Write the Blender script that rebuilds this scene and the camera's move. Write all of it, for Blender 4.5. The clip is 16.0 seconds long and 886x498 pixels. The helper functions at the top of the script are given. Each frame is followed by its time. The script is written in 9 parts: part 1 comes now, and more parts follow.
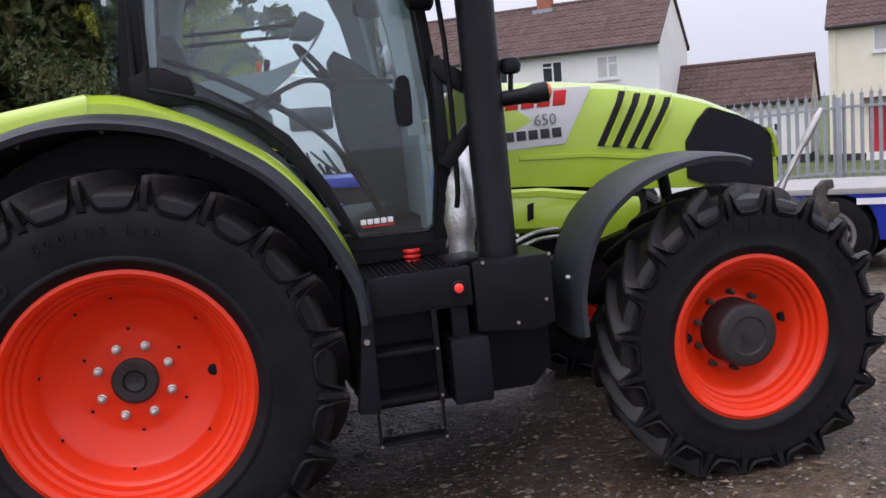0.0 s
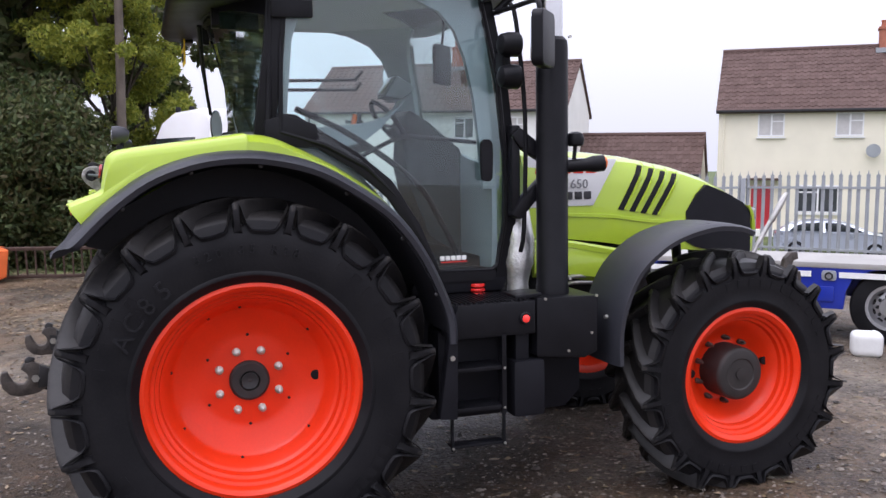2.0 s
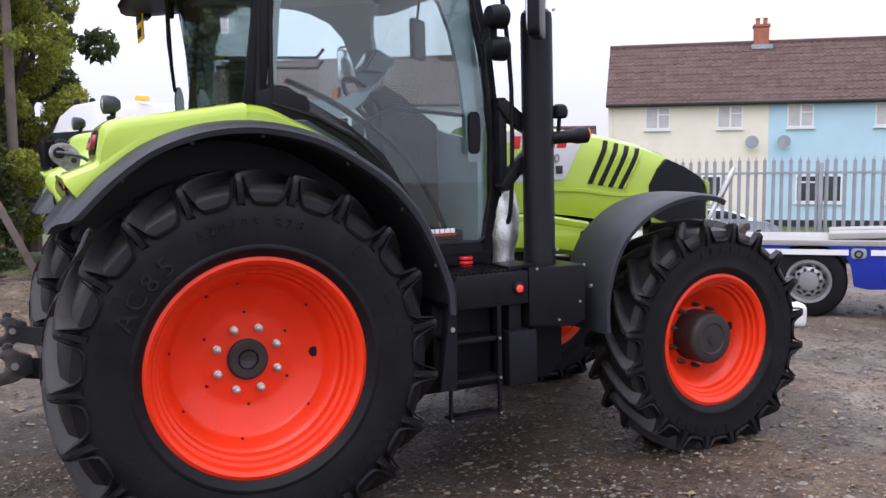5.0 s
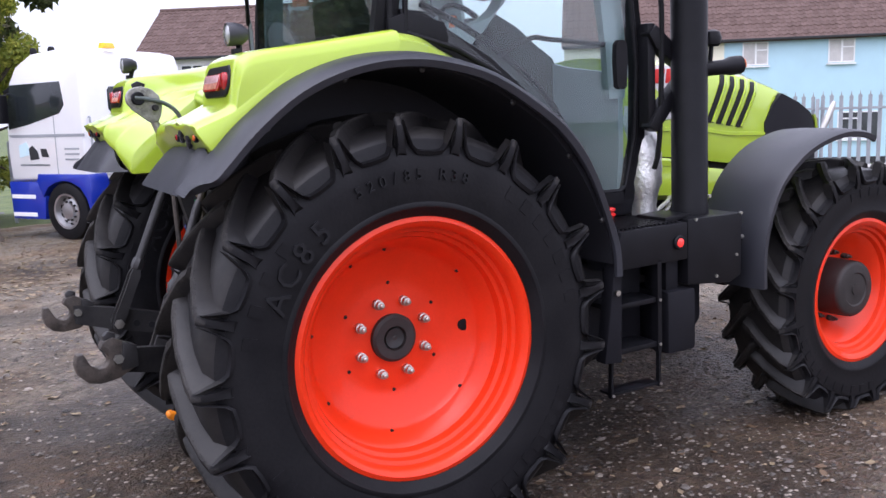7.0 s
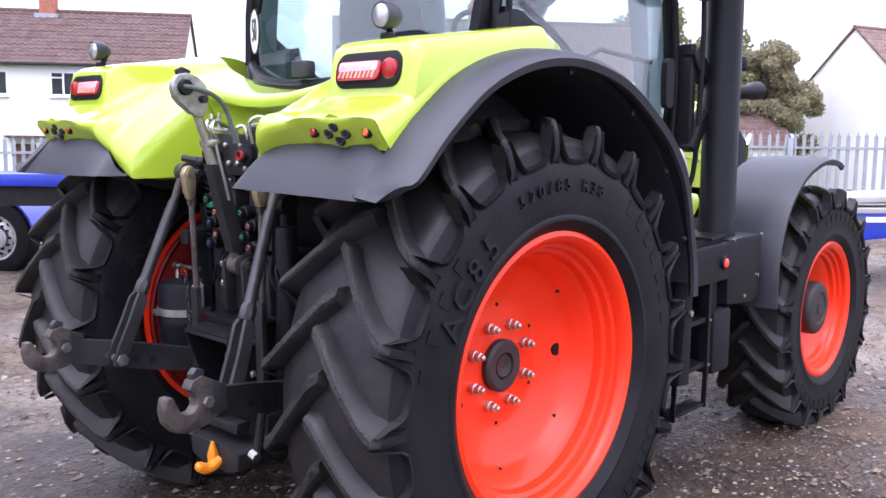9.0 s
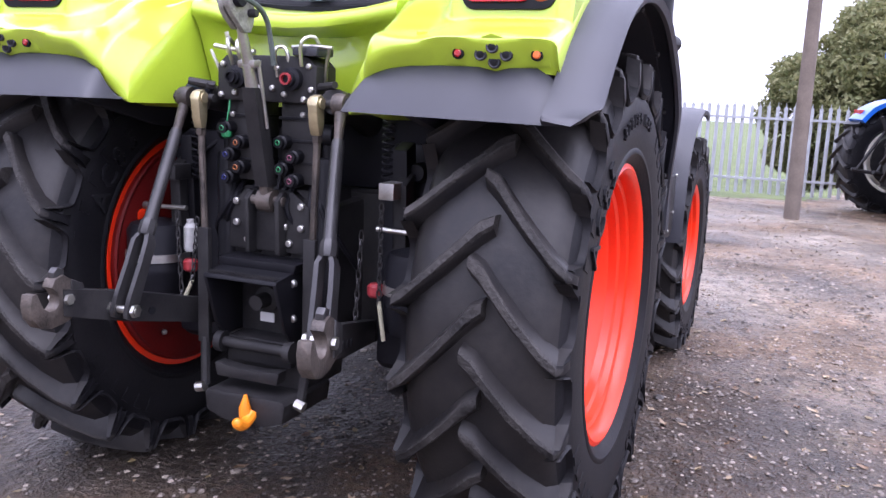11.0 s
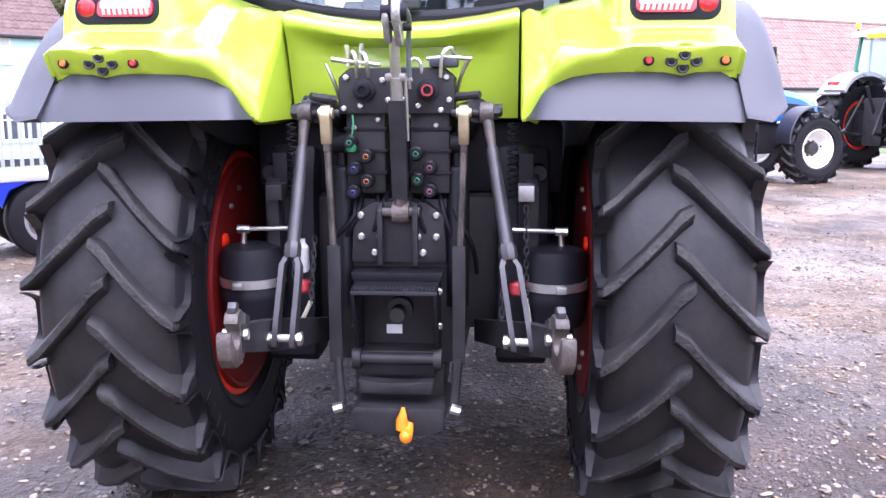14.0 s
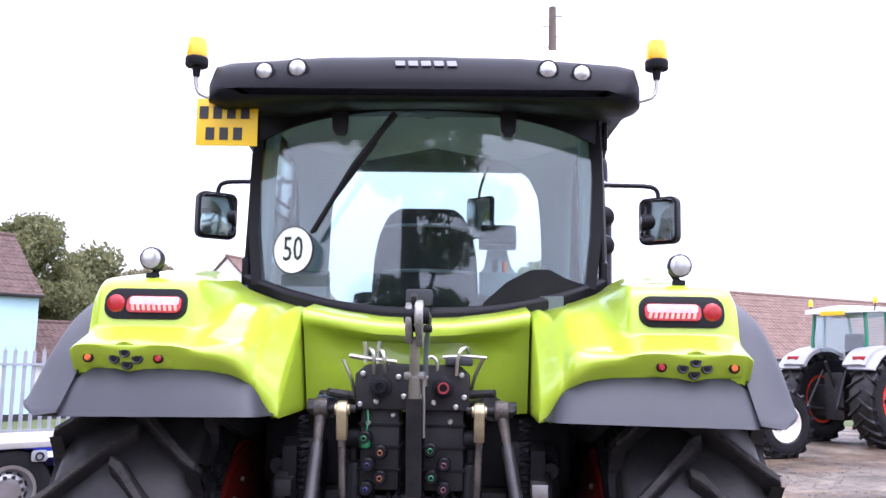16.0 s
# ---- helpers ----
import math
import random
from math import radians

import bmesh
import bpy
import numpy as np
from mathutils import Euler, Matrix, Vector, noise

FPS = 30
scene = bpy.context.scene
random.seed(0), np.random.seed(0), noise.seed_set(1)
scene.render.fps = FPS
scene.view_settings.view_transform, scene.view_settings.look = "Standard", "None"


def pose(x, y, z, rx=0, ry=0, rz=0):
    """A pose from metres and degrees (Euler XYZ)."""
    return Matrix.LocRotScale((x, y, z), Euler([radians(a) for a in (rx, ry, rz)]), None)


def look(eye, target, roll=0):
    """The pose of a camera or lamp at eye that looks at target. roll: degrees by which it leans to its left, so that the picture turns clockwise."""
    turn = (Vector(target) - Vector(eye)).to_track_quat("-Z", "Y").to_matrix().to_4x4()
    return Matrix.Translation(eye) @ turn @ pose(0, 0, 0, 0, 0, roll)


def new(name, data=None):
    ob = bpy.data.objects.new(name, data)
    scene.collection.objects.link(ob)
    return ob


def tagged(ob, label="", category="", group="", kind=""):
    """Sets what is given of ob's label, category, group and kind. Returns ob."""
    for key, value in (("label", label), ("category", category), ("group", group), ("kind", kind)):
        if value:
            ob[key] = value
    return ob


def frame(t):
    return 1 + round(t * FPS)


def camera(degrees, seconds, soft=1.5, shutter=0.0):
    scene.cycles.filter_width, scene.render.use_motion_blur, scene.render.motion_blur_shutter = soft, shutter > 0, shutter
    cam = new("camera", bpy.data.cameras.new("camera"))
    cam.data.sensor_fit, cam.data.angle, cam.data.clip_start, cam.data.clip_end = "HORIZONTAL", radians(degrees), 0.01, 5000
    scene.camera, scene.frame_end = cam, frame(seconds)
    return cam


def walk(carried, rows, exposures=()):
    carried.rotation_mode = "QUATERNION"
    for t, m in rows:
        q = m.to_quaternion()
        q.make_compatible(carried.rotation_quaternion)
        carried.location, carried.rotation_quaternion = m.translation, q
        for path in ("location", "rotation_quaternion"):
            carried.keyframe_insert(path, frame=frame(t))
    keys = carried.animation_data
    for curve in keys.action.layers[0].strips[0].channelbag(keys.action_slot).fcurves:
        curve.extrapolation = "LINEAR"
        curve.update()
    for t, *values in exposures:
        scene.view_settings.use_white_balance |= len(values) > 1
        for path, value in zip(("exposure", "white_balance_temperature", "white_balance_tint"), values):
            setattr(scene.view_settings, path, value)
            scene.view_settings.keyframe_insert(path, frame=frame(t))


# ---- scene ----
cam = camera(53.1, 16.0)
PATH = [
    (0, (0.609, -4.93, 1.869), (0.994, -2.987, 1.591), -4.8),
    (0.5, (0.318, -5.109, 1.929), (0.772, -3.171, 1.734), -1.9),
    (1, (-0.006, -5.313, 1.981), (0.483, -3.386, 1.76), -1.0),
    (1.5, (-0.249, -5.357, 1.93), (0.329, -3.452, 1.735), -1.7),
    (2, (-0.523, -5.432, 1.952), (0.123, -3.548, 1.767), 0.3),
    (2.5, (-0.776, -5.539, 1.964), (-0.043, -3.688, 1.771), -2.3),
    (3, (-0.893, -5.67, 1.992), (-0.132, -3.826, 1.851), -2.5),
    (3.5, (-0.949, -5.736, 2.001), (-0.167, -3.901, 1.864), -1.1),
    (3.7, (-0.965, -5.715, 1.973), (-0.175, -3.882, 1.847), -1.1),
    (5.8, (-1.213, -4.85, 1.795), (-0.275, -3.1, 1.557), -0.9),
    (6, (-1.286, -4.772, 1.803), (-0.349, -3.023, 1.551), -1.4),
    (6.5, (-1.462, -4.497, 1.79), (-0.515, -2.762, 1.484), 0.9),
    (7, (-1.628, -4.164, 1.797), (-0.635, -2.455, 1.489), -1.8),
    (7.5, (-1.872, -3.891, 1.782), (-0.847, -2.202, 1.471), -0.2),
    (8, (-2.106, -3.614, 1.786), (-0.899, -2.046, 1.496), 4.3),
    (8.5, (-2.281, -3.27, 1.755), (-0.932, -1.812, 1.524), 2.0),
    (9, (-2.547, -3.012, 1.719), (-1.095, -1.659, 1.47), 0.7),
    (9.2, (-2.633, -2.9, 1.735), (-1.133, -1.61, 1.444), 1.5),
    (11.3, (-3.285, -1.694, 1.573), (-1.431, -1.024, 1.238), 1.1),
    (11.5, (-3.278, -1.608, 1.574), (-1.414, -0.976, 1.214), -0.4),
    (12, (-3.521, -1.315, 1.584), (-1.601, -0.861, 1.26), 2.1),
    (12.5, (-3.726, -1.041, 1.583), (-1.788, -0.699, 1.228), 1.6),
    (13, (-3.778, -0.763, 1.556), (-1.825, -0.485, 1.228), 2.7),
    (13.5, (-3.719, -0.508, 1.583), (-1.751, -0.351, 1.264), 1.5),
    (14, (-3.734, -0.396, 1.599), (-1.766, -0.255, 1.274), -0.1),
    (14.3, (-3.745, -0.308, 1.617), (-1.76, -0.214, 1.387), 0.2),
    (14.5, (-3.74, -0.267, 1.639), (-1.751, -0.202, 1.444), -0.5),
    (15, (-3.742, -0.229, 1.689), (-1.745, -0.134, 1.698), 0.1),
    (15.5, (-3.774, -0.22, 1.714), (-1.783, -0.126, 1.879), 0.6),
    (16, (-3.801, -0.204, 1.728), (-1.819, -0.143, 1.986), 1.0),
]
EXPOSURES = [(0.0, -0.72, 6150, 20), (0.6, -0.48, 6150, 19), (3.5, -0.44, 6100, 20), (6.0, -0.36, 6050, 20), (7.5, -0.01, 5900, 23), (8.0, 0.17, 5870, 24), (9.0, 0.37, 5800, 26), (11.5, 0.66, 5750, 30), (12.5, 0.95, 5700, 31), (13.5, 1.12, 5650, 31), (14.5, 1.19, 5650, 29), (15.1, 1.09, 5650, 28), (15.5, 0.84, 5700, 27), (16.0, 0.35, 5800, 26)]
walk(cam, [(t, look(eye, target, roll)) for t, eye, target, roll in PATH], EXPOSURES)

# ---- world, sun, exposure ----
world = bpy.data.worlds.new("overcast_sky")
world.use_nodes = True
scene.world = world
wn, wl = world.node_tree.nodes, world.node_tree.links
sky = wn.new("ShaderNodeTexSky")
sky.sky_type, sky.sun_disc = "NISHITA", False
sky.sun_elevation, sky.sun_rotation = radians(67), radians(235)
sky.air_density, sky.dust_density, sky.ozone_density = 1.0, 6.0, 1.0
grey = wn.new("ShaderNodeHueSaturation")
grey.inputs["Saturation"].default_value = 0.10
wl.new(sky.outputs[0], grey.inputs["Color"])
veil = wn.new("ShaderNodeMix")
veil.data_type = "RGBA"
veil.inputs[0].default_value = 0.72
veil.inputs[7].default_value = (10.6, 10.9, 11.8, 1)
wl.new(grey.outputs[0], veil.inputs[6])
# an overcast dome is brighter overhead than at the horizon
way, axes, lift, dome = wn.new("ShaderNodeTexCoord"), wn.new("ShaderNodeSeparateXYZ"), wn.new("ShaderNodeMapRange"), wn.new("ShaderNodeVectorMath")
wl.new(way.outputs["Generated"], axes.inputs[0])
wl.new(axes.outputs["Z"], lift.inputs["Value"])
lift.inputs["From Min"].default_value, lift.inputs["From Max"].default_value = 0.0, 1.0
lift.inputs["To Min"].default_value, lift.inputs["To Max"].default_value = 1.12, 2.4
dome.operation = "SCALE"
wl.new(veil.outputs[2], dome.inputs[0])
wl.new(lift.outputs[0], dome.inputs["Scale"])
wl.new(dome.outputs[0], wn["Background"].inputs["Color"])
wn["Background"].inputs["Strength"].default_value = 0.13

sun_data = bpy.data.lights.new("sun", "SUN")
sun_data.energy, sun_data.angle, sun_data.color = 1.2, radians(60), (1.0, 0.97, 0.94)
sun = new("sun", sun_data)
sun.matrix_world = look((-7, -5, 20), (0, 0, 0))

# ---- materials ----


def mat(name, colour, rough=0.5, metal=0.0, vary=0.12, scale=6.0, grain=60.0, bump=0.1, coat=0.0, colour2=None, spec=0.5, depth=0.01):
    """A surface with large and fine variation of colour, gloss and relief."""
    m = bpy.data.materials.new(name)
    m.use_nodes = True
    n, l = m.node_tree.nodes, m.node_tree.links
    b = n["Principled BSDF"]
    tc = n.new("ShaderNodeTexCoord")
    big = n.new("ShaderNodeTexNoise")
    big.inputs["Scale"].default_value, big.inputs["Detail"].default_value = scale, 5
    fine = n.new("ShaderNodeTexNoise")
    fine.inputs["Scale"].default_value, fine.inputs["Detail"].default_value = grain, 4
    l.new(tc.outputs["Object"], big.inputs["Vector"])
    l.new(tc.outputs["Object"], fine.inputs["Vector"])
    add = n.new("ShaderNodeMath")
    add.operation = "MULTIPLY_ADD"
    add.inputs[1].default_value = 0.4
    l.new(fine.outputs["Fac"], add.inputs[0])
    l.new(big.outputs["Fac"], add.inputs[2])
    ramp = n.new("ShaderNodeMapRange")
    ramp.inputs["From Min"].default_value, ramp.inputs["From Max"].default_value = 0.45, 0.95
    l.new(add.outputs[0], ramp.inputs["Value"])
    mix = n.new("ShaderNodeMix")
    mix.data_type = "RGBA"
    dark = [c * (1 - vary) for c in colour]
    light = list(colour2) if colour2 else [min(1, c * (1 + vary)) for c in colour]
    mix.inputs[6].default_value, mix.inputs[7].default_value = (*dark, 1), (*light, 1)
    l.new(ramp.outputs["Result"], mix.inputs[0])
    l.new(mix.outputs[2], b.inputs["Base Color"])
    rr = n.new("ShaderNodeMapRange")
    rr.inputs["To Min"].default_value, rr.inputs["To Max"].default_value = max(0, rough - 0.07), min(1, rough + 0.09)
    l.new(add.outputs[0], rr.inputs["Value"])
    l.new(rr.outputs["Result"], b.inputs["Roughness"])
    b.inputs["Metallic"].default_value = metal
    b.inputs["Specular IOR Level"].default_value = spec
    b.inputs["Coat Weight"].default_value, b.inputs["Coat Roughness"].default_value = coat, 0.06
    if bump:
        bp = n.new("ShaderNodeBump")
        bp.inputs["Strength"].default_value, bp.inputs["Distance"].default_value = bump, depth
        l.new(fine.outputs["Fac"], bp.inputs["Height"])
        l.new(bp.outputs[0], b.inputs["Normal"])
    return m


def glass(name, tint, gloss=0.02, face=0.028):
    """A thin tinted pane: tinted see-through, with mirror gloss by Fresnel."""
    m = bpy.data.materials.new(name)
    m.use_nodes = True
    n, l = m.node_tree.nodes, m.node_tree.links
    n.remove(n["Principled BSDF"])
    tr, gl, fr, mx = n.new("ShaderNodeBsdfTransparent"), n.new("ShaderNodeBsdfGlossy"), n.new("ShaderNodeLayerWeight"), n.new("ShaderNodeMixShader")
    power, scale = n.new("ShaderNodeMath"), n.new("ShaderNodeMath")
    tr.inputs["Color"].default_value = (*tint, 1)
    gl.inputs["Roughness"].default_value = gloss
    fr.inputs["Blend"].default_value = 0.5
    power.operation, power.inputs[1].default_value = "POWER", 3.2
    scale.operation, scale.inputs[1].default_value, scale.inputs[2].default_value = "MULTIPLY_ADD", 0.85, face
    l.new(fr.outputs["Facing"], power.inputs[0])
    l.new(power.outputs[0], scale.inputs[0])
    l.new(scale.outputs[0], mx.inputs[0])
    l.new(tr.outputs[0], mx.inputs[1])
    l.new(gl.outputs[0], mx.inputs[2])
    l.new(mx.outputs[0], n["Material Output"].inputs["Surface"])
    return m


def lamp_mat(name, colour, strength):
    m = bpy.data.materials.new(name)
    m.use_nodes = True
    b = m.node_tree.nodes["Principled BSDF"]
    b.inputs["Base Color"].default_value = (*colour, 1)
    b.inputs["Emission Color"].default_value, b.inputs["Emission Strength"].default_value = (*colour, 1), strength
    b.inputs["Roughness"].default_value = 0.15
    return m


LIME = mat("lime_paint", (0.40, 0.55, 0.030), 0.28, vary=0.05, scale=2.5, grain=180, bump=0.01, coat=0.8)
WHEEL_RED = mat("orange_red_wheel_paint", (0.80, 0.036, 0.004), 0.34, vary=0.08, scale=4, grain=90, bump=0.02, coat=0.28, spec=0.25)
# darker copy of the wheel red: shade behind the rim put into the paint
SHADED_RED = mat("shaded_red_inner_disc", (0.12, 0.006, 0.005), 0.55, vary=0.2, scale=5, grain=90, bump=0.05, spec=0.2)
BLACK = mat("black_paint", (0.008, 0.008, 0.010), 0.36, vary=0.25, scale=8, grain=120, bump=0.05, spec=0.18)
CHASSIS = mat("dark_chassis_paint", (0.011, 0.0105, 0.0125), 0.5, vary=0.3, scale=9, grain=90, bump=0.08, colour2=(0.026, 0.025, 0.025), spec=0.3)
PLASTIC = mat("dark_grey_plastic", (0.026, 0.027, 0.034), 0.42, vary=0.14, scale=5, grain=400, bump=0.12, spec=0.45)
LINER = mat("black_plastic_liner", (0.010, 0.010, 0.013), 0.5, vary=0.2, scale=7, grain=200, bump=0.1, spec=0.16)
RUBBER = mat("tyre_rubber", (0.0075, 0.0075, 0.0095), 0.46, vary=0.3, scale=5, grain=70, bump=0.12, colour2=(0.014, 0.0135, 0.015), spec=0.16)
TREAD_RUBBER = mat("smooth_tread_rubber", (0.009, 0.009, 0.0115), 0.42, vary=0.3, scale=4, grain=36, bump=0.16, colour2=(0.026, 0.0235, 0.022), spec=0.32)
LUG_RUBBER = mat("worn_lug_rubber", (0.011, 0.0105, 0.0115), 0.60, vary=0.45, scale=7, grain=70, bump=0.8, colour2=(0.050, 0.046, 0.043), depth=0.008, spec=0.25)
LETTER_RUBBER = mat("raised_letter_rubber", (0.0095, 0.0095, 0.0115), 0.5, vary=0.2, scale=9, grain=60, bump=0.1, spec=0.25)
ARCH_LINER = mat("wheel_arch_plastic", (0.021, 0.021, 0.026), 0.55, vary=0.25, scale=5, grain=150, bump=0.15, spec=0.4)
STEEL = mat("bare_steel", (0.42, 0.41, 0.39), 0.38, metal=0.9, vary=0.25, scale=10, grain=120, bump=0.1)
WORN = mat("worn_hook_steel", (0.030, 0.026, 0.025), 0.45, metal=0.25, vary=0.4, scale=14, grain=110, bump=0.25, colour2=(0.115, 0.095, 0.080))
BRASS = mat("yellow_zinc_plate", (0.42, 0.36, 0.22), 0.38, metal=0.8, vary=0.2, scale=20, grain=140, bump=0.06)
ROD_STEEL = mat("dull_grey_steel", (0.034, 0.033, 0.034), 0.32, metal=0.25, vary=0.3, scale=10, grain=120, bump=0.12)
NAVY_PLUG = mat("navy_plastic", (0.008, 0.014, 0.034), 0.4, vary=0.2, scale=20, grain=150, bump=0.05)
CREAM_TAG = mat("cream_sleeve", (0.42, 0.40, 0.28), 0.55, vary=0.15, scale=30, grain=150, bump=0.05)
WORN_PALE = mat("pale_worn_steel", (0.20, 0.195, 0.18), 0.5, metal=0.4, vary=0.35, scale=22, grain=110, bump=0.25, colour2=(0.46, 0.45, 0.42))
CORD_GREY = mat("grey_green_rod", (0.10, 0.12, 0.115), 0.45, vary=0.25, scale=20, grain=120, bump=0.05)
ZINC = mat("zinc_bolt", (0.55, 0.54, 0.50), 0.33, metal=1.0, vary=0.15, scale=20, grain=200, bump=0.05)
FOIL = mat("bright_pipe_wrap", (0.72, 0.72, 0.71), 0.40, metal=0.85, vary=0.2, scale=14, grain=60, bump=0.5)
CHROME = mat("polished_pipe", (0.62, 0.62, 0.62), 0.16, metal=1.0, vary=0.1, scale=8, grain=90, bump=0.04)
DARK_METAL = mat("dark_hub_metal", (0.034, 0.029, 0.028), 0.55, metal=0.3, vary=0.3, scale=15, grain=140, bump=0.2)
ROOF_WHITE = mat("white_cab_roof", (0.78, 0.78, 0.77), 0.4, vary=0.04, scale=3, grain=120, bump=0.02)
ROOF_DARK = mat("black_roof_trim", (0.006, 0.006, 0.009), 0.40, vary=0.15, scale=5, grain=250, bump=0.05, spec=0.10)
GREY_WHITE = mat("dirty_white_plastic", (0.42, 0.42, 0.41), 0.5, vary=0.2, scale=20, grain=90, bump=0.05)
TRIM = mat("grey_cab_lining", (0.52, 0.55, 0.57), 0.7, vary=0.1, scale=6, grain=160, bump=0.1)
CAB_GREY = mat("dark_grey_cab_moulding", (0.105, 0.132, 0.138), 0.6, vary=0.12, scale=6, grain=160, bump=0.1)
DASH = mat("dark_dash_plastic", (0.030, 0.038, 0.041), 0.5, vary=0.12, scale=6, grain=160, bump=0.1)
POST_TRIM = mat("blue_grey_cab_lining", (0.30, 0.36, 0.38), 0.6, vary=0.1, scale=6, grain=160, bump=0.08)
DARK_SCREEN = mat("dark_terminal_screen", (0.012, 0.014, 0.016), 0.12, vary=0.1, bump=0.0, coat=0.3)
SEAT = mat("black_seat_fabric", (0.018, 0.019, 0.022), 0.85, vary=0.2, scale=12, grain=260, bump=0.25)
BADGE = mat("silver_badge_panel", (0.62, 0.62, 0.61), 0.35, vary=0.04, scale=5, grain=120, bump=0.0)
MARK_GREY = mat("dull_grey_print", (0.19, 0.19, 0.20), 0.45, vary=0.05, scale=5, grain=120, bump=0.0)
BADGE_RED = mat("red_badge", (0.65, 0.02, 0.015), 0.4, vary=0.05, scale=8, grain=90, bump=0.0)
INK = mat("black_print", (0.02, 0.02, 0.022), 0.5, vary=0.05, scale=8, grain=90, bump=0.0)
WHITE = mat("white_print", (0.8, 0.8, 0.79), 0.45, vary=0.03, scale=8, grain=90, bump=0.0)
RED_LENS = mat("red_lens", (0.36, 0.010, 0.012), 0.15, vary=0.12, scale=30, grain=160, bump=0.1, coat=0.4)
PALE_LENS = mat("ribbed_orange_lens", (0.60, 0.27, 0.20), 0.18, vary=0.25, scale=40, grain=160, bump=0.3, coat=0.4)
# pale pink for the sky's reflection painted on the tail lens
PINK_GLEAM = mat("pale_pink_gleam", (0.66, 0.40, 0.42), 0.12, vary=0.2, scale=40, grain=160, bump=0.15, coat=0.6)
CLEAR_LENS = mat("clear_lamp_lens", (0.50, 0.51, 0.51), 0.10, metal=0.6, vary=0.25, scale=40, grain=150, bump=0.06, coat=0.6)
AMBER_LENS = mat("amber_beacon", (1.0, 0.52, 0.01), 0.2, vary=0.1, scale=30, grain=120, bump=0.05, coat=0.4)
AMBER_MARK = mat("amber_marker", (0.75, 0.16, 0.03), 0.25, vary=0.1, scale=30, grain=120, bump=0.05)
HOOK_ORANGE = mat("orange_hook_paint", (0.85, 0.26, 0.008), 0.38, vary=0.15, scale=18, grain=120, bump=0.08)
PLATE_YELLOW = mat("yellow_plate", (0.82, 0.52, 0.008), 0.35, vary=0.04, scale=8, grain=90, bump=0.0)
STICKER = mat("yellow_sticker", (0.8, 0.75, 0.02), 0.4, vary=0.05, scale=8, grain=90, bump=0.0)
CAB_GLASS = glass("tinted_cab_glass", (0.91, 0.965, 0.962), 0.02, 0.055)
REAR_GLASS = glass("rear_cab_glass", (0.80, 0.89, 0.89), 0.02, 0.090)
MIRROR = mat("mirror_face", (0.75, 0.77, 0.78), 0.02, metal=1.0, vary=0.01, bump=0.0)
PLUG_COL = {
    "green": mat("green_cap", (0.015, 0.20, 0.07), 0.4, vary=0.1), "blue": mat("blue_cap", (0.02, 0.025, 0.14), 0.4, vary=0.1),
    "orange": mat("orange_cap", (0.34, 0.11, 0.035), 0.4, vary=0.1), "pink": mat("pink_cap", (0.22, 0.07, 0.11), 0.4, vary=0.1),
    "red": mat("red_cap", (0.28, 0.025, 0.03), 0.4, vary=0.1)}

# ---- mesh helpers ----


def rounded(bm, faces, bev, segs=2):
    edges = {e for f in faces for e in f.edges if len(e.link_faces) == 2 and e.calc_face_angle(0) > 0.5}
    if bev > 0 and edges:
        bmesh.ops.bevel(bm, geom=list(edges), offset=bev, segments=segs, profile=0.6, affect="EDGES", clamp_overlap=True)


def prism(bm, pts, axis, a, b, bev=0.0, segs=2):
    """A polygon drawn in the plane across an axis, drawn out from a to b. axis y: (x, z); x: (y, z); z: (x, y)."""
    put = {"x": lambda p, v: (v, p[0], p[1]), "y": lambda p, v: (p[0], v, p[1]), "z": lambda p, v: (p[0], p[1], v)}[axis]
    lo = [bm.verts.new(put(p, a)) for p in pts]
    hi = [bm.verts.new(put(p, b)) for p in pts]
    n = len(pts)
    faces = [bm.faces.new(lo), bm.faces.new(hi[::-1])]
    faces += [bm.faces.new((lo[i], hi[i], hi[(i + 1) % n], lo[(i + 1) % n])) for i in range(n)]
    bmesh.ops.recalc_face_normals(bm, faces=faces)
    rounded(bm, faces, bev, segs)
    return bm


def box(bm, x0, x1, y0, y1, z0, z1, bev=0.0, segs=2):
    return prism(bm, [(x0, z0), (x1, z0), (x1, z1), (x0, z1)], "y", y0, y1, bev, segs)


def loft(bm, loops, closed=True, caps=True):
    """A skin through loops of as many points each."""
    vs = [[bm.verts.new(p) for p in loop] for loop in loops]
    n = len(vs[0])
    for a, b in zip(vs, vs[1:]):
        for i in range(n if closed else n - 1):
            j = (i + 1) % n
            bm.faces.new((a[i], a[j], b[j], b[i]))
    if caps and closed:
        bm.faces.new(vs[0][::-1]), bm.faces.new(vs[-1])
    return bm


def tube(bm, pts, r, n=10, caps=True):
    """A round bar along points; r may differ from point to point."""
    pts = [Vector(p) for p in pts]
    rs = r if isinstance(r, (list, tuple)) else [r] * len(pts)
    way = (pts[1] - pts[0]).normalized()
    side = way.orthogonal().normalized()
    loops = []
    for i, p in enumerate(pts):
        a = (pts[i] - pts[i - 1]).normalized() if i else way
        b = (pts[i + 1] - pts[i]).normalized() if i < len(pts) - 1 else a
        t = (a + b).normalized()
        side = (side - t * side.dot(t)).normalized()
        up = t.cross(side)
        loops.append([p + (side * math.cos(k * math.tau / n) + up * math.sin(k * math.tau / n)) * rs[i] for k in range(n)])
    return loft(bm, loops, True, caps)


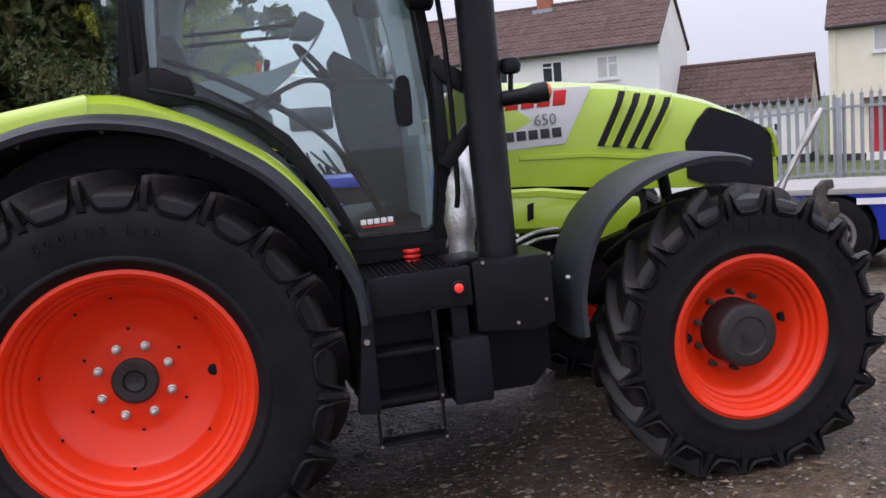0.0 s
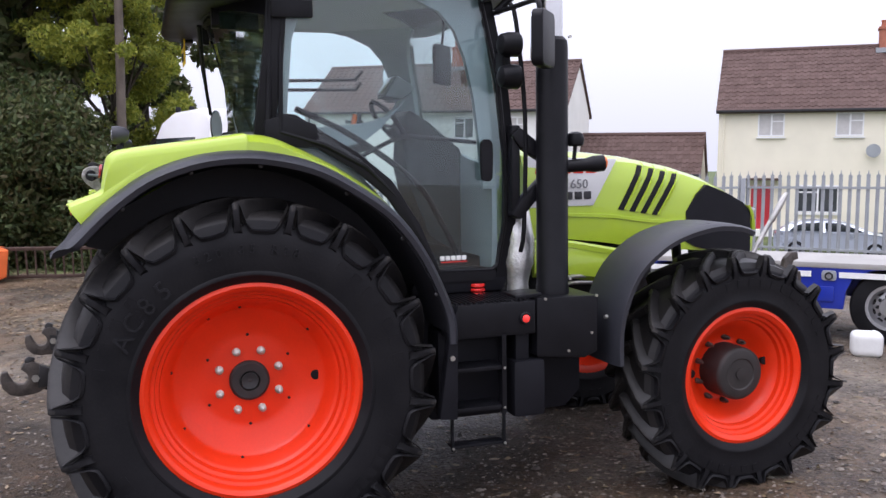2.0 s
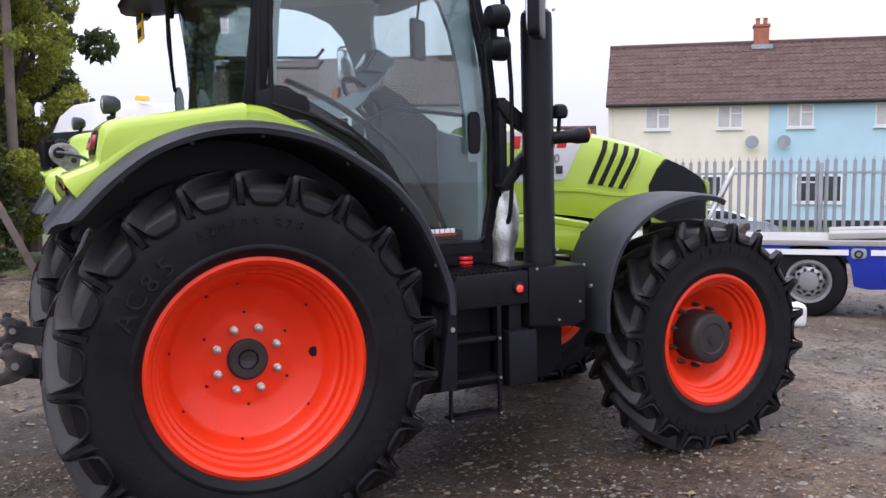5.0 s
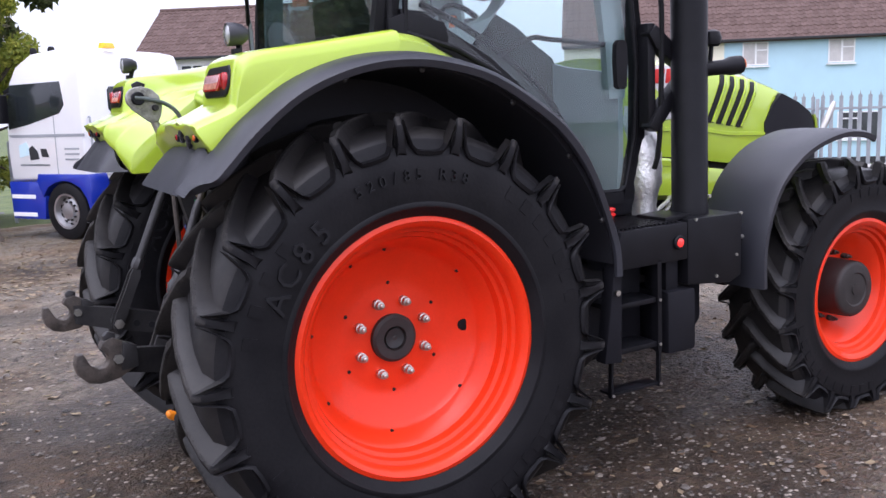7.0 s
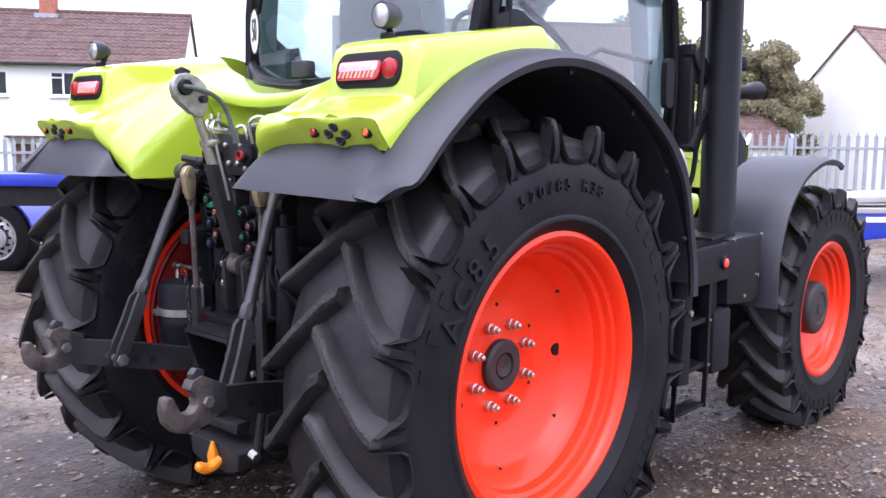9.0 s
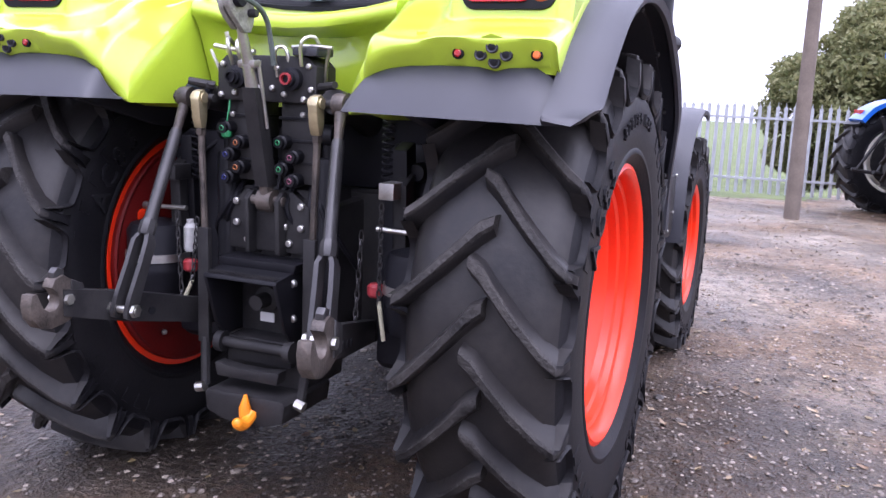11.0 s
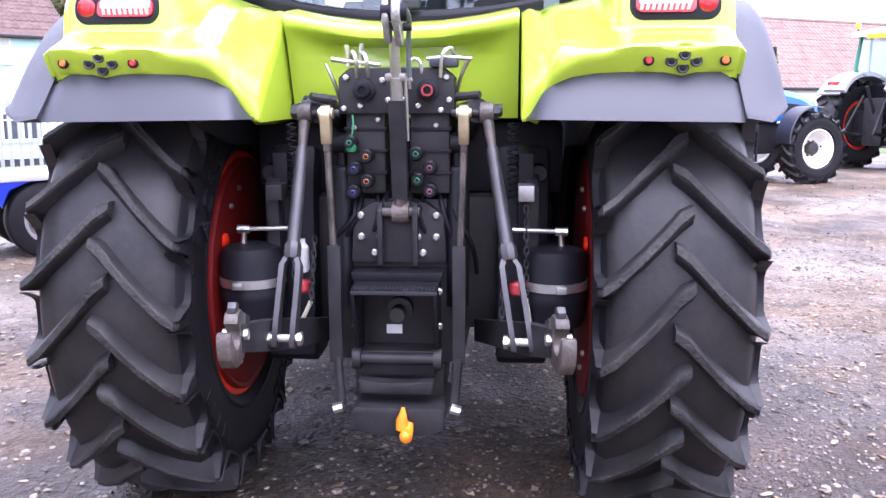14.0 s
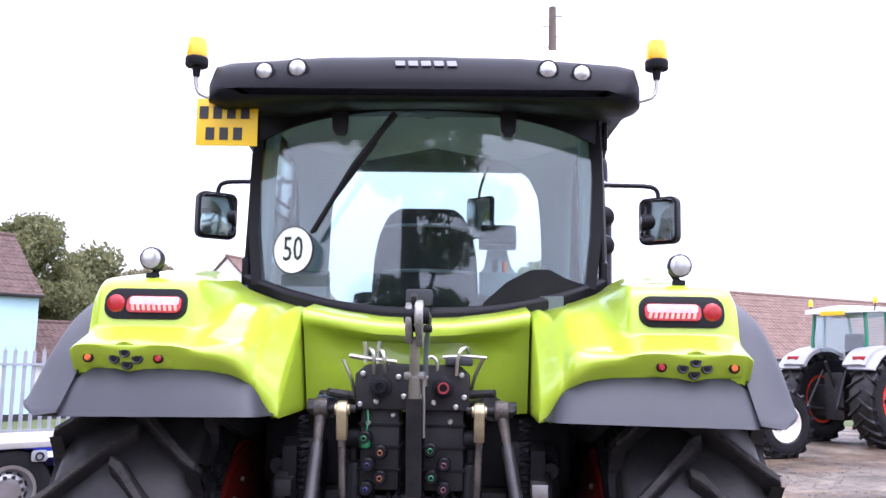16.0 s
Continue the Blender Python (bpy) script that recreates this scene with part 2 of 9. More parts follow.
def lathe(bm, profile, centre, axis="y", n=48, closed=False, caps=(True, True)):
    """A profile of (radius, offset along the axis) turned round it."""
    c = Vector(centre)
    rings = []
    for r, h in profile:
        ring = []
        for k in range(n):
            a = k * math.tau / n
            u, v = r * math.cos(a), r * math.sin(a)
            ring.append(bm.verts.new(c + Vector({"y": (u, h, v), "x": (h, u, v), "z": (u, v, h)}[axis])))
        rings.append(ring)
    pairs = list(zip(rings, rings[1:])) + ([(rings[-1], rings[0])] if closed else [])
    for a, b in pairs:
        for i in range(n):
            bm.faces.new((a[i], a[(i + 1) % n], b[(i + 1) % n], b[i]))
    if not closed:
        for ring, cap in ((rings[0], caps[0]), (rings[-1], caps[1])):
            if cap:
                bm.faces.new(ring)
    return bm


def band(bm, pts, y0, y1, t, bev=0.0):
    """A bent sheet: a line of (x, z) drawn out from y0 to y1, thickness t towards the line's right."""
    inner = []
    for i, p in enumerate(pts):
        a, b = pts[max(0, i - 1)], pts[min(len(pts) - 1, i + 1)]
        d = Vector((b[0] - a[0], b[1] - a[1])).normalized()
        inner.append((p[0] + d.y * t, p[1] - d.x * t))
    loops = [[(p[0], y0, p[1]), (p[0], y1, p[1]), (q[0], y1, q[1]), (q[0], y0, q[1])] for p, q in zip(pts, inner)]
    return loft(bm, loops)


def smooth_line(pts, n=6):
    """A Catmull-Rom line through the points, n steps each."""
    out = []
    for i in range(len(pts) - 1):
        p = [Vector(pts[max(0, min(len(pts) - 1, i + k))]) for k in (-1, 0, 1, 2)]
        for s in range(n):
            t = s / n
            out.append(tuple(0.5 * (2 * p[1] + (p[2] - p[0]) * t + (2 * p[0] - 5 * p[1] + 4 * p[2] - p[3]) * t * t
                                    + (3 * p[1] - p[0] - 3 * p[2] + p[3]) * t ** 3)))
    return out + [tuple(pts[-1])]


def round_rect(a0, a1, b0, b1, r, n=5):
    """A rectangle with round corners, as a list of points."""
    out = []
    for ca, cb, start in ((a1 - r, b1 - r, 0), (a0 + r, b1 - r, 90), (a0 + r, b0 + r, 180), (a1 - r, b0 + r, 270)):
        out += [(ca + r * math.cos(radians(start + 90 * k / n)), cb + r * math.sin(radians(start + 90 * k / n))) for k in range(n + 1)]
    return out


def made(name, bm, material, angle=35):
    bmesh.ops.recalc_face_normals(bm, faces=bm.faces)
    me = bpy.data.meshes.new(name)
    bm.to_mesh(me)
    bm.free()
    me.materials.append(material)
    me.polygons.foreach_set("use_smooth", [True] * len(me.polygons))
    me.set_sharp_from_angle(angle=radians(angle))
    return me


def part(name, bm, material, parent, label="", angle=35):
    ob = new(name, made(name, bm, material, angle))
    ob.parent = parent
    if label:
        ob["label"] = label
    return ob


def thing(name, bm, material, label, category, group="", kind="", angle=35):
    return tagged(new(name, made(name, bm, material, angle)), label, category, group, kind)


def base(name, m, label, category, group="", kind=""):
    ob = new(name)
    ob.matrix_world = m
    ob.empty_display_size = 0.2
    return tagged(ob, label, category, group, kind)


def B():
    return bmesh.new()


def letters(body, size, m, depth=0.002):
    """Raised letters in the built-in font, as a bmesh, centred, laid at the pose m."""
    cu = bpy.data.curves.new("letters", "FONT")
    cu.body, cu.size, cu.extrude, cu.align_x, cu.align_y = body, size, depth, "CENTER", "CENTER"
    cu.resolution_u = 2
    ob = bpy.data.objects.new("letters", cu)
    me = ob.to_mesh()
    bm = bmesh.new()
    bm.from_mesh(me)
    bm.transform(m)
    ob.to_mesh_clear()
    bpy.data.objects.remove(ob)
    bpy.data.curves.remove(cu)
    return bm


# ---- ground and the large forms round the yard ----
FENCE = [(15.4, -2.9), (14.5, 3.8), (10.9, 9.4), (0.0, 16.4), (-11.0, 21.0)]


def smoothstep(a, b, x):
    t = np.clip((np.asarray(x, float) - a) / (b - a), 0, 1)
    return t * t * (3 - 2 * t)


def past_fence(x, y):
    """Metres past the fence line, negative inside the yard."""
    best = -1e9 * np.ones_like(np.asarray(x, float) + np.asarray(y, float))
    for (ax, ay), (bx, by) in zip(FENCE, FENCE[1:]):
        d = Vector((bx - ax, by - ay)).normalized()
        side = (np.asarray(x) - ax) * d.y - (np.asarray(y) - ay) * d.x
        if ax > 14.8:
            side = side - 60 * (1 - smoothstep(-9, -1.5, y))
        best = np.maximum(best, side)
    return best


def ground_z(x, y):
    x, y = np.asarray(x, float), np.asarray(y, float)
    rise = 0.021 * np.clip(x, -7, 5)
    rise = rise - smoothstep(5, 40, x) * 0.05 - 0.25 * smoothstep(2.5, 11, y) * (1 - smoothstep(6, 13, x))
    return rise - 1.25 * smoothstep(0.5, 15, past_fence(x, y))


def ground_mat():
    """Dark wet soil with pressed-in stones: cells of stone, streaks of soil, a large patch of painted shade and wet,
    and small wet glints.
    """
    m = mat("wet_dark_gravel", (0.054, 0.040, 0.028), 0.55, vary=0.6, scale=0.6, grain=16, bump=0.0, colour2=(0.232, 0.192, 0.146), spec=0.32)
    n, l = m.node_tree.nodes, m.node_tree.links
    b = n["Principled BSDF"]
    tc = n.new("ShaderNodeTexCoord")

    def noise_at(scale, detail, rough=0.55, distort=0.0):
        q = n.new("ShaderNodeTexNoise")
        q.inputs["Scale"].default_value, q.inputs["Detail"].default_value, q.inputs["Roughness"].default_value, q.inputs["Distortion"].default_value = scale, detail, rough, distort
        l.new(tc.outputs["Object"], q.inputs["Vector"])
        return q.outputs["Fac"]

    def ranged(value, a, b2, c=0.0, d=1.0):
        q = n.new("ShaderNodeMapRange")
        for name, v in (("From Min", a), ("From Max", b2), ("To Min", c), ("To Max", d)):
            q.inputs[name].default_value = v
        q.interpolation_type = "SMOOTHSTEP"
        l.new(value, q.inputs["Value"])
        return q.outputs[0]

    def mixed(factor, first, second, how="MIX"):
        q = n.new("ShaderNodeMix")
        q.data_type, q.blend_type = "RGBA", how
        for socket, v in ((q.inputs[0], factor), (q.inputs[6], first), (q.inputs[7], second)):
            if isinstance(v, (float, tuple)):
                socket.default_value = v
            else:
                l.new(v, socket)
        return q.outputs[2]

    def maths(how, first, second):
        q = n.new("ShaderNodeMath")
        q.operation = how
        for socket, v in zip(q.inputs, (first, second)):
            if isinstance(v, float):
                socket.default_value = v
            else:
                l.new(v, socket)
        return q.outputs[0]

    stone = n.new("ShaderNodeTexVoronoi")
    stone.inputs["Scale"].default_value = 34
    pebble = n.new("ShaderNodeTexVoronoi")
    pebble.inputs["Scale"].default_value = 95
    warp = n.new("ShaderNodeTexNoise")
    warp.inputs["Scale"].default_value, warp.inputs["Detail"].default_value = 14, 3
    l.new(tc.outputs["Object"], warp.inputs["Vector"])
    shift = n.new("ShaderNodeVectorMath")
    shift.operation = "MULTIPLY_ADD"
    shift.inputs[1].default_value = (0.05, 0.05, 0.05)
    l.new(warp.outputs["Color"], shift.inputs[0])
    l.new(tc.outputs["Object"], shift.inputs[2])
    for q in (stone, pebble):
        l.new(shift.outputs[0], q.inputs["Vector"])
    grey = n.new("ShaderNodeHueSaturation")
    grey.inputs["Saturation"].default_value = 0.12
    l.new(stone.outputs["Color"], grey.inputs["Color"])
    base_colour = b.inputs["Base Color"].links[0].from_socket
    stony = ranged(noise_at(2.6, 5), 0.40, 0.62)
    colour = mixed(maths("MULTIPLY", stony, 0.75), base_colour, mixed(1.0, base_colour, grey.outputs[0], "OVERLAY"))
    # brown soil showing in places, and dark streaks
    colour = mixed(ranged(noise_at(0.42, 7), 0.44, 0.58), colour, mixed(1.0, colour, (0.86, 0.72, 0.59, 1), "MULTIPLY"))
    colour = mixed(ranged(noise_at(6.0, 8, 0.68, 0.8), 0.50, 0.66), colour, mixed(1.0, colour, (0.48, 0.45, 0.43, 1), "MULTIPLY"))
    # ragged patch round the tractor: its shade, with wet soil, put in the colour
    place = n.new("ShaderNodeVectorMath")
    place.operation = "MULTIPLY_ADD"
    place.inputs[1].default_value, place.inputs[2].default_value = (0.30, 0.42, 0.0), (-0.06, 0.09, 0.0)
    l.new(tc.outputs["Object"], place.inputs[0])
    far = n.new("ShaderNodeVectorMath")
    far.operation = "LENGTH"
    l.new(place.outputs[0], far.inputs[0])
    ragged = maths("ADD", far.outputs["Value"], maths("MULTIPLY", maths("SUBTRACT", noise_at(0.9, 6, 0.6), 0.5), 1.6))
    shade_and_wet = ranged(ragged, 1.25, 0.75)
    colour = mixed(shade_and_wet, colour, mixed(1.0, colour, (0.34, 0.32, 0.31, 1), "MULTIPLY"))
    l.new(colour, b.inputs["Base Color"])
    l.new(ranged(noise_at(0.9, 6), 0.38, 0.62, 0.34, 0.68), b.inputs["Roughness"])
    height = maths("ADD", maths("MULTIPLY", stone.outputs["Distance"], 0.55), maths("ADD", maths("MULTIPLY", pebble.outputs["Distance"], 0.25), maths("MULTIPLY", noise_at(9.0, 9, 0.65), 1.1)))
    bp = n.new("ShaderNodeBump")
    bp.inputs["Strength"].default_value, bp.inputs["Distance"].default_value = 0.9, 0.03
    l.new(height, bp.inputs["Height"])
    l.new(bp.outputs[0], b.inputs["Normal"])
    return m


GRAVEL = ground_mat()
GRASS = mat("short_grass", (0.060, 0.105, 0.022), 0.8, vary=0.4, scale=0.7, grain=22, bump=0.8, colour2=(0.13, 0.16, 0.05), depth=0.05)
TARMAC = mat("road_tarmac", (0.06, 0.06, 0.062), 0.7, vary=0.2, scale=0.6, grain=40, bump=0.2)
gx = np.concatenate([np.geomspace(-700, -10, 14), np.arange(-9.5, 16.6, 0.22), np.geomspace(17, 40, 14), np.geomspace(46, 700, 10)])
gy = np.concatenate([np.geomspace(-700, -10, 14), np.arange(-9.5, 15.1, 0.22), np.geomspace(15.6, 42, 18), np.geomspace(48, 700, 10)])
X, Y = np.meshgrid(gx, gy, indexing="ij")
Z = ground_z(X, Y)
bumps = np.zeros_like(Z)
for i in range(X.shape[0]):
    for j in range(X.shape[1]):
        if -9.6 < X[i, j] < 17 and -9.6 < Y[i, j] < 16:
            p = Vector((X[i, j], Y[i, j], 0))
            bumps[i, j] = 0.016 * noise.noise(p * 1.3) + 0.010 * noise.noise(p * 3.7)
near = np.minimum(np.hypot(X, Y - 0.97), np.hypot(X, Y + 0.97))
near = np.minimum(near, np.minimum(np.hypot(X - 2.85, Y - 0.95), np.hypot(X - 2.85, Y + 0.95)))
Z = Z + bumps * smoothstep(0.3, 0.8, near)
idx = np.arange(X.size).reshape(X.shape)
quads = np.stack([idx[:-1, :-1], idx[1:, :-1], idx[1:, 1:], idx[:-1, 1:]], -1).reshape(-1, 4)
me = bpy.data.meshes.new("ground")
me.from_pydata(np.stack([X, Y, Z], -1).reshape(-1, 3).tolist(), [], quads.tolist())
for mm in (GRAVEL, GRASS, TARMAC):
    me.materials.append(mm)
cx, cy = (X[:-1, :-1] + X[1:, 1:]).ravel() / 2, (Y[:-1, :-1] + Y[1:, 1:]).ravel() / 2
pf = past_fence(cx, cy)
left = (cy - 14.2 - 0.35 * np.sin(cx * 1.7) - 0.25 * np.sin(cx * 4.1) > 0) & (cx < -0.5)
kind = np.where(pf > -0.5, 1, np.where(left & (pf > -9), 1, 0))
kind = np.where((pf > 9) & (pf < 15), 2, kind)
me.polygons.foreach_set("material_index", kind.astype(int).tolist())
me.polygons.foreach_set("use_smooth", [True] * len(me.polygons))
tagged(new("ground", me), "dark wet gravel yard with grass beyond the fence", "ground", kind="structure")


def scatter(name, material, n, region, size, flat, label, category, seed, shapes=4):
    """Many small pieces strewn on the ground as one object: stones or fallen leaves."""
    rng = np.random.RandomState(seed)
    pts, faces = [], []
    x0, x1, y0, y1 = region
    xs, ys = rng.uniform(x0, x1, n), rng.uniform(y0, y1, n)
    zs = ground_z(xs, ys)
    for x, y, z in zip(xs, ys, zs):
        if past_fence(x, y) > -0.3 or (min(math.hypot(x, y - .97), math.hypot(x, y + .97), math.hypot(x - 2.85, y - .95), math.hypot(x - 2.85, y + .95)) < 0.28):
            continue
        s = size * rng.uniform(0.5, 1.5)
        a = rng.uniform(0, math.tau)
        k = len(pts)
        z += 0.016 * noise.noise(Vector((x, y, 0)) * 1.3) + 0.010 * noise.noise(Vector((x, y, 0)) * 3.7)
        ca, sa = math.cos(a), math.sin(a)
        if flat:
            h = rng.uniform(0.004, 0.02)
            for u, v, w in ((-1, 0, h), (-0.3, 0.45, 0.006), (0.5, 0.35, h), (1, 0, 0.004), (0.4, -0.42, h * 0.6), (-0.4, -0.4, 0.008)):
                pts.append((x + s * (u * ca - v * sa), y + s * (u * sa + v * ca), z + w))
            faces.append(tuple(range(k, k + 6)))
        else:
            e = rng.uniform(0.35, 0.7)
            for q in range(5):
                b = a + q * math.tau / 5
                rr = s * rng.uniform(0.75, 1.2)
                pts.append((x + rr * math.cos(b), y + rr * math.sin(b) * 0.8, z + s * e * 0.2))
            for q in range(5):
                b = a + 0.3 + q * math.tau / 5
                pts.append((x + s * 0.6 * math.cos(b), y + s * 0.55 * math.sin(b), z + s * e * rng.uniform(0.6, 0.9)))
            for q in range(5):
                r2 = (q + 1) % 5
                faces.append((k + q, k + r2, k + 5 + r2, k + 5 + q))
            faces.append((k + 5, k + 6, k + 7, k + 8, k + 9))
    sm = bpy.data.meshes.new(name)
    sm.from_pydata(pts, [], faces)
    sm.materials.append(material)
    return tagged(new(name, sm), label, category, kind="stuff")


def island_mat(name, stops, rough=0.7, thin=0.0):
    """Colour that differs from piece to piece."""
    m = mat(name, stops[0], rough, vary=0.2, scale=9, grain=60, bump=0.2)
    n, l = m.node_tree.nodes, m.node_tree.links
    g, r = n.new("ShaderNodeNewGeometry"), n.new("ShaderNodeValToRGB")
    r.color_ramp.interpolation = "LINEAR"
    while len(r.color_ramp.elements) < len(stops):
        r.color_ramp.elements.new(0.5)
    for i, (el, c) in enumerate(zip(r.color_ramp.elements, stops)):
        el.position, el.color = i / (len(stops) - 1), (*c, 1)
    l.new(g.outputs["Random Per Island"], r.inputs[0])
    b = n["Principled BSDF"]
    l.new(r.outputs[0], b.inputs["Base Color"])
    if thin:
        tl, ms = n.new("ShaderNodeBsdfTranslucent"), n.new("ShaderNodeMixShader")
        l.new(r.outputs[0], tl.inputs["Color"])
        ms.inputs[0].default_value = thin
        l.new(b.outputs[0], ms.inputs[1])
        l.new(tl.outputs[0], ms.inputs[2])
        l.new(ms.outputs[0], n["Material Output"].inputs["Surface"])
    return m


STONE = island_mat("loose_stone", [(0.03, 0.026, 0.022), (0.10, 0.086, 0.074), (0.28, 0.24, 0.20), (0.06, 0.050, 0.043)], 0.6)
LEAF_DRY = island_mat("fallen_leaf", [(0.16, 0.10, 0.055), (0.09, 0.055, 0.03), (0.34, 0.26, 0.17), (0.15, 0.115, 0.055), (0.21, 0.155, 0.10)], 0.55)
scatter("loose_stones", STONE, 15000, (-5.0, 7.0, -4.5, 5.0), 0.013, False, "loose grey stones strewn on the gravel", "stones", 11)
scatter("gravel_chips", STONE, 16000, (-2.5, 6.5, -4.2, 0.5), 0.009, False, "fine grey gravel chips around the tractor", "stones", 16)
scatter("larger_stones", STONE, 2600, (-5.5, 15.0, -7.0, 8.0), 0.026, False, "larger flat grey stones on the gravel", "stones", 12)
scatter("fallen_leaves", LEAF_DRY, 6000, (-6.0, 15.0, -8.0, 11.0), 0.030, True, "brown and yellow fallen leaves on the gravel", "leaves", 13)
scatter("leaf_fragments", LEAF_DRY, 3200, (-4.0, 12.0, -7.5, 5.0), 0.017, True, "small tan leaf fragments littering the gravel", "leaves", 15)
scatter("verge_leaves", LEAF_DRY, 7500, (-8.0, 3.0, 6.5, 15.5), 0.042, True, "brown fallen leaves along the grass edge", "leaves", 14)

# palisade fence
GALV = mat("galvanised_steel", (0.34, 0.36, 0.38), 0.5, metal=0.35, vary=0.15, scale=3, grain=70, bump=0.05)
fence = base("fence", Matrix.Identity(4), "grey galvanised steel palisade fence with pointed pales", "fence", kind="")
bm = B()
prism(bm, [(-0.034, 0.0), (-0.012, 0.012), (0.012, 0.012), (0.034, 0.0), (0.034, -0.004), (0.012, 0.007), (-0.012, 0.007), (-0.034, -0.004)], "z", 0.06, 1.66)
prism(bm, [(-0.03, 1.66), (0.03, 1.66), (0.036, 1.74), (0.012, 1.76), (0.0, 1.84), (-0.012, 1.76), (-0.036, 1.74)], "y", 0.0, 0.008)
pale_mesh = made("pale", bm, GALV)
bm = B()
box(bm, -0.03, 0.03, -0.03, 0.03, -0.3, 1.70, 0.004)
post_mesh = made("post", bm, GALV)
for (ax, ay), (bx, by) in zip(FENCE[:-1], FENCE[1:-1]):
    L = math.hypot(bx - ax, by - ay)
    ang = math.degrees(math.atan2(by - ay, bx - ax))
    n = int(L / 0.155)
    for k in range(n):
        f = (k + 0.5) / n
        x, y = ax + (bx - ax) * f, ay + (by - ay) * f
        z = float(ground_z(x, y))
        ob = new("pale", pale_mesh)
        ob.parent = fence
        ob.matrix_local = pose(x, y, z + 0.01 * math.sin(k * 1.7), 0, 0.25 * math.sin(k * 2.1), ang)
    bays = max(1, round(L / 2.75))
    rails = B()
    for k in range(bays + 1):
        f = k / bays
        x, y = ax + (bx - ax) * f, ay + (by - ay) * f
        ob = new("post", post_mesh)
        ob.parent = fence
        ob.matrix_local = pose(x, y, float(ground_z(x, y)), 0, 0, ang) @ pose(0, 0.06, 0)
    for h in (0.35, 1.52):
        pts = []
        for k in range(bays + 1):
            f = k / bays
            x, y = ax + (bx - ax) * f, ay + (by - ay) * f
            z = float(ground_z(x, y)) + h
            d = Vector((bx - ax, by - ay, 0)).normalized()
            nrm = Vector((-d.y, d.x, 0))
            p = Vector((x, y, z))
            pts.append([p - nrm * 0.002 + Vector((0, 0, dz)) if s == 0 else p + nrm * 0.03 + Vector((0, 0, dz)) for s, dz in ((0, -0.022), (1, -0.022), (1, 0.022), (0, 0.022))])
        loft(rails, pts)
    part("rail", rails, GALV, fence)

# houses
RENDER = {"cream": mat("cream_render", (0.80, 0.75, 0.61), 0.85, vary=0.06, scale=0.8, grain=30, bump=0.1), "blue": mat("pale_blue_render", (0.46, 0.66, 0.75), 0.85, vary=0.06, scale=0.8, grain=30, bump=0.1),
          "pale": mat("faint_blue_render", (0.55, 0.72, 0.78), 0.85, vary=0.06, scale=0.8, grain=30, bump=0.1), "white": mat("white_render", (0.80, 0.79, 0.76), 0.85, vary=0.05, scale=0.8, grain=30, bump=0.1)}
TILE = island_mat("brown_concrete_tile", [(0.080, 0.046, 0.038), (0.100, 0.060, 0.050), (0.118, 0.073, 0.062), (0.088, 0.052, 0.043)], 0.8)
TILE_RED = island_mat("weathered_red_tile", [(0.15, 0.095, 0.074), (0.18, 0.115, 0.09), (0.205, 0.135, 0.108), (0.165, 0.105, 0.082)], 0.8)
UPVC = mat("white_window_frame", (0.8, 0.8, 0.8), 0.4, vary=0.03, bump=0.0)
PANE = mat("dark_window_pane", (0.05, 0.055, 0.06), 0.08, vary=0.3, scale=1.5, grain=20, bump=0.0, coat=0.3)
CURTAIN = mat("net_curtain", (0.52, 0.50, 0.49), 0.8, vary=0.15, scale=2, grain=20, bump=0.0)
PLINTH = mat("black_plinth", (0.025, 0.025, 0.028), 0.7)
DOOR_RED = mat("red_front_door", (0.42, 0.02, 0.03), 0.4)
BRICK_RED = mat("red_chimney_brick", (0.36, 0.13, 0.08), 0.8, vary=0.25, scale=4, grain=30, bump=0.3)
WOODRED = mat("dark_timber", (0.10, 0.06, 0.045), 0.8, vary=0.3, scale=4, grain=30, bump=0.2)


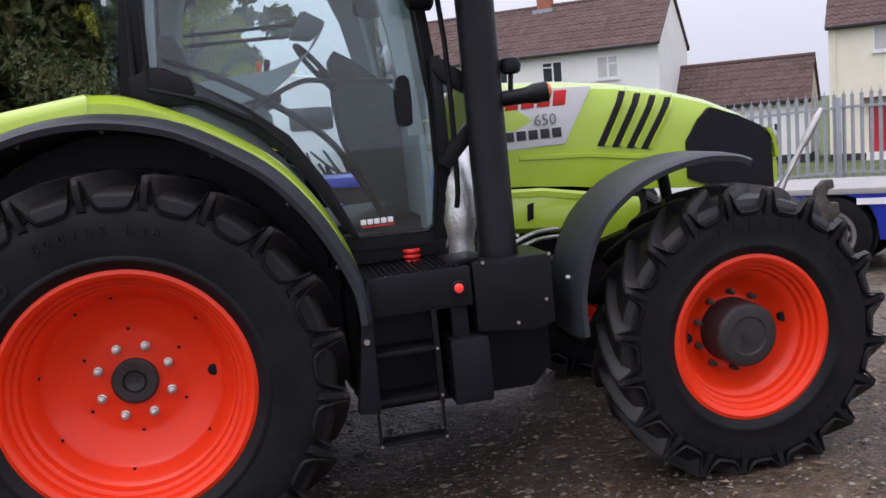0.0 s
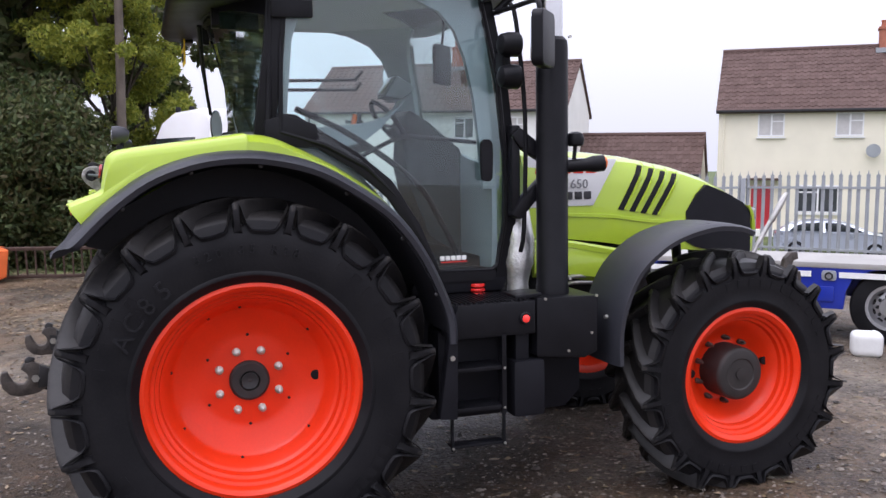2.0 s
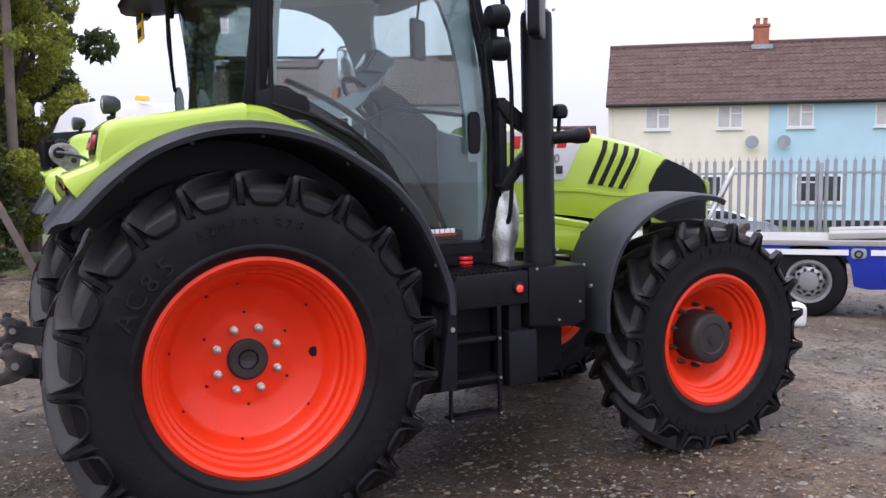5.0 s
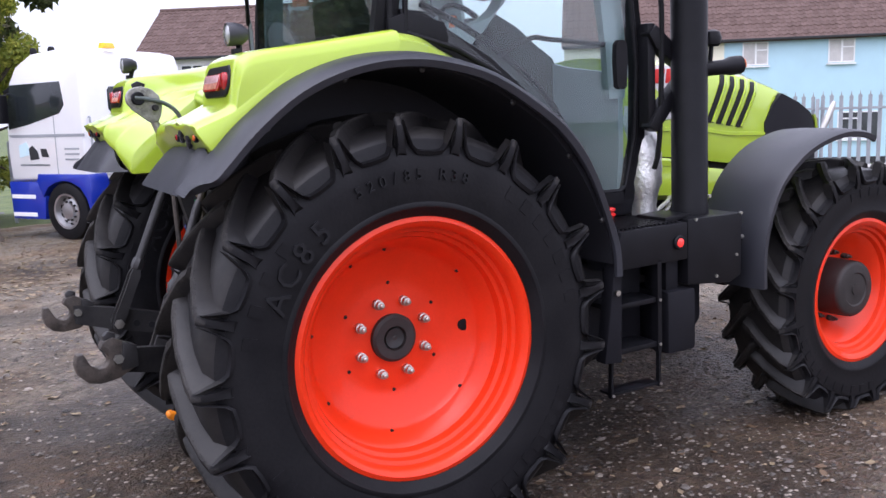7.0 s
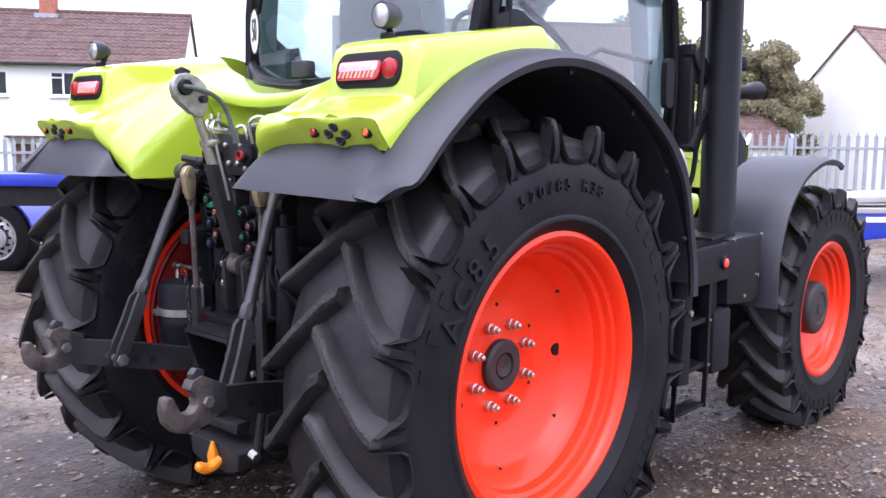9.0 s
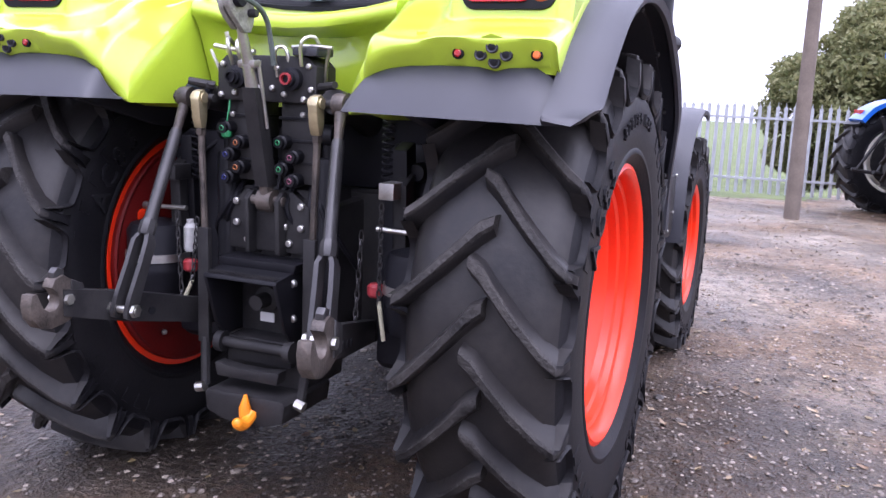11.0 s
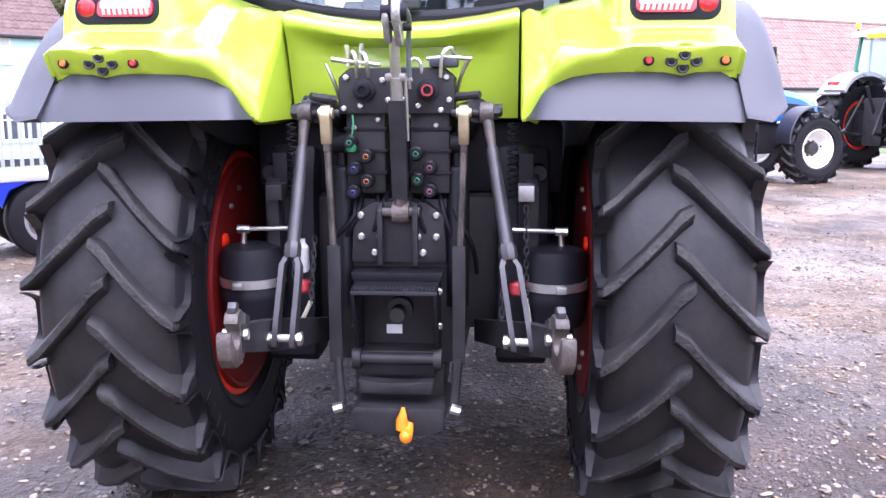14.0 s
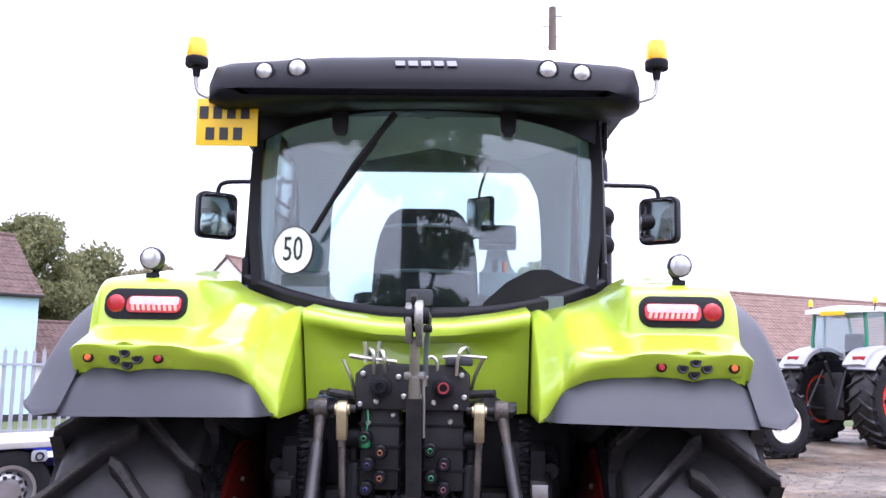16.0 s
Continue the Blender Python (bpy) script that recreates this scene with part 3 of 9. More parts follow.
def house(name, at, ang, length, deep, floor, eave, ridge, tint, tile, windows, doors, label, chimneys=(), dishes=(), over=0.25):
    """A pitched-roof house. Its axes: x along the front from its left end, y back from the front, z from its floor."""
    h = base(name, pose(at[0], at[1], floor, 0, 0, ang), label, "house")
    E, Rg = eave - floor, ridge - floor
    bm = B()
    prism(bm, [(0, -1.0), (deep, -1.0), (deep, E), (deep / 2, Rg - 0.12), (0, E)], "x", 0, length)
    part("wall", bm, RENDER[tint[0]] if isinstance(tint, tuple) else RENDER[tint], h)
    if isinstance(tint, tuple):
        bm = B()
        box(bm, tint[2], length + 0.003, -0.004, deep, -1.0, E - 0.001)
        part("wall", bm, RENDER[tint[1]], h, "pale blue rendered wall")
    bm = B()
    box(bm, -0.01, length + 0.01, -0.015, deep + 0.01, -1.0, 0.12)
    part("plinth", bm, PLINTH, h)
    slope = math.atan2(Rg - E, deep / 2)
    for side in (0, 1):
        bm = B()
        line = [(-over, E - over * math.tan(slope) + 0.03), (deep / 2, Rg + 0.01), (deep / 2, Rg - 0.06), (-over, E - over * math.tan(slope) - 0.04)]
        prism(bm, [(y if side == 0 else deep - y, z) for y, z in line], "x", -0.10, length + 0.10)
        roof = part("roof", bm, tile, h, "dark tiled roof slope")
        # overlapping tiles, course by course, each a slightly dished slab
        pts, quads = [], []
        gauge, wide = 0.30, 0.31
        run = (deep / 2 + over) / math.cos(slope)
        rows, cols = int(run / gauge), int((length + 0.24) / wide)
        wide = (length + 0.24) / cols
        for r in range(rows + 1):
            d0, d1 = r * gauge, min(run, r * gauge + gauge * 1.12)
            for c in range(cols):
                x0 = -0.12 + c * wide
                lift = 0.008 * math.sin(c * 12.9 + r * 78.2)
                k = len(pts)
                for d, up in ((d0, 0.075), (d1, 0.042)):
                    for fx, dz in ((0.0, 0.010), (0.25, -0.022), (0.55, -0.012), (0.78, 0.030), (1.0, 0.016)):
                        y, z = -over + d * math.cos(slope), E - over * math.tan(slope) + d * math.sin(slope) + up + dz + lift
                        pts.append((x0 + fx * wide * 0.99, y if side == 0 else deep - y, z))
                for q in range(5):
                    x, y, z = pts[k + q]
                    pts.append((x, y, z - 0.035))
                for q in range(4):
                    quads += [(k + q, k + q + 1, k + 6 + q, k + 5 + q), (k + 10 + q, k + 11 + q, k + 1 + q, k + q)]
        tm = bpy.data.meshes.new("roof_tiles")
        tm.from_pydata(pts, [], quads)
        tm.materials.append(tile)
        tiles = new("roof_tiles", tm)
        tiles.parent = roof
        tiles["kind"] = "stuff"
    bm = B()
    tube(bm, [(-0.12, deep / 2, Rg + 0.02), (length + 0.12, deep / 2, Rg + 0.02)], 0.12, 10)
    part("ridge_tiles", bm, tile, h)
    bm = B()
    box(bm, -0.1, length + 0.1, -over - 0.09, -over + 0.02, E - 0.20, E - 0.09, 0.02)
    box(bm, -0.1, length + 0.1, -over, 0.0, E - 0.14, E - 0.10)
    part("gutter", bm, PLINTH, h)
    bm = B()
    tube(bm, [(0.25, -0.06, E - 0.15), (0.25, -0.06, 0.0)], 0.04, 8)
    part("downpipe", bm, RENDER["cream"] if tint != "white" else PLINTH, h)
    for x, z, w, hh, kind in windows:
        wb = B()
        box(wb, x - 0.06, x + w + 0.06, -0.10, 0.02, z - 0.10, z - 0.03, 0.01)
        fr = B()
        ring = [[(x + a, yy, z + b) for a, b in ((e, e), (w - e, e), (w - e, hh - e), (e, hh - e))] for e, yy in ((0, -0.045), (0.06, -0.045), (0.06, 0.02), (0, 0.02), (0, -0.045))]
        loft(fr, ring, caps=False)
        win = part("window", fr, UPVC, h, "white framed window")
        for name, a0, a1, b0, b1 in (("mullion", w * 0.48, w * 0.48 + 0.08, 0.06, hh - 0.06), ("transom", w * 0.48 + 0.08, w - 0.06, hh * 0.62, hh * 0.62 + 0.06) if kind != "d" else ("transom", 0.06, w * 0.48, hh * 0.72, hh * 0.72 + 0.06)):
            bar = B()
            box(bar, x + a0, x + a1, -0.043, 0.015, z + b0, z + b1)
            part(name, bar, UPVC, win)
        part("sill", wb, UPVC, win)
        pb = B()
        box(pb, x + 0.04, x + w - 0.04, -0.026, 0.01, z + 0.04, z + hh - 0.04)
        part("pane", pb, CURTAIN if kind == "c" else PANE, win)
    for x, w, hh, col in doors:
        db = B()
        box(db, x, x + w, -0.03, 0.02, 0.15, 0.15 + hh, 0.01)
        d = part("door", db, col, h, "dark red front door" if col is DOOR_RED else "")
        db = B()
        box(db, x - 0.3, x + w + 0.3, -0.6, 0.02, hh + 0.40, hh + 0.50, 0.02)
        part("canopy", db, TILE, h)
        db = B()
        box(db, x - 0.1, x + w + 0.1, -0.5, 0.02, -0.3, 0.13)
        part("doorstep", db, RENDER["white"], h)
    for x in chimneys:
        cb = B()
        box(cb, x - 0.35, x + 0.35, deep / 2 - 0.3, deep / 2 + 0.3, Rg - 0.5, Rg + 0.85, 0.02)
        box(cb, x - 0.40, x + 0.40, deep / 2 - 0.35, deep / 2 + 0.35, Rg + 0.75, Rg + 0.90, 0.02)
        ch = part("chimney", cb, BRICK_RED, h, "red brick chimney")
        for dx in (-0.18, 0.18):
            cb = B()
            lathe(cb, [(0.11, Rg + 0.88), (0.10, Rg + 1.15), (0.12, Rg + 1.17), (0.12, Rg + 1.22)], (x + dx, deep / 2, 0), "z", 12)
            part("chimney_pot", cb, BRICK_RED, ch)
        cb = B()
        box(cb, x - 0.5, x + 0.5, deep / 2 - 0.55, deep / 2 + 0.55, Rg - 0.35, Rg - 0.12)
        part("flashing", cb, GALV, ch)
    for x, z in dishes:
        sb = B()
        lathe(sb, [(0.30, -0.35), (0.22, -0.29), (0.10, -0.255), (0.01, -0.25)], (x, 0, z), "y", 18)
        tube(sb, [(x, 0.0, z - 0.2), (x, -0.28, z)], 0.025, 6)
        part("satellite_dish", sb, GALV, h, "grey satellite dish")
    return h


HX, HY, HA = 25.3, 30.1, math.degrees(math.atan2(-0.64, 0.77))
house("house", (HX, HY), HA, 15.7, 7.2, -1.0, 4.72, 7.75, ("cream", "blue", 7.35), TILE,
      [(1.75, 4.42, 1.15, 1.05, "c"), (5.05, 4.42, 1.15, 1.05, "c"), (3.55, 0.95, 1.75, 1.25, "d"), (8.15, 4.42, 1.15, 1.05, "c"), (11.9, 4.42, 1.15, 1.05, "c"), (8.6, 0.95, 2.0, 1.25, "d"), (12.4, 0.95, 1.8, 1.25, "d")],
      [(1.55, 0.95, 2.0, DOOR_RED)], "semi-detached cream and pale blue rendered houses under brown tiles", chimneys=(7.3,), dishes=((6.6, 3.75), (8.0, 3.75)))
house("house", (7.6, 40.1), math.degrees(math.atan2(-8.1, 10.7)), 13.4, 7.0, -0.9, 4.75, 7.2, "white", TILE,
      [(10.6, 4.2, 1.0, 1.0, "c"), (8.0, 4.2, 1.0, 1.0, "d"), (2.2, 4.2, 1.1, 1.0, "d"), (5.2, 4.2, 1.1, 1.0, "d"), (2.0, 0.9, 1.6, 1.2, "d"), (9.5, 0.9, 1.6, 1.2, "d")],
      [(6.5, 0.95, 2.0, WOODRED)], "white rendered house under a brown tiled roof with a brick chimney", chimneys=(7.2,), dishes=((11.9, 2.9),))
house("outbuilding", (19.8, 34.8), HA, 6.4, 4.0, -0.9, 1.75, 3.6, "white", TILE, [(3.0, 0.7, 0.5, 0.9, "d"), (3.8, 0.7, 0.5, 0.9, "d"), (4.6, 0.7, 0.5, 0.9, "d")], [], "low white link building with a brown tiled roof")
house("outbuilding", (37.9, 20.6), HA, 8.0, 5.0, -1.0, 1.6, 3.5, "white", TILE, [], [], "low building with a brown tiled roof")
house("house", (48.0, 11.2), -20, 10.0, 7.0, -1.0, 4.6, 8.0, "white", TILE_RED, [], [], "white rendered house with a red-brown tiled gable roof")
house("bungalow", (40.0, -12.5), -60, 22.0, 9.0, -0.4, 2.4, 6.0, "white", TILE_RED, [(2.0, 0.9, 1.4, 1.2, "d"), (6.0, 0.9, 1.4, 1.2, "d")], [], "long low building with a weathered brown tiled roof")

# wooden pole by the end of the fence
WOOD_POLE = mat("weathered_pole_wood", (0.13, 0.105, 0.085), 0.85, vary=0.3, scale=3, grain=40, bump=0.4)
pole = base("utility_pole", pose(11.35, -1.62, float(ground_z(11.35, -1.62)), 0, 0.6, 0), "weathered round wooden utility pole with metal steps", "pole")
bm = B()
tube(bm, [(0, 0, -0.3), (0, 0, 3.5), (0, 0, 8.0)], [0.12, 0.10, 0.065], 16)
part("shaft", bm, WOOD_POLE, pole)
for k in range(8):
    bm = B()
    z = 6.5 + k * 0.19
    tube(bm, [(0, -0.18 * (1 if k % 2 else -1), z), (0, 0, z)], 0.012, 6)
    part("step_iron", bm, GALV, pole)
pole2 = base("utility_pole", pose(-0.85, 16.0, -0.5), "tall wooden utility pole overgrown by trees", "pole")
bm = B()
tube(bm, [(0, 0, -0.3), (0, 0, 4.5), (0, 0, 9.5)], [0.115, 0.10, 0.085], 14)
part("shaft", bm, WOOD_POLE, pole2)

# trees and hedge
BARK = mat("tree_bark", (0.055, 0.042, 0.032), 0.9, vary=0.4, scale=3, grain=30, bump=0.6, depth=0.03)
LEAF_DARK = island_mat("dark_foliage", [(0.040, 0.066, 0.022), (0.08, 0.115, 0.036), (0.13, 0.15, 0.052), (0.10, 0.085, 0.035), (0.055, 0.085, 0.028)], 0.55, 0.4)
LEAF_YELLOW = island_mat("yellow_green_foliage", [(0.14, 0.19, 0.024), (0.25, 0.29, 0.036), (0.37, 0.37, 0.05), (0.18, 0.23, 0.03)], 0.55, 0.4)
LEAF_MID = island_mat("mid_green_foliage", [(0.12, 0.135, 0.055), (0.19, 0.20, 0.085), (0.25, 0.24, 0.11), (0.14, 0.16, 0.07)], 0.6, 0.4)
LEAF_BROWN = island_mat("brownish_foliage", [(0.20, 0.19, 0.11), (0.30, 0.275, 0.16), (0.36, 0.30, 0.18), (0.22, 0.215, 0.12)], 0.6, 0.4)


def leaves(clumps, per, size, seed):
    """Leaf blades round the clump centres (x, y, z, radius), as one mesh."""
    rng = np.random.RandomState(seed)
    pts = []
    for x, y, z, r in clumps:
        n = int(per * r * r) + 8
        d = rng.normal(size=(n, 3))
        d /= np.linalg.norm(d, axis=1)[:, None]
        rad = r * rng.uniform(0.35, 1.05, n) ** 0.6
        c = np.stack([x + d[:, 0] * rad, y + d[:, 1] * rad, z + d[:, 2] * rad * 0.8], -1)
        u = rng.normal(size=(n, 3))
        u /= np.linalg.norm(u, axis=1)[:, None]
        v = np.cross(u, rng.normal(size=(n, 3)))
        v /= np.linalg.norm(v, axis=1)[:, None]
        s = size * rng.uniform(0.6, 1.4, n)[:, None]
        w = np.cross(u, v)
        pts.append(np.stack([c - u * s, c + v * s * 0.45 + w * s * 0.12, c + u * s, c - v * s * 0.45 + w * s * 0.12], 1))
    pts = np.concatenate(pts).reshape(-1, 3)
    q = np.arange(len(pts)).reshape(-1, 4)
    m = bpy.data.meshes.new("crown")
    m.from_pydata(pts.tolist(), [], q.tolist())
    return m


def tree(at, height, spread, leaf, per, size, label, seed, low=0.25, trunk=0.16, name="tree", squash=1.0, clump=1.0):
    rng = random.Random(seed)
    z0 = float(ground_z(at[0], at[1]))
    t = base(name, pose(at[0], at[1], z0), label, "tree")
    bm = B()
    tube(bm, [(0, 0, -0.2), (0.05, 0.02, height * 0.3), (0.0, 0.1, height * 0.6), (0.05, 0, height * 0.85)], [trunk * 1.2, trunk, trunk * 0.6, trunk * 0.2], 10)
    clumps = []
    n = int((14 + spread * 7) / clump ** 2.6)
    for k in range(n):
        a, f = rng.uniform(0, math.tau), rng.uniform(low, 1.0)
        prof = math.sin(math.pi * min(1, max(0.08, (f - low) / (1 - low) * 0.85 + 0.12))) ** 0.7
        r = spread * prof * rng.uniform(0.25, 1.0)
        p = (r * math.cos(a), r * math.sin(a) * squash, height * f)
        clumps.append((*p, spread * clump * rng.uniform(0.22, 0.42)))
        if k % 3 == 0:
            s0 = max(0.15, f - 0.25) * height
            tube(bm, [(0.02, 0.05, s0), (p[0] * 0.5, p[1] * 0.5, (s0 + p[2]) / 2 + 0.1), p], [trunk * 0.35, trunk * 0.22, trunk * 0.07], 6)
    part("trunk", bm, BARK, t)
    m = leaves(clumps, per, size, seed)
    m.materials.append(leaf)
    c = new("crown", m)
    c.parent = t
    return t


hz = -0.5
rngh = random.Random(9)
hc = []
for k in range(330):
    x = rngh.uniform(-16.0, -1.3)
    hgt = 4.4 + 0.6 * math.sin(x * 0.9) + (1.0 if x < -5 else 0)
    hc.append((x, 16.2 - 0.18 * x * 0 + rngh.uniform(-0.8, 1.0) - 0.30 * (x + 3), hz + rngh.uniform(0.2, hgt), rngh.uniform(0.5, 0.95)))
hm = leaves(hc, 1150, 0.078, 5)
hm.materials.append(LEAF_DARK)
hedge = base("hedge", Matrix.Identity(4), "tall dark green overgrown hedge with ivy along the yard edge", "hedge")
new("foliage", hm).parent = hedge
bm = B()
for k in range(22):
    x = -15.5 + k * 0.65
    y = 16.6 - 0.30 * (x + 3)
    tube(bm, [(x, y, hz - 0.3), (x + rngh.uniform(-.3, .3), y, hz + 1.5), (x + rngh.uniform(-.5, .5), y + 0.2, hz + 3.2)], [0.07, 0.05, 0.02], 6)
part("stems", bm, BARK, hedge)
tree((-1.0, 17.4), 9.6, 2.1, LEAF_YELLOW, 3400, 0.056, "slender yellow-green tree climbing round a pole", 21, low=0.02, clump=0.5)
tree((-5.5, 20.5), 12.0, 4.6, LEAF_DARK, 520, 0.19, "large dark green tree behind the hedge", 22, low=0.2, trunk=0.3, clump=0.7)
tree((-11.0, 22.5), 12.5, 5.0, LEAF_DARK, 420, 0.20, "large dark green tree behind the hedge", 23, low=0.2, trunk=0.3, clump=0.7)
tree((-0.4, 24.0), 11.0, 2.3, LEAF_DARK, 900, 0.15, "dark green tree beyond the fence", 24, low=0.15, trunk=0.25, clump=0.7)
tree((46.0, 17.6), 8.0, 2.7, LEAF_BROWN, 1500, 0.105, "rounded tree with brownish autumn leaves", 25, low=0.12, trunk=0.2, clump=0.7)
tree((45.0, 24.5), 10.2, 4.2, LEAF_MID, 420, 0.13, "tall green oak behind the houses", 26, low=0.2, trunk=0.25, clump=0.7)
tree((56.0, 26.0), 9.5, 4.5, LEAF_MID, 220, 0.2, "green tree in the distance", 27, low=0.1, trunk=0.25)
tree((33.0, -4.0), 6.3, 4.2, LEAF_MID, 1150, 0.115, "bushy green tree behind the parked tractors", 28, low=0.08, trunk=0.22, clump=0.7)
tree((36.0, -8.0), 5.6, 4.0, LEAF_MID, 1150, 0.115, "bushy green tree behind the parked tractors", 29, low=0.08, trunk=0.22, clump=0.7)
tree((58.0, -8.5), 8.0, 4.0, LEAF_MID, 220, 0.2, "green tree in the distance", 30, low=0.08, trunk=0.22)
# dark trees that close the yard on the far side
for k, (x, y, hh) in enumerate(((-26.0, -15.0, 4.0), (-17.5, 1.2, 11.0), (-26.0, 16.0, 4.0))):
    tree((x, y), hh, 2.2, LEAF_DARK, 700, 0.13, "large dark green tree at the edge of the yard", 40 + k, low=0.08, trunk=0.3)

# ---- the lime green tractor ----
# Its own axes: x ahead, y to its left, z up from the ground, origin under the rear axle.


def tyre_mesh(R, half, rim, lugs, lean, lug_h, z0, seed=3):
    """A lugged farm tyre about the origin, axle along y, right-hand side out (-y); flattened where it meets the ground at z0 below."""
    bm = B()
    rc = R - lug_h
    prof = [(rim - 0.03, half * 0.62), (rim + 0.005, half * 0.80), (rim + 0.02, half * 0.90), (rim + 0.045, half * 0.945), (rim + 0.052, half * 0.975), (rim + 0.064, half * 0.98), (rim + 0.072, half * 0.962), (rim + 0.13, half * 1.0), (rim + 0.20, half * 0.995),
            (rc - 0.118, half * 0.985), (rc - 0.095, half * 0.955), (rc - 0.05, half * 0.885), (rc - 0.018, half * 0.78), (rc - 0.006, half * 0.55), (rc, half * 0.2)]
    prof = prof + [(r, -h) for r, h in prof[::-1]]
    lathe(bm, prof, (0, 0, 0), "y", 84, closed=True)
    carcass = len(bm.faces)
    step = math.tau / lugs
    for side in (1, -1):
        for k in range(lugs):
            a0 = k * step + (step / 2 if side < 0 else 0)
            loops = []
            wob = 1 + 0.03 * math.sin(k * 2.3 + side)
            for s, y, top, low, w in ((0.0, -0.030, R - 0.006, rc - 0.01, 0.021), (0.08, 0.012, R, rc - 0.01, 0.029), (0.22, half * 0.2, R, rc - 0.011, 0.025), (0.45, half * 0.45, R, rc - 0.012, 0.023), (0.8, half * 0.80, R - 0.006, rc - 0.03, 0.021),
                                      (0.97, half * 0.96, R - 0.014, rc - 0.07, 0.018), (1.01, half * 1.01, R - 0.045, rc - 0.09, 0.0145), (1.03, half * 1.02, R - 0.105, rc - 0.11, 0.015), (1.035, half * 0.985, R - 0.150, rc - 0.13, 0.024)):
                phi = a0 - lean * max(0.0, 1.0 - s) ** 1.3 * wob
                wa, wb = w / R, (w + (0.020 if s < 0.9 else 0.011)) / R
                y2 = y - (0.02 if s > 1.0 else 0.0)
                edge = 0.009 + 0.003 * math.sin(k * 5.1 + s * 9.0)
                loops.append([((low * math.cos(phi - wb)), side * (y2 - (0.03 if s > 1 else 0)), low * math.sin(phi - wb)), ((top - edge) * math.cos(phi - wa), side * y, (top - edge) * math.sin(phi - wa)), (top * math.cos(phi - wa * 0.62), side * y, top * math.sin(phi - wa * 0.62)),
                              (top * math.cos(phi + wa * 0.62), side * y, top * math.sin(phi + wa * 0.62)), ((top - edge) * math.cos(phi + wa), side * y, (top - edge) * math.sin(phi + wa)), (low * math.cos(phi + wb), side * (y2 - (0.03 if s > 1 else 0)), low * math.sin(phi + wb))])
            loft(bm, loops)
            # buttress ridge that joins this lug's foot to the next one's
            ridge = []
            for f, drop in ((0.08, 0.03), (0.13, 0.075), (0.19, 0.122), (0.27, 0.145), (0.42, 0.150), (0.58, 0.150), (0.73, 0.145), (0.81, 0.122), (0.87, 0.075), (0.92, 0.03)):
                phi = a0 + (f * step)
                r = R - drop * (R / 0.925)
                yy = half * (0.985 if drop > 0.11 else 0.975)
                ridge.append([(r * math.cos(phi), side * (yy + 0.012), r * math.sin(phi)), ((r - 0.014) * math.cos(phi), side * (yy + 0.006), (r - 0.014) * math.sin(phi)),
                              ((r - 0.014) * math.cos(phi), side * (yy - 0.02), (r - 0.014) * math.sin(phi)), ((r + 0.012) * math.cos(phi), side * (yy - 0.035), (r + 0.012) * math.sin(phi))])
            loft(bm, ridge)
    for k, f in enumerate(bm.faces):
        c = f.calc_center_median()
        r = math.hypot(c.x, c.z)
        if k >= carcass and r > R - 0.03 and abs(c.y) < half:
            f.material_index = 1
        elif r > rc - 0.045 and abs(c.y) < half * 0.96:
            f.material_index = 2
    for v in bm.verts:
        if v.co.z < z0 + 0.035:
            over = z0 + 0.035 - v.co.z
            v.co.z = z0 + 0.035 - 0.035 * (1 - math.exp(-over / 0.035))
            v.co.y *= 1 + 0.25 * over
    return bm


def arc_blocks(bm, r, y, a0, a1, n, h, w, side=-1):
    """Plain raised blocks along an arc of a sidewall, in place of maker's lettering."""
    for k in range(n):
        a = a0 + (a1 - a0) * (k + 0.5) / n
        t = Vector((-math.sin(a), 0, math.cos(a)))
        d = Vector((math.cos(a), 0, math.sin(a)))
        loops = []
        for yy in (y, y + side * 0.006):
            loops.append([tuple(d * (r + sr * h / 2) + t * (st * w / 2) + Vector((0, yy, 0))) for sr, st in ((-1, -1), (1, -1), (1, 1), (-1, 1))])
        loft(bm, loops)


def arc_letters(body, size, r, y, a0, step):
    """Raised letters one by one along an arc of the outer sidewall (-y side), read from outside."""
    bm = B()
    for k, ch in enumerate(body):
        if ch == " ":
            continue
        a = a0 - k * step
        m = Matrix.Translation((r * math.cos(a), y, r * math.sin(a))) @ Matrix.Rotation(-(a - math.pi / 2), 4, "Y") @ Matrix.Rotation(math.pi / 2, 4, "X")
        one = letters(ch, size, m, 0.012)
        me = bpy.data.meshes.new("letter")
        one.to_mesh(me)
        one.free()
        bm.from_mesh(me)
        bpy.data.meshes.remove(me)
    return bm


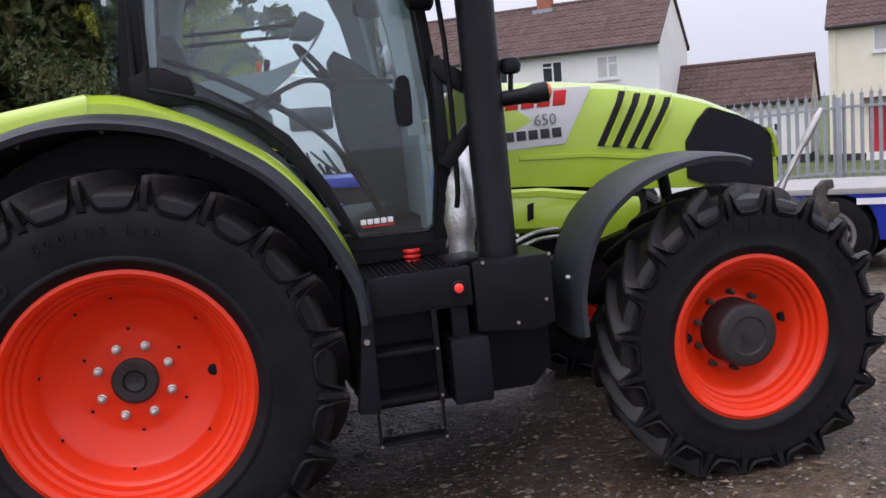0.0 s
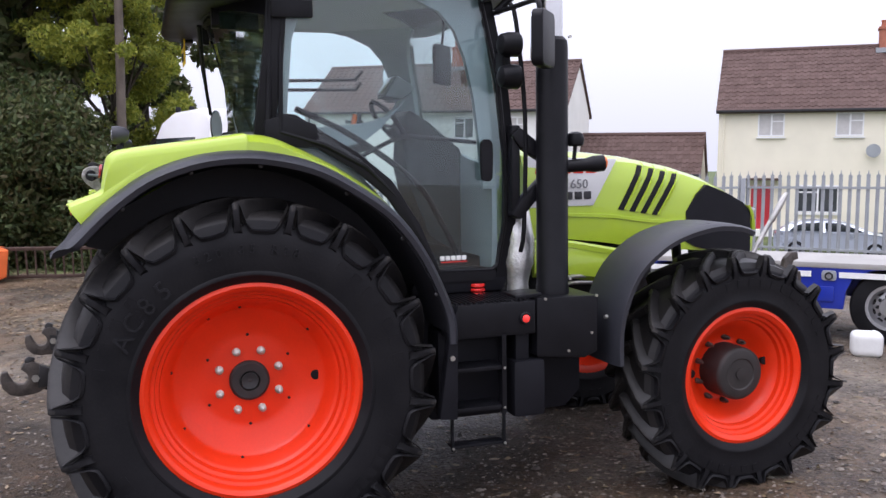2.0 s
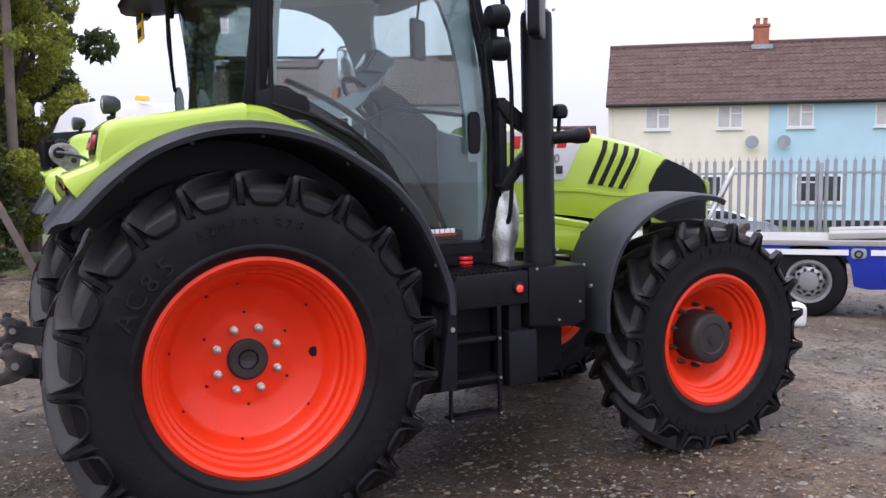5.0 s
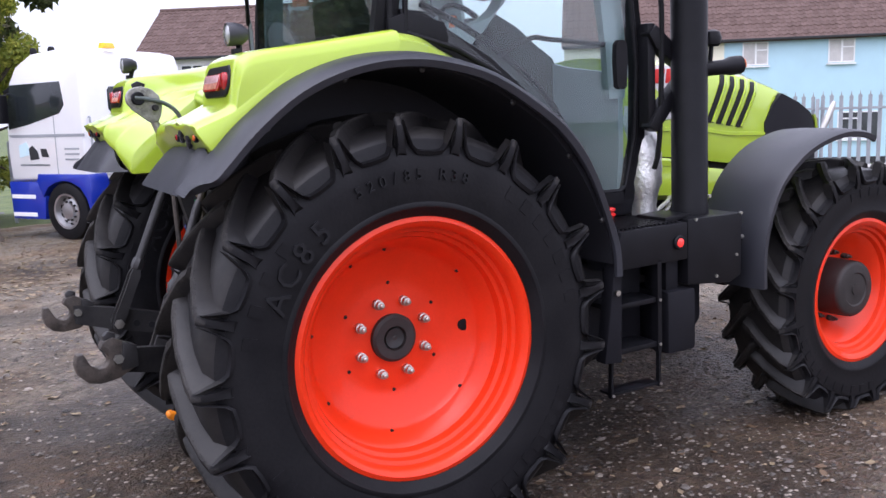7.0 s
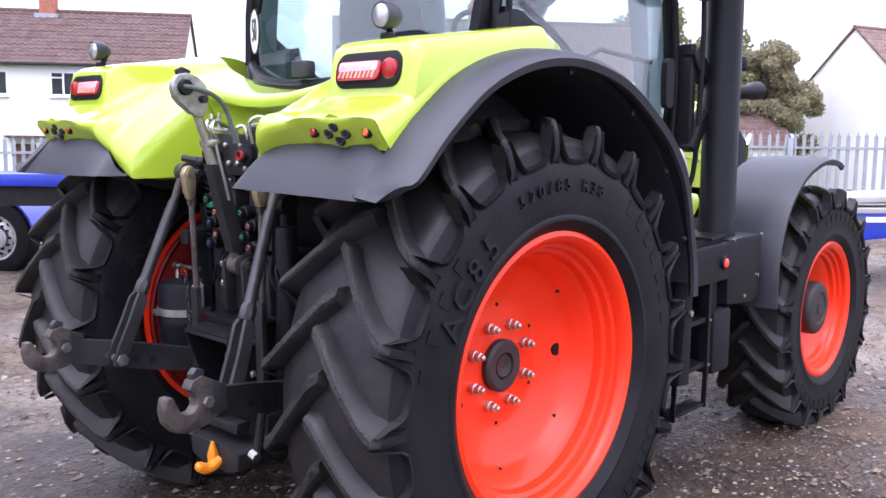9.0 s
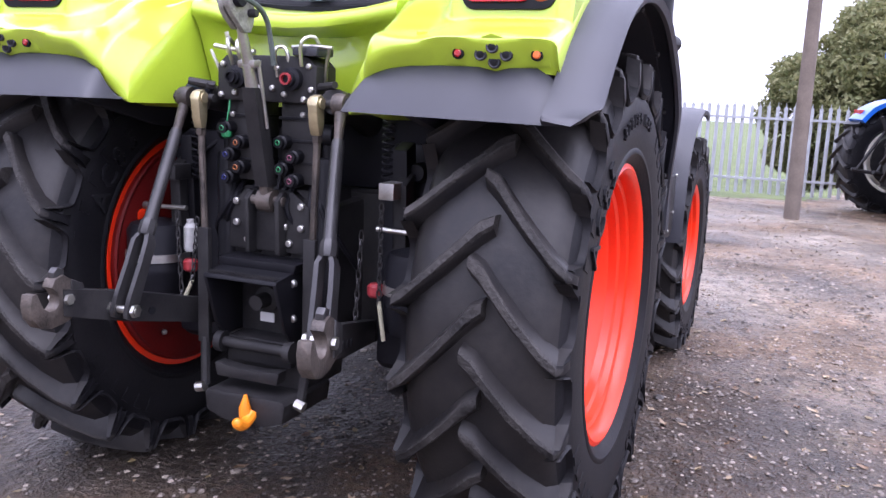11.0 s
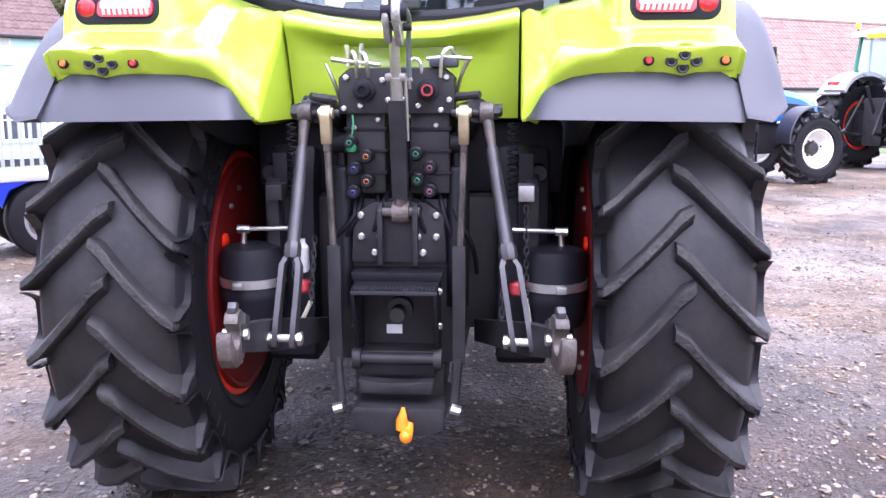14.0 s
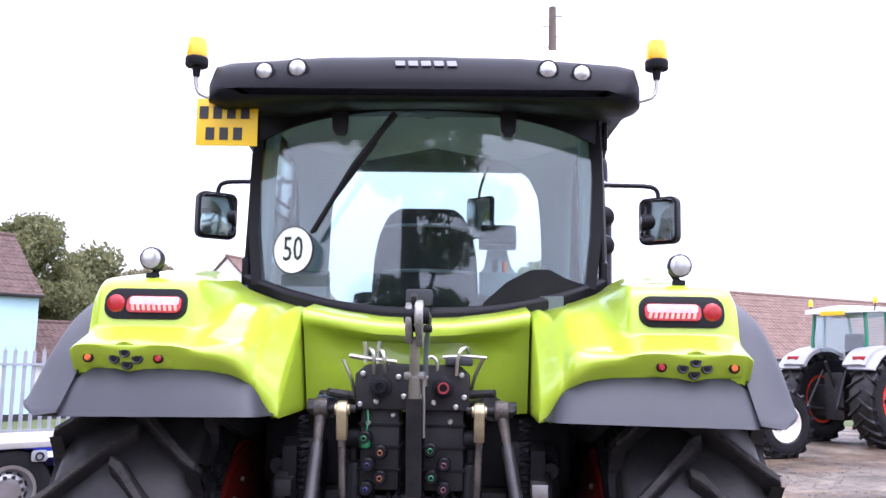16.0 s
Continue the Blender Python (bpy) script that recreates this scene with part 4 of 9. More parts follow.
def wheel(parent, x, y, z, R, half, rim, dish, hub_r, hub_out, pcd, studs, lugs, lean, lug_h, side, paint, words, spin):
    """One wheel as a part: painted rim, with tyre, hub and wheel bolts under it. side -1: right, +1: left."""
    m = pose(x, y, z) @ (Matrix.Identity(4) if side < 0 else Matrix.Rotation(math.pi, 4, "Z"))
    f, o = half * 0.86, -1  # outer face is -y here
    prof = [(rim - 0.045, f * 0.95), (rim - 0.02, f), (rim + 0.012, f * 1.0), (rim + 0.012, f * 0.93), (rim - 0.012, f * 0.90), (rim - 0.03, f * 0.70), (rim - 0.012, f * 0.62), (rim - 0.06, f * 0.45), (rim - 0.075, 0.0), (rim - 0.06, -f * 0.42),
            (rim - 0.018, -f * 0.6), (rim - 0.03, -f * 0.66), (rim - 0.004, -f * 0.74), (rim - 0.004, -f * 0.90), (rim + 0.014, -f * 0.95), (rim + 0.014, -f * 1.0), (rim - 0.004, -f * 1.03), (rim - 0.018, -f * 0.99)]
    steps = [(rim - 0.030, -f * 0.93), (rim - 0.034, -f * 0.80), (rim - 0.050, -f * 0.77), (rim - 0.056, -f * 0.66), (rim - 0.072, -f * 0.62), (rim - 0.080, -f * 0.48), (rim - 0.098, -f * 0.42), (rim - 0.125, dish - 0.055), (rim - 0.150, dish - 0.028), (rim * 0.56, dish - 0.005), (rim * 0.50, dish + 0.012), (rim * 0.42, dish + 0.016)]
    back = [(rim * 0.42, dish + 0.03), (rim * 0.52, dish + 0.028), (rim - 0.14, dish + 0.0), (rim - 0.10, 0.02)]
    bm = B()
    lathe(bm, prof + steps + [(hub_r * 0.8, dish), (hub_r * 0.8, dish + 0.02)] + back, (0, 0, 0), "y", 72, closed=True)
    w = part("wheel", bm, paint, parent, "orange-red painted steel wheel" if paint is WHEEL_RED else "")
    w.matrix_local = m
    tb = tyre_mesh(R, half, rim, lugs, lean, lug_h, -z)
    tyre = part("tyre", tb, RUBBER, w, "black farm tyre with deep angled lugs", 40)
    tyre.data.materials.append(LUG_RUBBER)
    tyre.data.materials.append(TREAD_RUBBER)
    if side > 0:
        # lugs point ahead at the top on both sides
        tyre.matrix_local = Matrix.Rotation(math.pi, 4, "Z")
    if words:
        rr = rim + (R - lug_h - rim) * 0.36
        part("sidewall_lettering", arc_letters("AC85", 0.125, rim + 0.138, -half * 0.992, radians(153.7), radians(8.6)), LETTER_RUBBER, tyre)["kind"] = "stuff"
        part("sidewall_lettering", arc_letters(words, 0.062, rim + 0.175, -half * 0.99, radians(111), radians(4.3)), LETTER_RUBBER, tyre)["kind"] = "stuff"
    b2 = B()
    for a0, a1, n in ((0.1, 1.0, 7), (2.35, 3.0, 4), (3.6, 4.3, 6), (5.1, 5.9, 9)) if R > 0.8 else ((0.35, 1.9, 11), (3.3, 4.9, 11), (5.3, 6.0, 6)):
        arc_blocks(b2, rim + (0.20 if R > 0.8 else 0.165), -half * 0.985, a0, a1, n, 0.055 if R > 0.8 else 0.045, 0.042 if R > 0.8 else 0.036)
    part("sidewall_relief", b2, RUBBER, tyre)["kind"] = "stuff"
    hb = B()
    lathe(hb, [(hub_r, dish + 0.02), (hub_r, dish - hub_out + 0.01), (hub_r - 0.012, dish - hub_out), (hub_r * 0.52, dish - hub_out + 0.002), (hub_r * 0.47, dish - hub_out + 0.02), (hub_r * 0.3, dish - hub_out + 0.022), (0.004, dish - hub_out + 0.008)], (0, 0, 0), "y", 40)
    if R < 0.8:
        hb.clear()
        e = dish - hub_out
        lathe(hb, [(hub_r * 1.02, dish + 0.02), (hub_r, e + 0.03), (hub_r * 0.985, e + 0.014), (hub_r * 0.93, e + 0.004), (hub_r * 0.86, e), (hub_r * 0.60, e - 0.003), (hub_r * 0.56, e + 0.003), (hub_r * 0.30, e + 0.002), (0.004, e)], (0, 0, 0), "y", 44)
    hub = part("hub", hb, DARK_METAL, w, "dark round wheel hub")
    hb = B()
    lathe(hb, [(hub_r * 0.22, dish - hub_out + 0.01), (hub_r * 0.20, dish - hub_out - 0.004), (0.004, dish - hub_out - 0.005)] if R < 0.8 else [(hub_r * 0.44, dish - hub_out + 0.022), (hub_r * 0.42, dish - hub_out + 0.006), (hub_r * 0.2, dish - hub_out + 0.010), (0.004, dish - hub_out + 0.012)], (0, 0, 0), "y", 28)
    part("hub_cap", hb, ROD_STEEL if R > 0.8 else DARK_METAL, hub)
    for k in range(studs):
        a = (k + 0.5) * math.tau / studs - 0.01
        cx, cz = pcd / 2 * math.cos(a), pcd / 2 * math.sin(a)
        sb = B()
        s1 = 1.0 if R > 0.8 else 0.8
        lathe(sb, [(0.021 * s1, dish + 0.01), (0.021 * s1, dish - 0.012), (0.017 * s1, dish - 0.014), (0.017 * s1, dish - 0.034), (0.010 * s1, dish - 0.036), (0.010 * s1, dish - 0.050), (0.006, dish - 0.053)], (cx, 0, cz), "y", 10)
        part("wheel_bolt", sb, ZINC if R > 0.8 else WORN, w)
    if R > 0.8:
        spots = [(0.335, 0.0, 0.026)] + [(r, radians(a), 0.0075) for r, a in ((0.23, 30), (0.23, 90), (0.23, 150), (0.23, 210), (0.23, 270), (0.23, 330), (0.385, 40), (0.385, 96), (0.385, 120), (0.385, 168), (0.385, 212), (0.385, 262), (0.385, 318))]
    else:
        spots = [(0.265, radians(8), 0.026), (0.265, radians(180), 0.026)]
    for r, a, s in spots:
        rs = [q for q, _ in (steps + [(0.05, dish)])][::-1]
        out = float(np.interp(r, rs, [q for _, q in (steps + [(0.05, dish)])][::-1]))
        holes = B()
        lathe(holes, [(s, out + 0.02), (s, out - 0.003), (s * 0.8, out - 0.004)], (r * math.cos(a), 0, r * math.sin(a)), "y", 14)
        part("disc_hole", holes, LINER, w)
    if R > 0.8:
        vb = B()
        tube(vb, [(0.12, dish - 0.005, -0.395), (0.125, dish - 0.05, -0.41)], 0.007, 8)
        part("valve", vb, ZINC, w)
    return w


tractor = base("tractor", pose(0, 0, 0, 0, -1.2, 0), "lime green farm tractor with orange-red wheels on wet gravel", "tractor")
for sd in (-1, 1):
    wheel(tractor, 0.0, sd * 0.972, 0.875, 0.925, 0.272, 0.513, 0.02, 0.100, 0.030, 0.318, 8, 21, 0.31, 0.052, sd, WHEEL_RED, "520/85 R38", 0)
    wheel(tractor, 2.862, sd * 0.945, 0.668, 0.735, 0.212, 0.395, 0.02, 0.160, 0.165, 0.392, 10, 20, 0.32, 0.044, sd, WHEEL_RED, "", 0)

# chassis, axles, engine
cb = B()
prism(cb, [(-0.42, 0.62), (-0.42, 1.2), (0.6, 1.26), (1.9, 1.15), (2.1, 1.1), (2.1, 0.72), (1.3, 0.58), (0.3, 0.56)], "y", -0.24, 0.24, 0.03)
part("transmission", cb, CHASSIS, tractor, "dark cast transmission housing")
cb = B()
box(cb, 2.05, 3.55, -0.21, 0.21, 0.72, 1.15, 0.03)
part("engine_block", cb, CHASSIS, tractor)
cb = B()
lathe(cb, [(0.20, -0.62), (0.17, -0.5), (0.15, -0.3), (0.15, 0.3), (0.17, 0.5), (0.20, 0.62)], (0, 0, 0.875), "y", 24)
part("rear_axle", cb, CHASSIS, tractor)
cb = B()
tube(cb, [(2.845, -0.80, 0.68), (2.845, -0.5, 0.68), (2.845, 0.5, 0.68), (2.845, 0.80, 0.68)], [0.13, 0.085, 0.085, 0.13], 16)
box(cb, 2.7, 3.0, -0.28, 0.28, 0.58, 0.80, 0.03)
part("front_axle", cb, CHASSIS, tractor)
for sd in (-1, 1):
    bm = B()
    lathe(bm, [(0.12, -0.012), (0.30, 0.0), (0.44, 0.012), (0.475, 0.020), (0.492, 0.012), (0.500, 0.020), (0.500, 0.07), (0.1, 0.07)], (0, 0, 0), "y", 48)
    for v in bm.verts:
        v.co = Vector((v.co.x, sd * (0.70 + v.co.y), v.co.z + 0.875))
    flange = part("inner_disc", bm, SHADED_RED, tractor, "red inner wheel disc with its shade in the paint")
    for a, r, q in ((150, 0.40, 0.030), (215, 0.41, 0.012), (235, 0.40, 0.012), (128, 0.41, 0.012), (110, 0.41, 0.012)):
        bm = B()
        lathe(bm, [(q, 0.0), (q, -0.010), (q * 0.7, -0.014)], (r * math.cos(radians(a)), 0, 0.875 + r * math.sin(radians(a))), "y", 12)
        for v in bm.verts:
            v.co.y = sd * (0.705 + v.co.y)
        part("disc_plug" if q > 0.02 else "bolt_head", bm, WHEEL_RED if q > 0.02 else ZINC, flange)
    # brake air can beside the wheel
    bm = B()
    lathe(bm, [(0.06, 0.70), (0.105, 0.715), (0.118, 0.74), (0.120, 0.80), (0.125, 0.81), (0.125, 0.84), (0.120, 0.85), (0.120, 0.98), (0.105, 1.005), (0.05, 1.02)], (-0.40, sd * 0.58, 0.06), "z", 24)
    can = part("air_tank", bm, LINER, tractor, "black cylinder with a steel strap")
    bm = B()
    lathe(bm, [(0.120, 0.86), (0.1275, 0.86), (0.1275, 0.892), (0.120, 0.892)], (-0.40, sd * 0.58, 0.06), "z", 24, closed=True)
    box(bm, -0.545, -0.52, sd * 0.60 - 0.02, sd * 0.60 + 0.02, 0.922, 0.95, 0.004)
    part("strap", bm, STEEL, can)
    bm = B()
    tube(bm, [(-0.42, sd * 0.42, 1.14), (-0.42, sd * 0.60, 1.135), (-0.42, sd * 0.605, 1.07)], [0.010, 0.011, 0.014], 8)
    tube(bm, [(-0.42, sd * 0.58, 1.135), (-0.42, sd * 0.625, 1.134)], 0.017, 8)
    part("pipe", bm, ZINC, tractor)

# tanks slung between the axles
for sd in (-1, 1):
    bm = B()
    prism(bm, [(0.95, 0.60), (1.02, 0.50), (1.85, 0.50), (1.95, 0.60), (1.95, 1.12), (0.95, 1.12)], "y", sd * 0.25, sd * 0.80, 0.03)
    part("fuel_tank", bm, LINER, tractor, "black plastic fuel tank")
    # brake housing on the inner side of the wheel
    bm = B()
    prism(bm, [(-0.30, 0.60), (-0.24, 0.56), (-0.05, 0.56), (-0.05, 1.42), (-0.20, 1.44), (-0.26, 1.30)], "y", sd * 0.36, sd * 0.565, 0.03)
    part("brake_housing", bm, LINER, tractor)

# hood
HOOD = [(1.78, 0.375, 2.035), (2.0, 0.375, 2.03), (2.3, 0.37, 2.01), (2.6, 0.365, 1.975), (2.9, 0.36, 1.915), (3.15, 0.35, 1.84), (3.35, 0.335, 1.75), (3.5, 0.305, 1.665), (3.58, 0.26, 1.60)]


def hood_side(x):
    return float(np.interp(x, [h[0] for h in HOOD], [h[1] for h in HOOD]))


def hood_y(x, z):
    """Half width of the hood at a height."""
    w, t = hood_side(x), float(np.interp(x, [h[0] for h in HOOD], [h[2] for h in HOOD]))
    return float(np.interp(z, [t - 0.36, t - 0.22, t - 0.12, t - 0.05, t - 0.018], [w, w * 0.985, w * 0.955, w * 0.86, w * 0.66]))


bm = B()
loops = []
for x, w, t in HOOD:
    low = float(np.interp(x, [1.78, 2.1, 2.6, 3.0, 3.58], [1.47, 1.46, 1.38, 1.34, 1.30]))
    half = [(w * 0.985, low), (w, low + 0.09), (w, t - 0.36 if t - 0.36 > low + 0.1 else low + 0.13), (w * 0.985, t - 0.22), (w * 0.955, t - 0.12), (w * 0.86, t - 0.05), (w * 0.66, t - 0.018), (w * 0.34, t - 0.004), (0, t)]
    loops.append([(x, -y, z) for y, z in half] + [(x, y, z) for y, z in half[-2::-1]])
loft(bm, loops, closed=True)
part("hood", bm, LIME, tractor, "glossy lime green engine hood", 28)
for sd in (-1, 1):
    def sy(x, out=0.0):
        return sd * (hood_side(x) + out)
    # pressed crease panel along the hood's flank
    bm = B()
    loft(bm, [[(x, sy(x, o), z + dz) for o, dz in ((-0.01, 0.0), (0.008, 0.004), (0.008, 0.024), (-0.01, 0.03))] for x, z in ((2.0, 1.60), (2.4, 1.575), (2.66, 1.535), (2.93, 1.52), (3.1, 1.5))])
    part("hood_crease", bm, LIME, tractor)
    # lower flank panel with its slanting foot
    bm = B()
    loft(bm, [[(x, sy(x, 0.005), zt), (x, sy(x, 0.022), zt - 0.03), (x, sy(x, 0.018), zl + 0.03), (x, sy(x, -0.02), zl), (x, sy(x, -0.04), zt)] for x, zt, zl in
              ((1.84, 1.445, 1.22), (2.1, 1.435, 1.20), (2.3, 1.40, 1.17), (2.42, 1.365, 1.10), (2.56, 1.345, 1.14), (2.66, 1.33, 1.22))])
    low = part("flank_panel", bm, LIME, tractor, "lime green lower flank panel")
    bm = B()
    loft(bm, [[(x, sy(x, 0.012), z + 0.02), (x, sy(x, 0.026), z + 0.005), (x, sy(x, 0.026), z - 0.025), (x, sy(x, 0.0), z - 0.03)] for x, z in ((1.84, 1.44), (2.1, 1.425), (2.44, 1.36))])
    part("panel_ledge", bm, LIME, low)
    for x0, z0 in ((2.02, 1.325), (2.36, 1.28)):
        bm = B()
        prism(bm, [(x0 - 0.012, z0 - 0.05), (x0 + 0.022, z0 - 0.05 + 0.012), (x0 + 0.03 + (0.02 if x0 > 2.2 else 0), z0 + 0.05), (x0 - 0.006 + (0.02 if x0 > 2.2 else 0), z0 + 0.04)], "y", sy(x0, 0.0), sy(x0, 0.027), 0.004)
        part("latch_slot", bm, BLACK, low)
    # slanting air slots
    for k in range(4):
        xt, zt = 2.645 + k * 0.088, 1.935 - k * 0.022
        xb, zb = 2.465 + k * 0.084, 1.632 - k * 0.014
        bm = B()
        for (o, ww) in ((0.006, 0.021),):
            loops = []
            for q in range(15):
                f = q / 14
                x, z = xt + (xb - xt) * f, zt + (zb - zt) * f
                yy = hood_y(x, z)
                loops.append([(x - ww, sd * (yy + 0.007), z), (x + ww * 0.75, sd * (yy + 0.007), z - 0.006), (x + ww * 0.75, sd * (yy - 0.05), z - 0.006), (x - ww, sd * (yy - 0.05), z)])
            loft(bm, loops)
        slot = part("air_slot", bm, BLACK, tractor, "black slanting air slot")
        bm = B()
        loops = []
        for q in range(15):
            f = q / 14
            x, z = xt + (xb - xt) * f + 0.026, zt + (zb - zt) * f
            yy = hood_y(x, z)
            loops.append([(x - 0.008, sd * (yy + 0.002), z), (x - 0.004, sd * (yy + 0.016), z), (x + 0.014, sd * (yy + 0.012), z - 0.006), (x + 0.02, sd * (yy - 0.01), z - 0.008)])
        loft(bm, loops)
        part("slot_rib", bm, LIME, slot)
    # dark mesh panel at the nose
    bm = B()
    loops = []
    for x, zt, zl in ((2.965, 1.60, 1.40), (3.05, 1.715, 1.36), (3.13, 1.775, 1.34), (3.3, 1.715, 1.32), (3.45, 1.645, 1.31), (3.53, 1.58, 1.30)):
        loops.append([(x, sy(x, 0.010), zl), (x, sy(x, 0.012), (zl + zt) / 2), (x, sy(x, 0.004), zt), (x, sy(x, -0.03), zt), (x, sy(x, -0.03), zl)])
    loft(bm, loops)
    part("side_grille", bm, LINER, tractor, "dark mesh side grille")
    # silver badge panel with red maker's shapes and model number
    bm = B()
    prism(bm, [(1.80, 1.66), (2.26, 1.665), (2.44, 1.955), (1.80, 1.985)], "y", sd * 0.335, sd * 0.3795, 0.003)
    for v in bm.verts:
        if v.co.z > 1.8:
            v.co.y -= sd * 0.35 * (v.co.z - 1.8) ** 1.5
    badge = part("badge_panel", bm, BADGE, tractor, "silver badge panel with red and black print")
    bm = B()
    for k in range(5):
        x0 = 1.86 + k * 0.088
        prism(bm, [(x0, 1.87), (x0 + 0.07, 1.87), (x0 + 0.085, 1.95), (x0 + 0.015, 1.95)], "y", sd * 0.36, sd * 0.3665, 0.002)
        prism(bm, [(x0 + 0.02, 1.895), (x0 + 0.05, 1.895), (x0 + 0.055, 1.91), (x0 + 0.024, 1.91)], "y", sd * 0.366, sd * 0.368)
    part("maker_mark", bm, BADGE_RED, badge, "plain red blocks")
    rot = (Matrix.Rotation(math.pi / 2, 4, "X") if sd < 0 else Matrix.Rotation(math.pi, 4, "Z") @ Matrix.Rotation(math.pi / 2, 4, "X"))
    part("model_number", letters("650", 0.085, Matrix.Translation((2.16, sd * 0.378, 1.80)) @ rot, 0.002), MARK_GREY, badge)
    bm = B()
    for k in range(5):
        box(bm, 1.93 + k * 0.066, 1.98 + k * 0.066, min(sd * 0.372, sd * 0.382), max(sd * 0.372, sd * 0.382), 1.705, 1.755, 0.003)
    part("model_name_bars", bm, INK, badge)
    # headlamp corner
    bm = B()
    prism(bm, [(3.50, 1.63), (3.575, 1.60), (3.585, 1.52), (3.53, 1.53)], "y", sd * 0.22, sd * 0.29, 0.008)
    part("headlamp", bm, CLEAR_LENS, tractor)
    bm = B()
    loft(bm, [[(x - 0.012, sd * (y - 0.02), z), (x - 0.012, sd * (y + 0.012), z), (x + 0.016, sd * (y + 0.006), z), (x + 0.016, sd * (y - 0.02), z)] for x, y, z in ((3.50, 0.305, 1.625), (3.535, 0.292, 1.58), (3.56, 0.28, 1.52), (3.575, 0.268, 1.45))])
    part("nose_trim", bm, LIME, tractor)
bm = B()
loft(bm, [[(3.56, -w, z), (3.60, -w * 0.6, z), (3.62, 0, z), (3.60, w * 0.6, z), (3.56, w, z), (3.4, w, z), (3.4, -w, z)] for z, w in ((0.95, 0.22), (1.2, 0.25), (1.45, 0.265), (1.585, 0.25))])
part("nose_grille", bm, PLASTIC, tractor, "dark nose grille")

# engine-side clutter under the hood
bm = B()
box(bm, 1.85, 2.75, -0.30, 0.30, 1.05, 1.40, 0.04)
part("engine_side", bm, CHASSIS, tractor)
for k, (z, y) in enumerate(((1.17, -0.33), (1.13, -0.35))):
    bm = B()
    tube(bm, smooth_line([(1.80, -0.6, z), (1.95, -0.55, z + 0.05), (2.1, -0.42, z + 0.05), (2.3, y, z + 0.03)]), 0.012, 8)
    part("hose", bm, STEEL, tractor)

# front linkage hook and support
bm = B()
tube(bm, [(3.35, -0.25, 0.95), (3.62, -0.25, 0.95)], 0.09, 12)
tube(bm, [(3.35, 0.25, 0.95), (3.62, 0.25, 0.95)], 0.09, 12)
box(bm, 3.5, 3.70, -0.32, 0.32, 0.8, 1.12, 0.03)
link = part("front_linkage", bm, CHASSIS, tractor, "dark front linkage")
bm = B()
tube(bm, [(3.68, -0.10, 1.22), (3.74, -0.10, 1.31), (3.86, -0.10, 1.49)], [0.030, 0.017, 0.017], 10)
tube(bm, [(3.86, -0.10, 1.48), (3.87, -0.10, 1.50), (3.97, -0.10, 1.65), (3.995, -0.10, 1.69)], [0.017, 0.024, 0.022, 0.014], 10)
part("front_top_link", bm, STEEL, link, "bright steel front top link")
for sd in (-1, 1):
    bm = B()
    prism(bm, [(3.5, 1.06), (3.66, 1.12), (3.70, 1.26), (3.75, 1.30), (3.80, 1.30), (3.81, 1.25), (3.77, 1.24), (3.755, 1.20), (3.785, 1.165), (3.83, 1.165), (3.84, 1.10), (3.79, 1.05), (3.70, 1.03), (3.5, 0.96)], "y", sd * 0.42, sd * 0.46, 0.008)
    part("front_lift_arm", bm, WORN, link)

# mudguards


def sheet_along(line, ys, flipside, cx=0.05, cz=0.9):
    """Loops of a closed skin along a line of (x, z): ys are (y, offset outwards) round the section."""
    loops = []
    for i, p in enumerate(line):
        a, b = line[max(0, i - 1)], line[min(len(line) - 1, i + 1)]
        d = Vector((b[0] - a[0], b[1] - a[1])).normalized()
        nx, nz = d.y, -d.x
        if nx * (p[0] - cx) + nz * (p[1] - cz) < 0:
            nx, nz = -nx, -nz
        loops.append([(p[0] + nx * o, flipside * y, p[1] + nz * o) for y, o in ys])
    return loops


for sd in (-1, 1):
    arc = smooth_line([(2.885, 1.535), (2.80, 1.565), (2.64, 1.578), (2.45, 1.545), (2.28, 1.475), (2.12, 1.345), (2.03, 1.18), (1.985, 1.0), (1.985, 0.81)], 4)
    bm = B()
    loft(bm, sheet_along(arc, [(1.175, -0.038), (1.18, -0.012), (1.155, 0.0), (1.05, 0.006), (0.85, 0.006), (0.76, 0.0), (0.735, -0.03), (0.75, -0.03), (0.85, -0.008), (1.05, -0.008), (1.15, -0.014), (1.162, -0.04)], sd, 2.75, 0.7))
    guard = part("front_mudguard", bm, PLASTIC, tractor, "matt dark grey plastic front mudguard", 40)
    bm = B()
    prism(bm, [(1.99, 0.81), (2.06, 1.2), (2.2, 1.36), (2.2, 1.0), (2.1, 0.8)], "y", sd * 0.72, sd * 0.75, 0.004)
    tube(bm, [(2.845, sd * 0.70, 0.75), (2.70, sd * 0.68, 1.2), (2.62, sd * 0.74, 1.56)], 0.03, 10)
    tube(bm, [(2.62, sd * 0.74, 1.555), (2.62, sd * 1.10, 1.562)], 0.02, 8)
    part("mudguard_stay", bm, BLACK, guard)
    bm = B()
    lathe(bm, [(0.012, -0.012), (0.012, 0.012)], (1.985, sd * 1.04, 1.07), "x", 8)
    part("bolt_head", bm, ZINC, guard)

# shape of the rear window: bowed, with a curved lower edge
HALF = 0.79


def rear_x(y):
    return 0.16 - 0.28 * (1 - (y / HALF) ** 2)


REAR = [(rear_x(-HALF + 2 * HALF * k / 18), -HALF + 2 * HALF * k / 18) for k in range(19)]


def rear_low(y):
    return 2.10 - 0.155 * (1 - (abs(y) / HALF) ** 2.2)


def rear_high(y):
    return 2.815 + 0.01 * (1 - (y / HALF) ** 2)


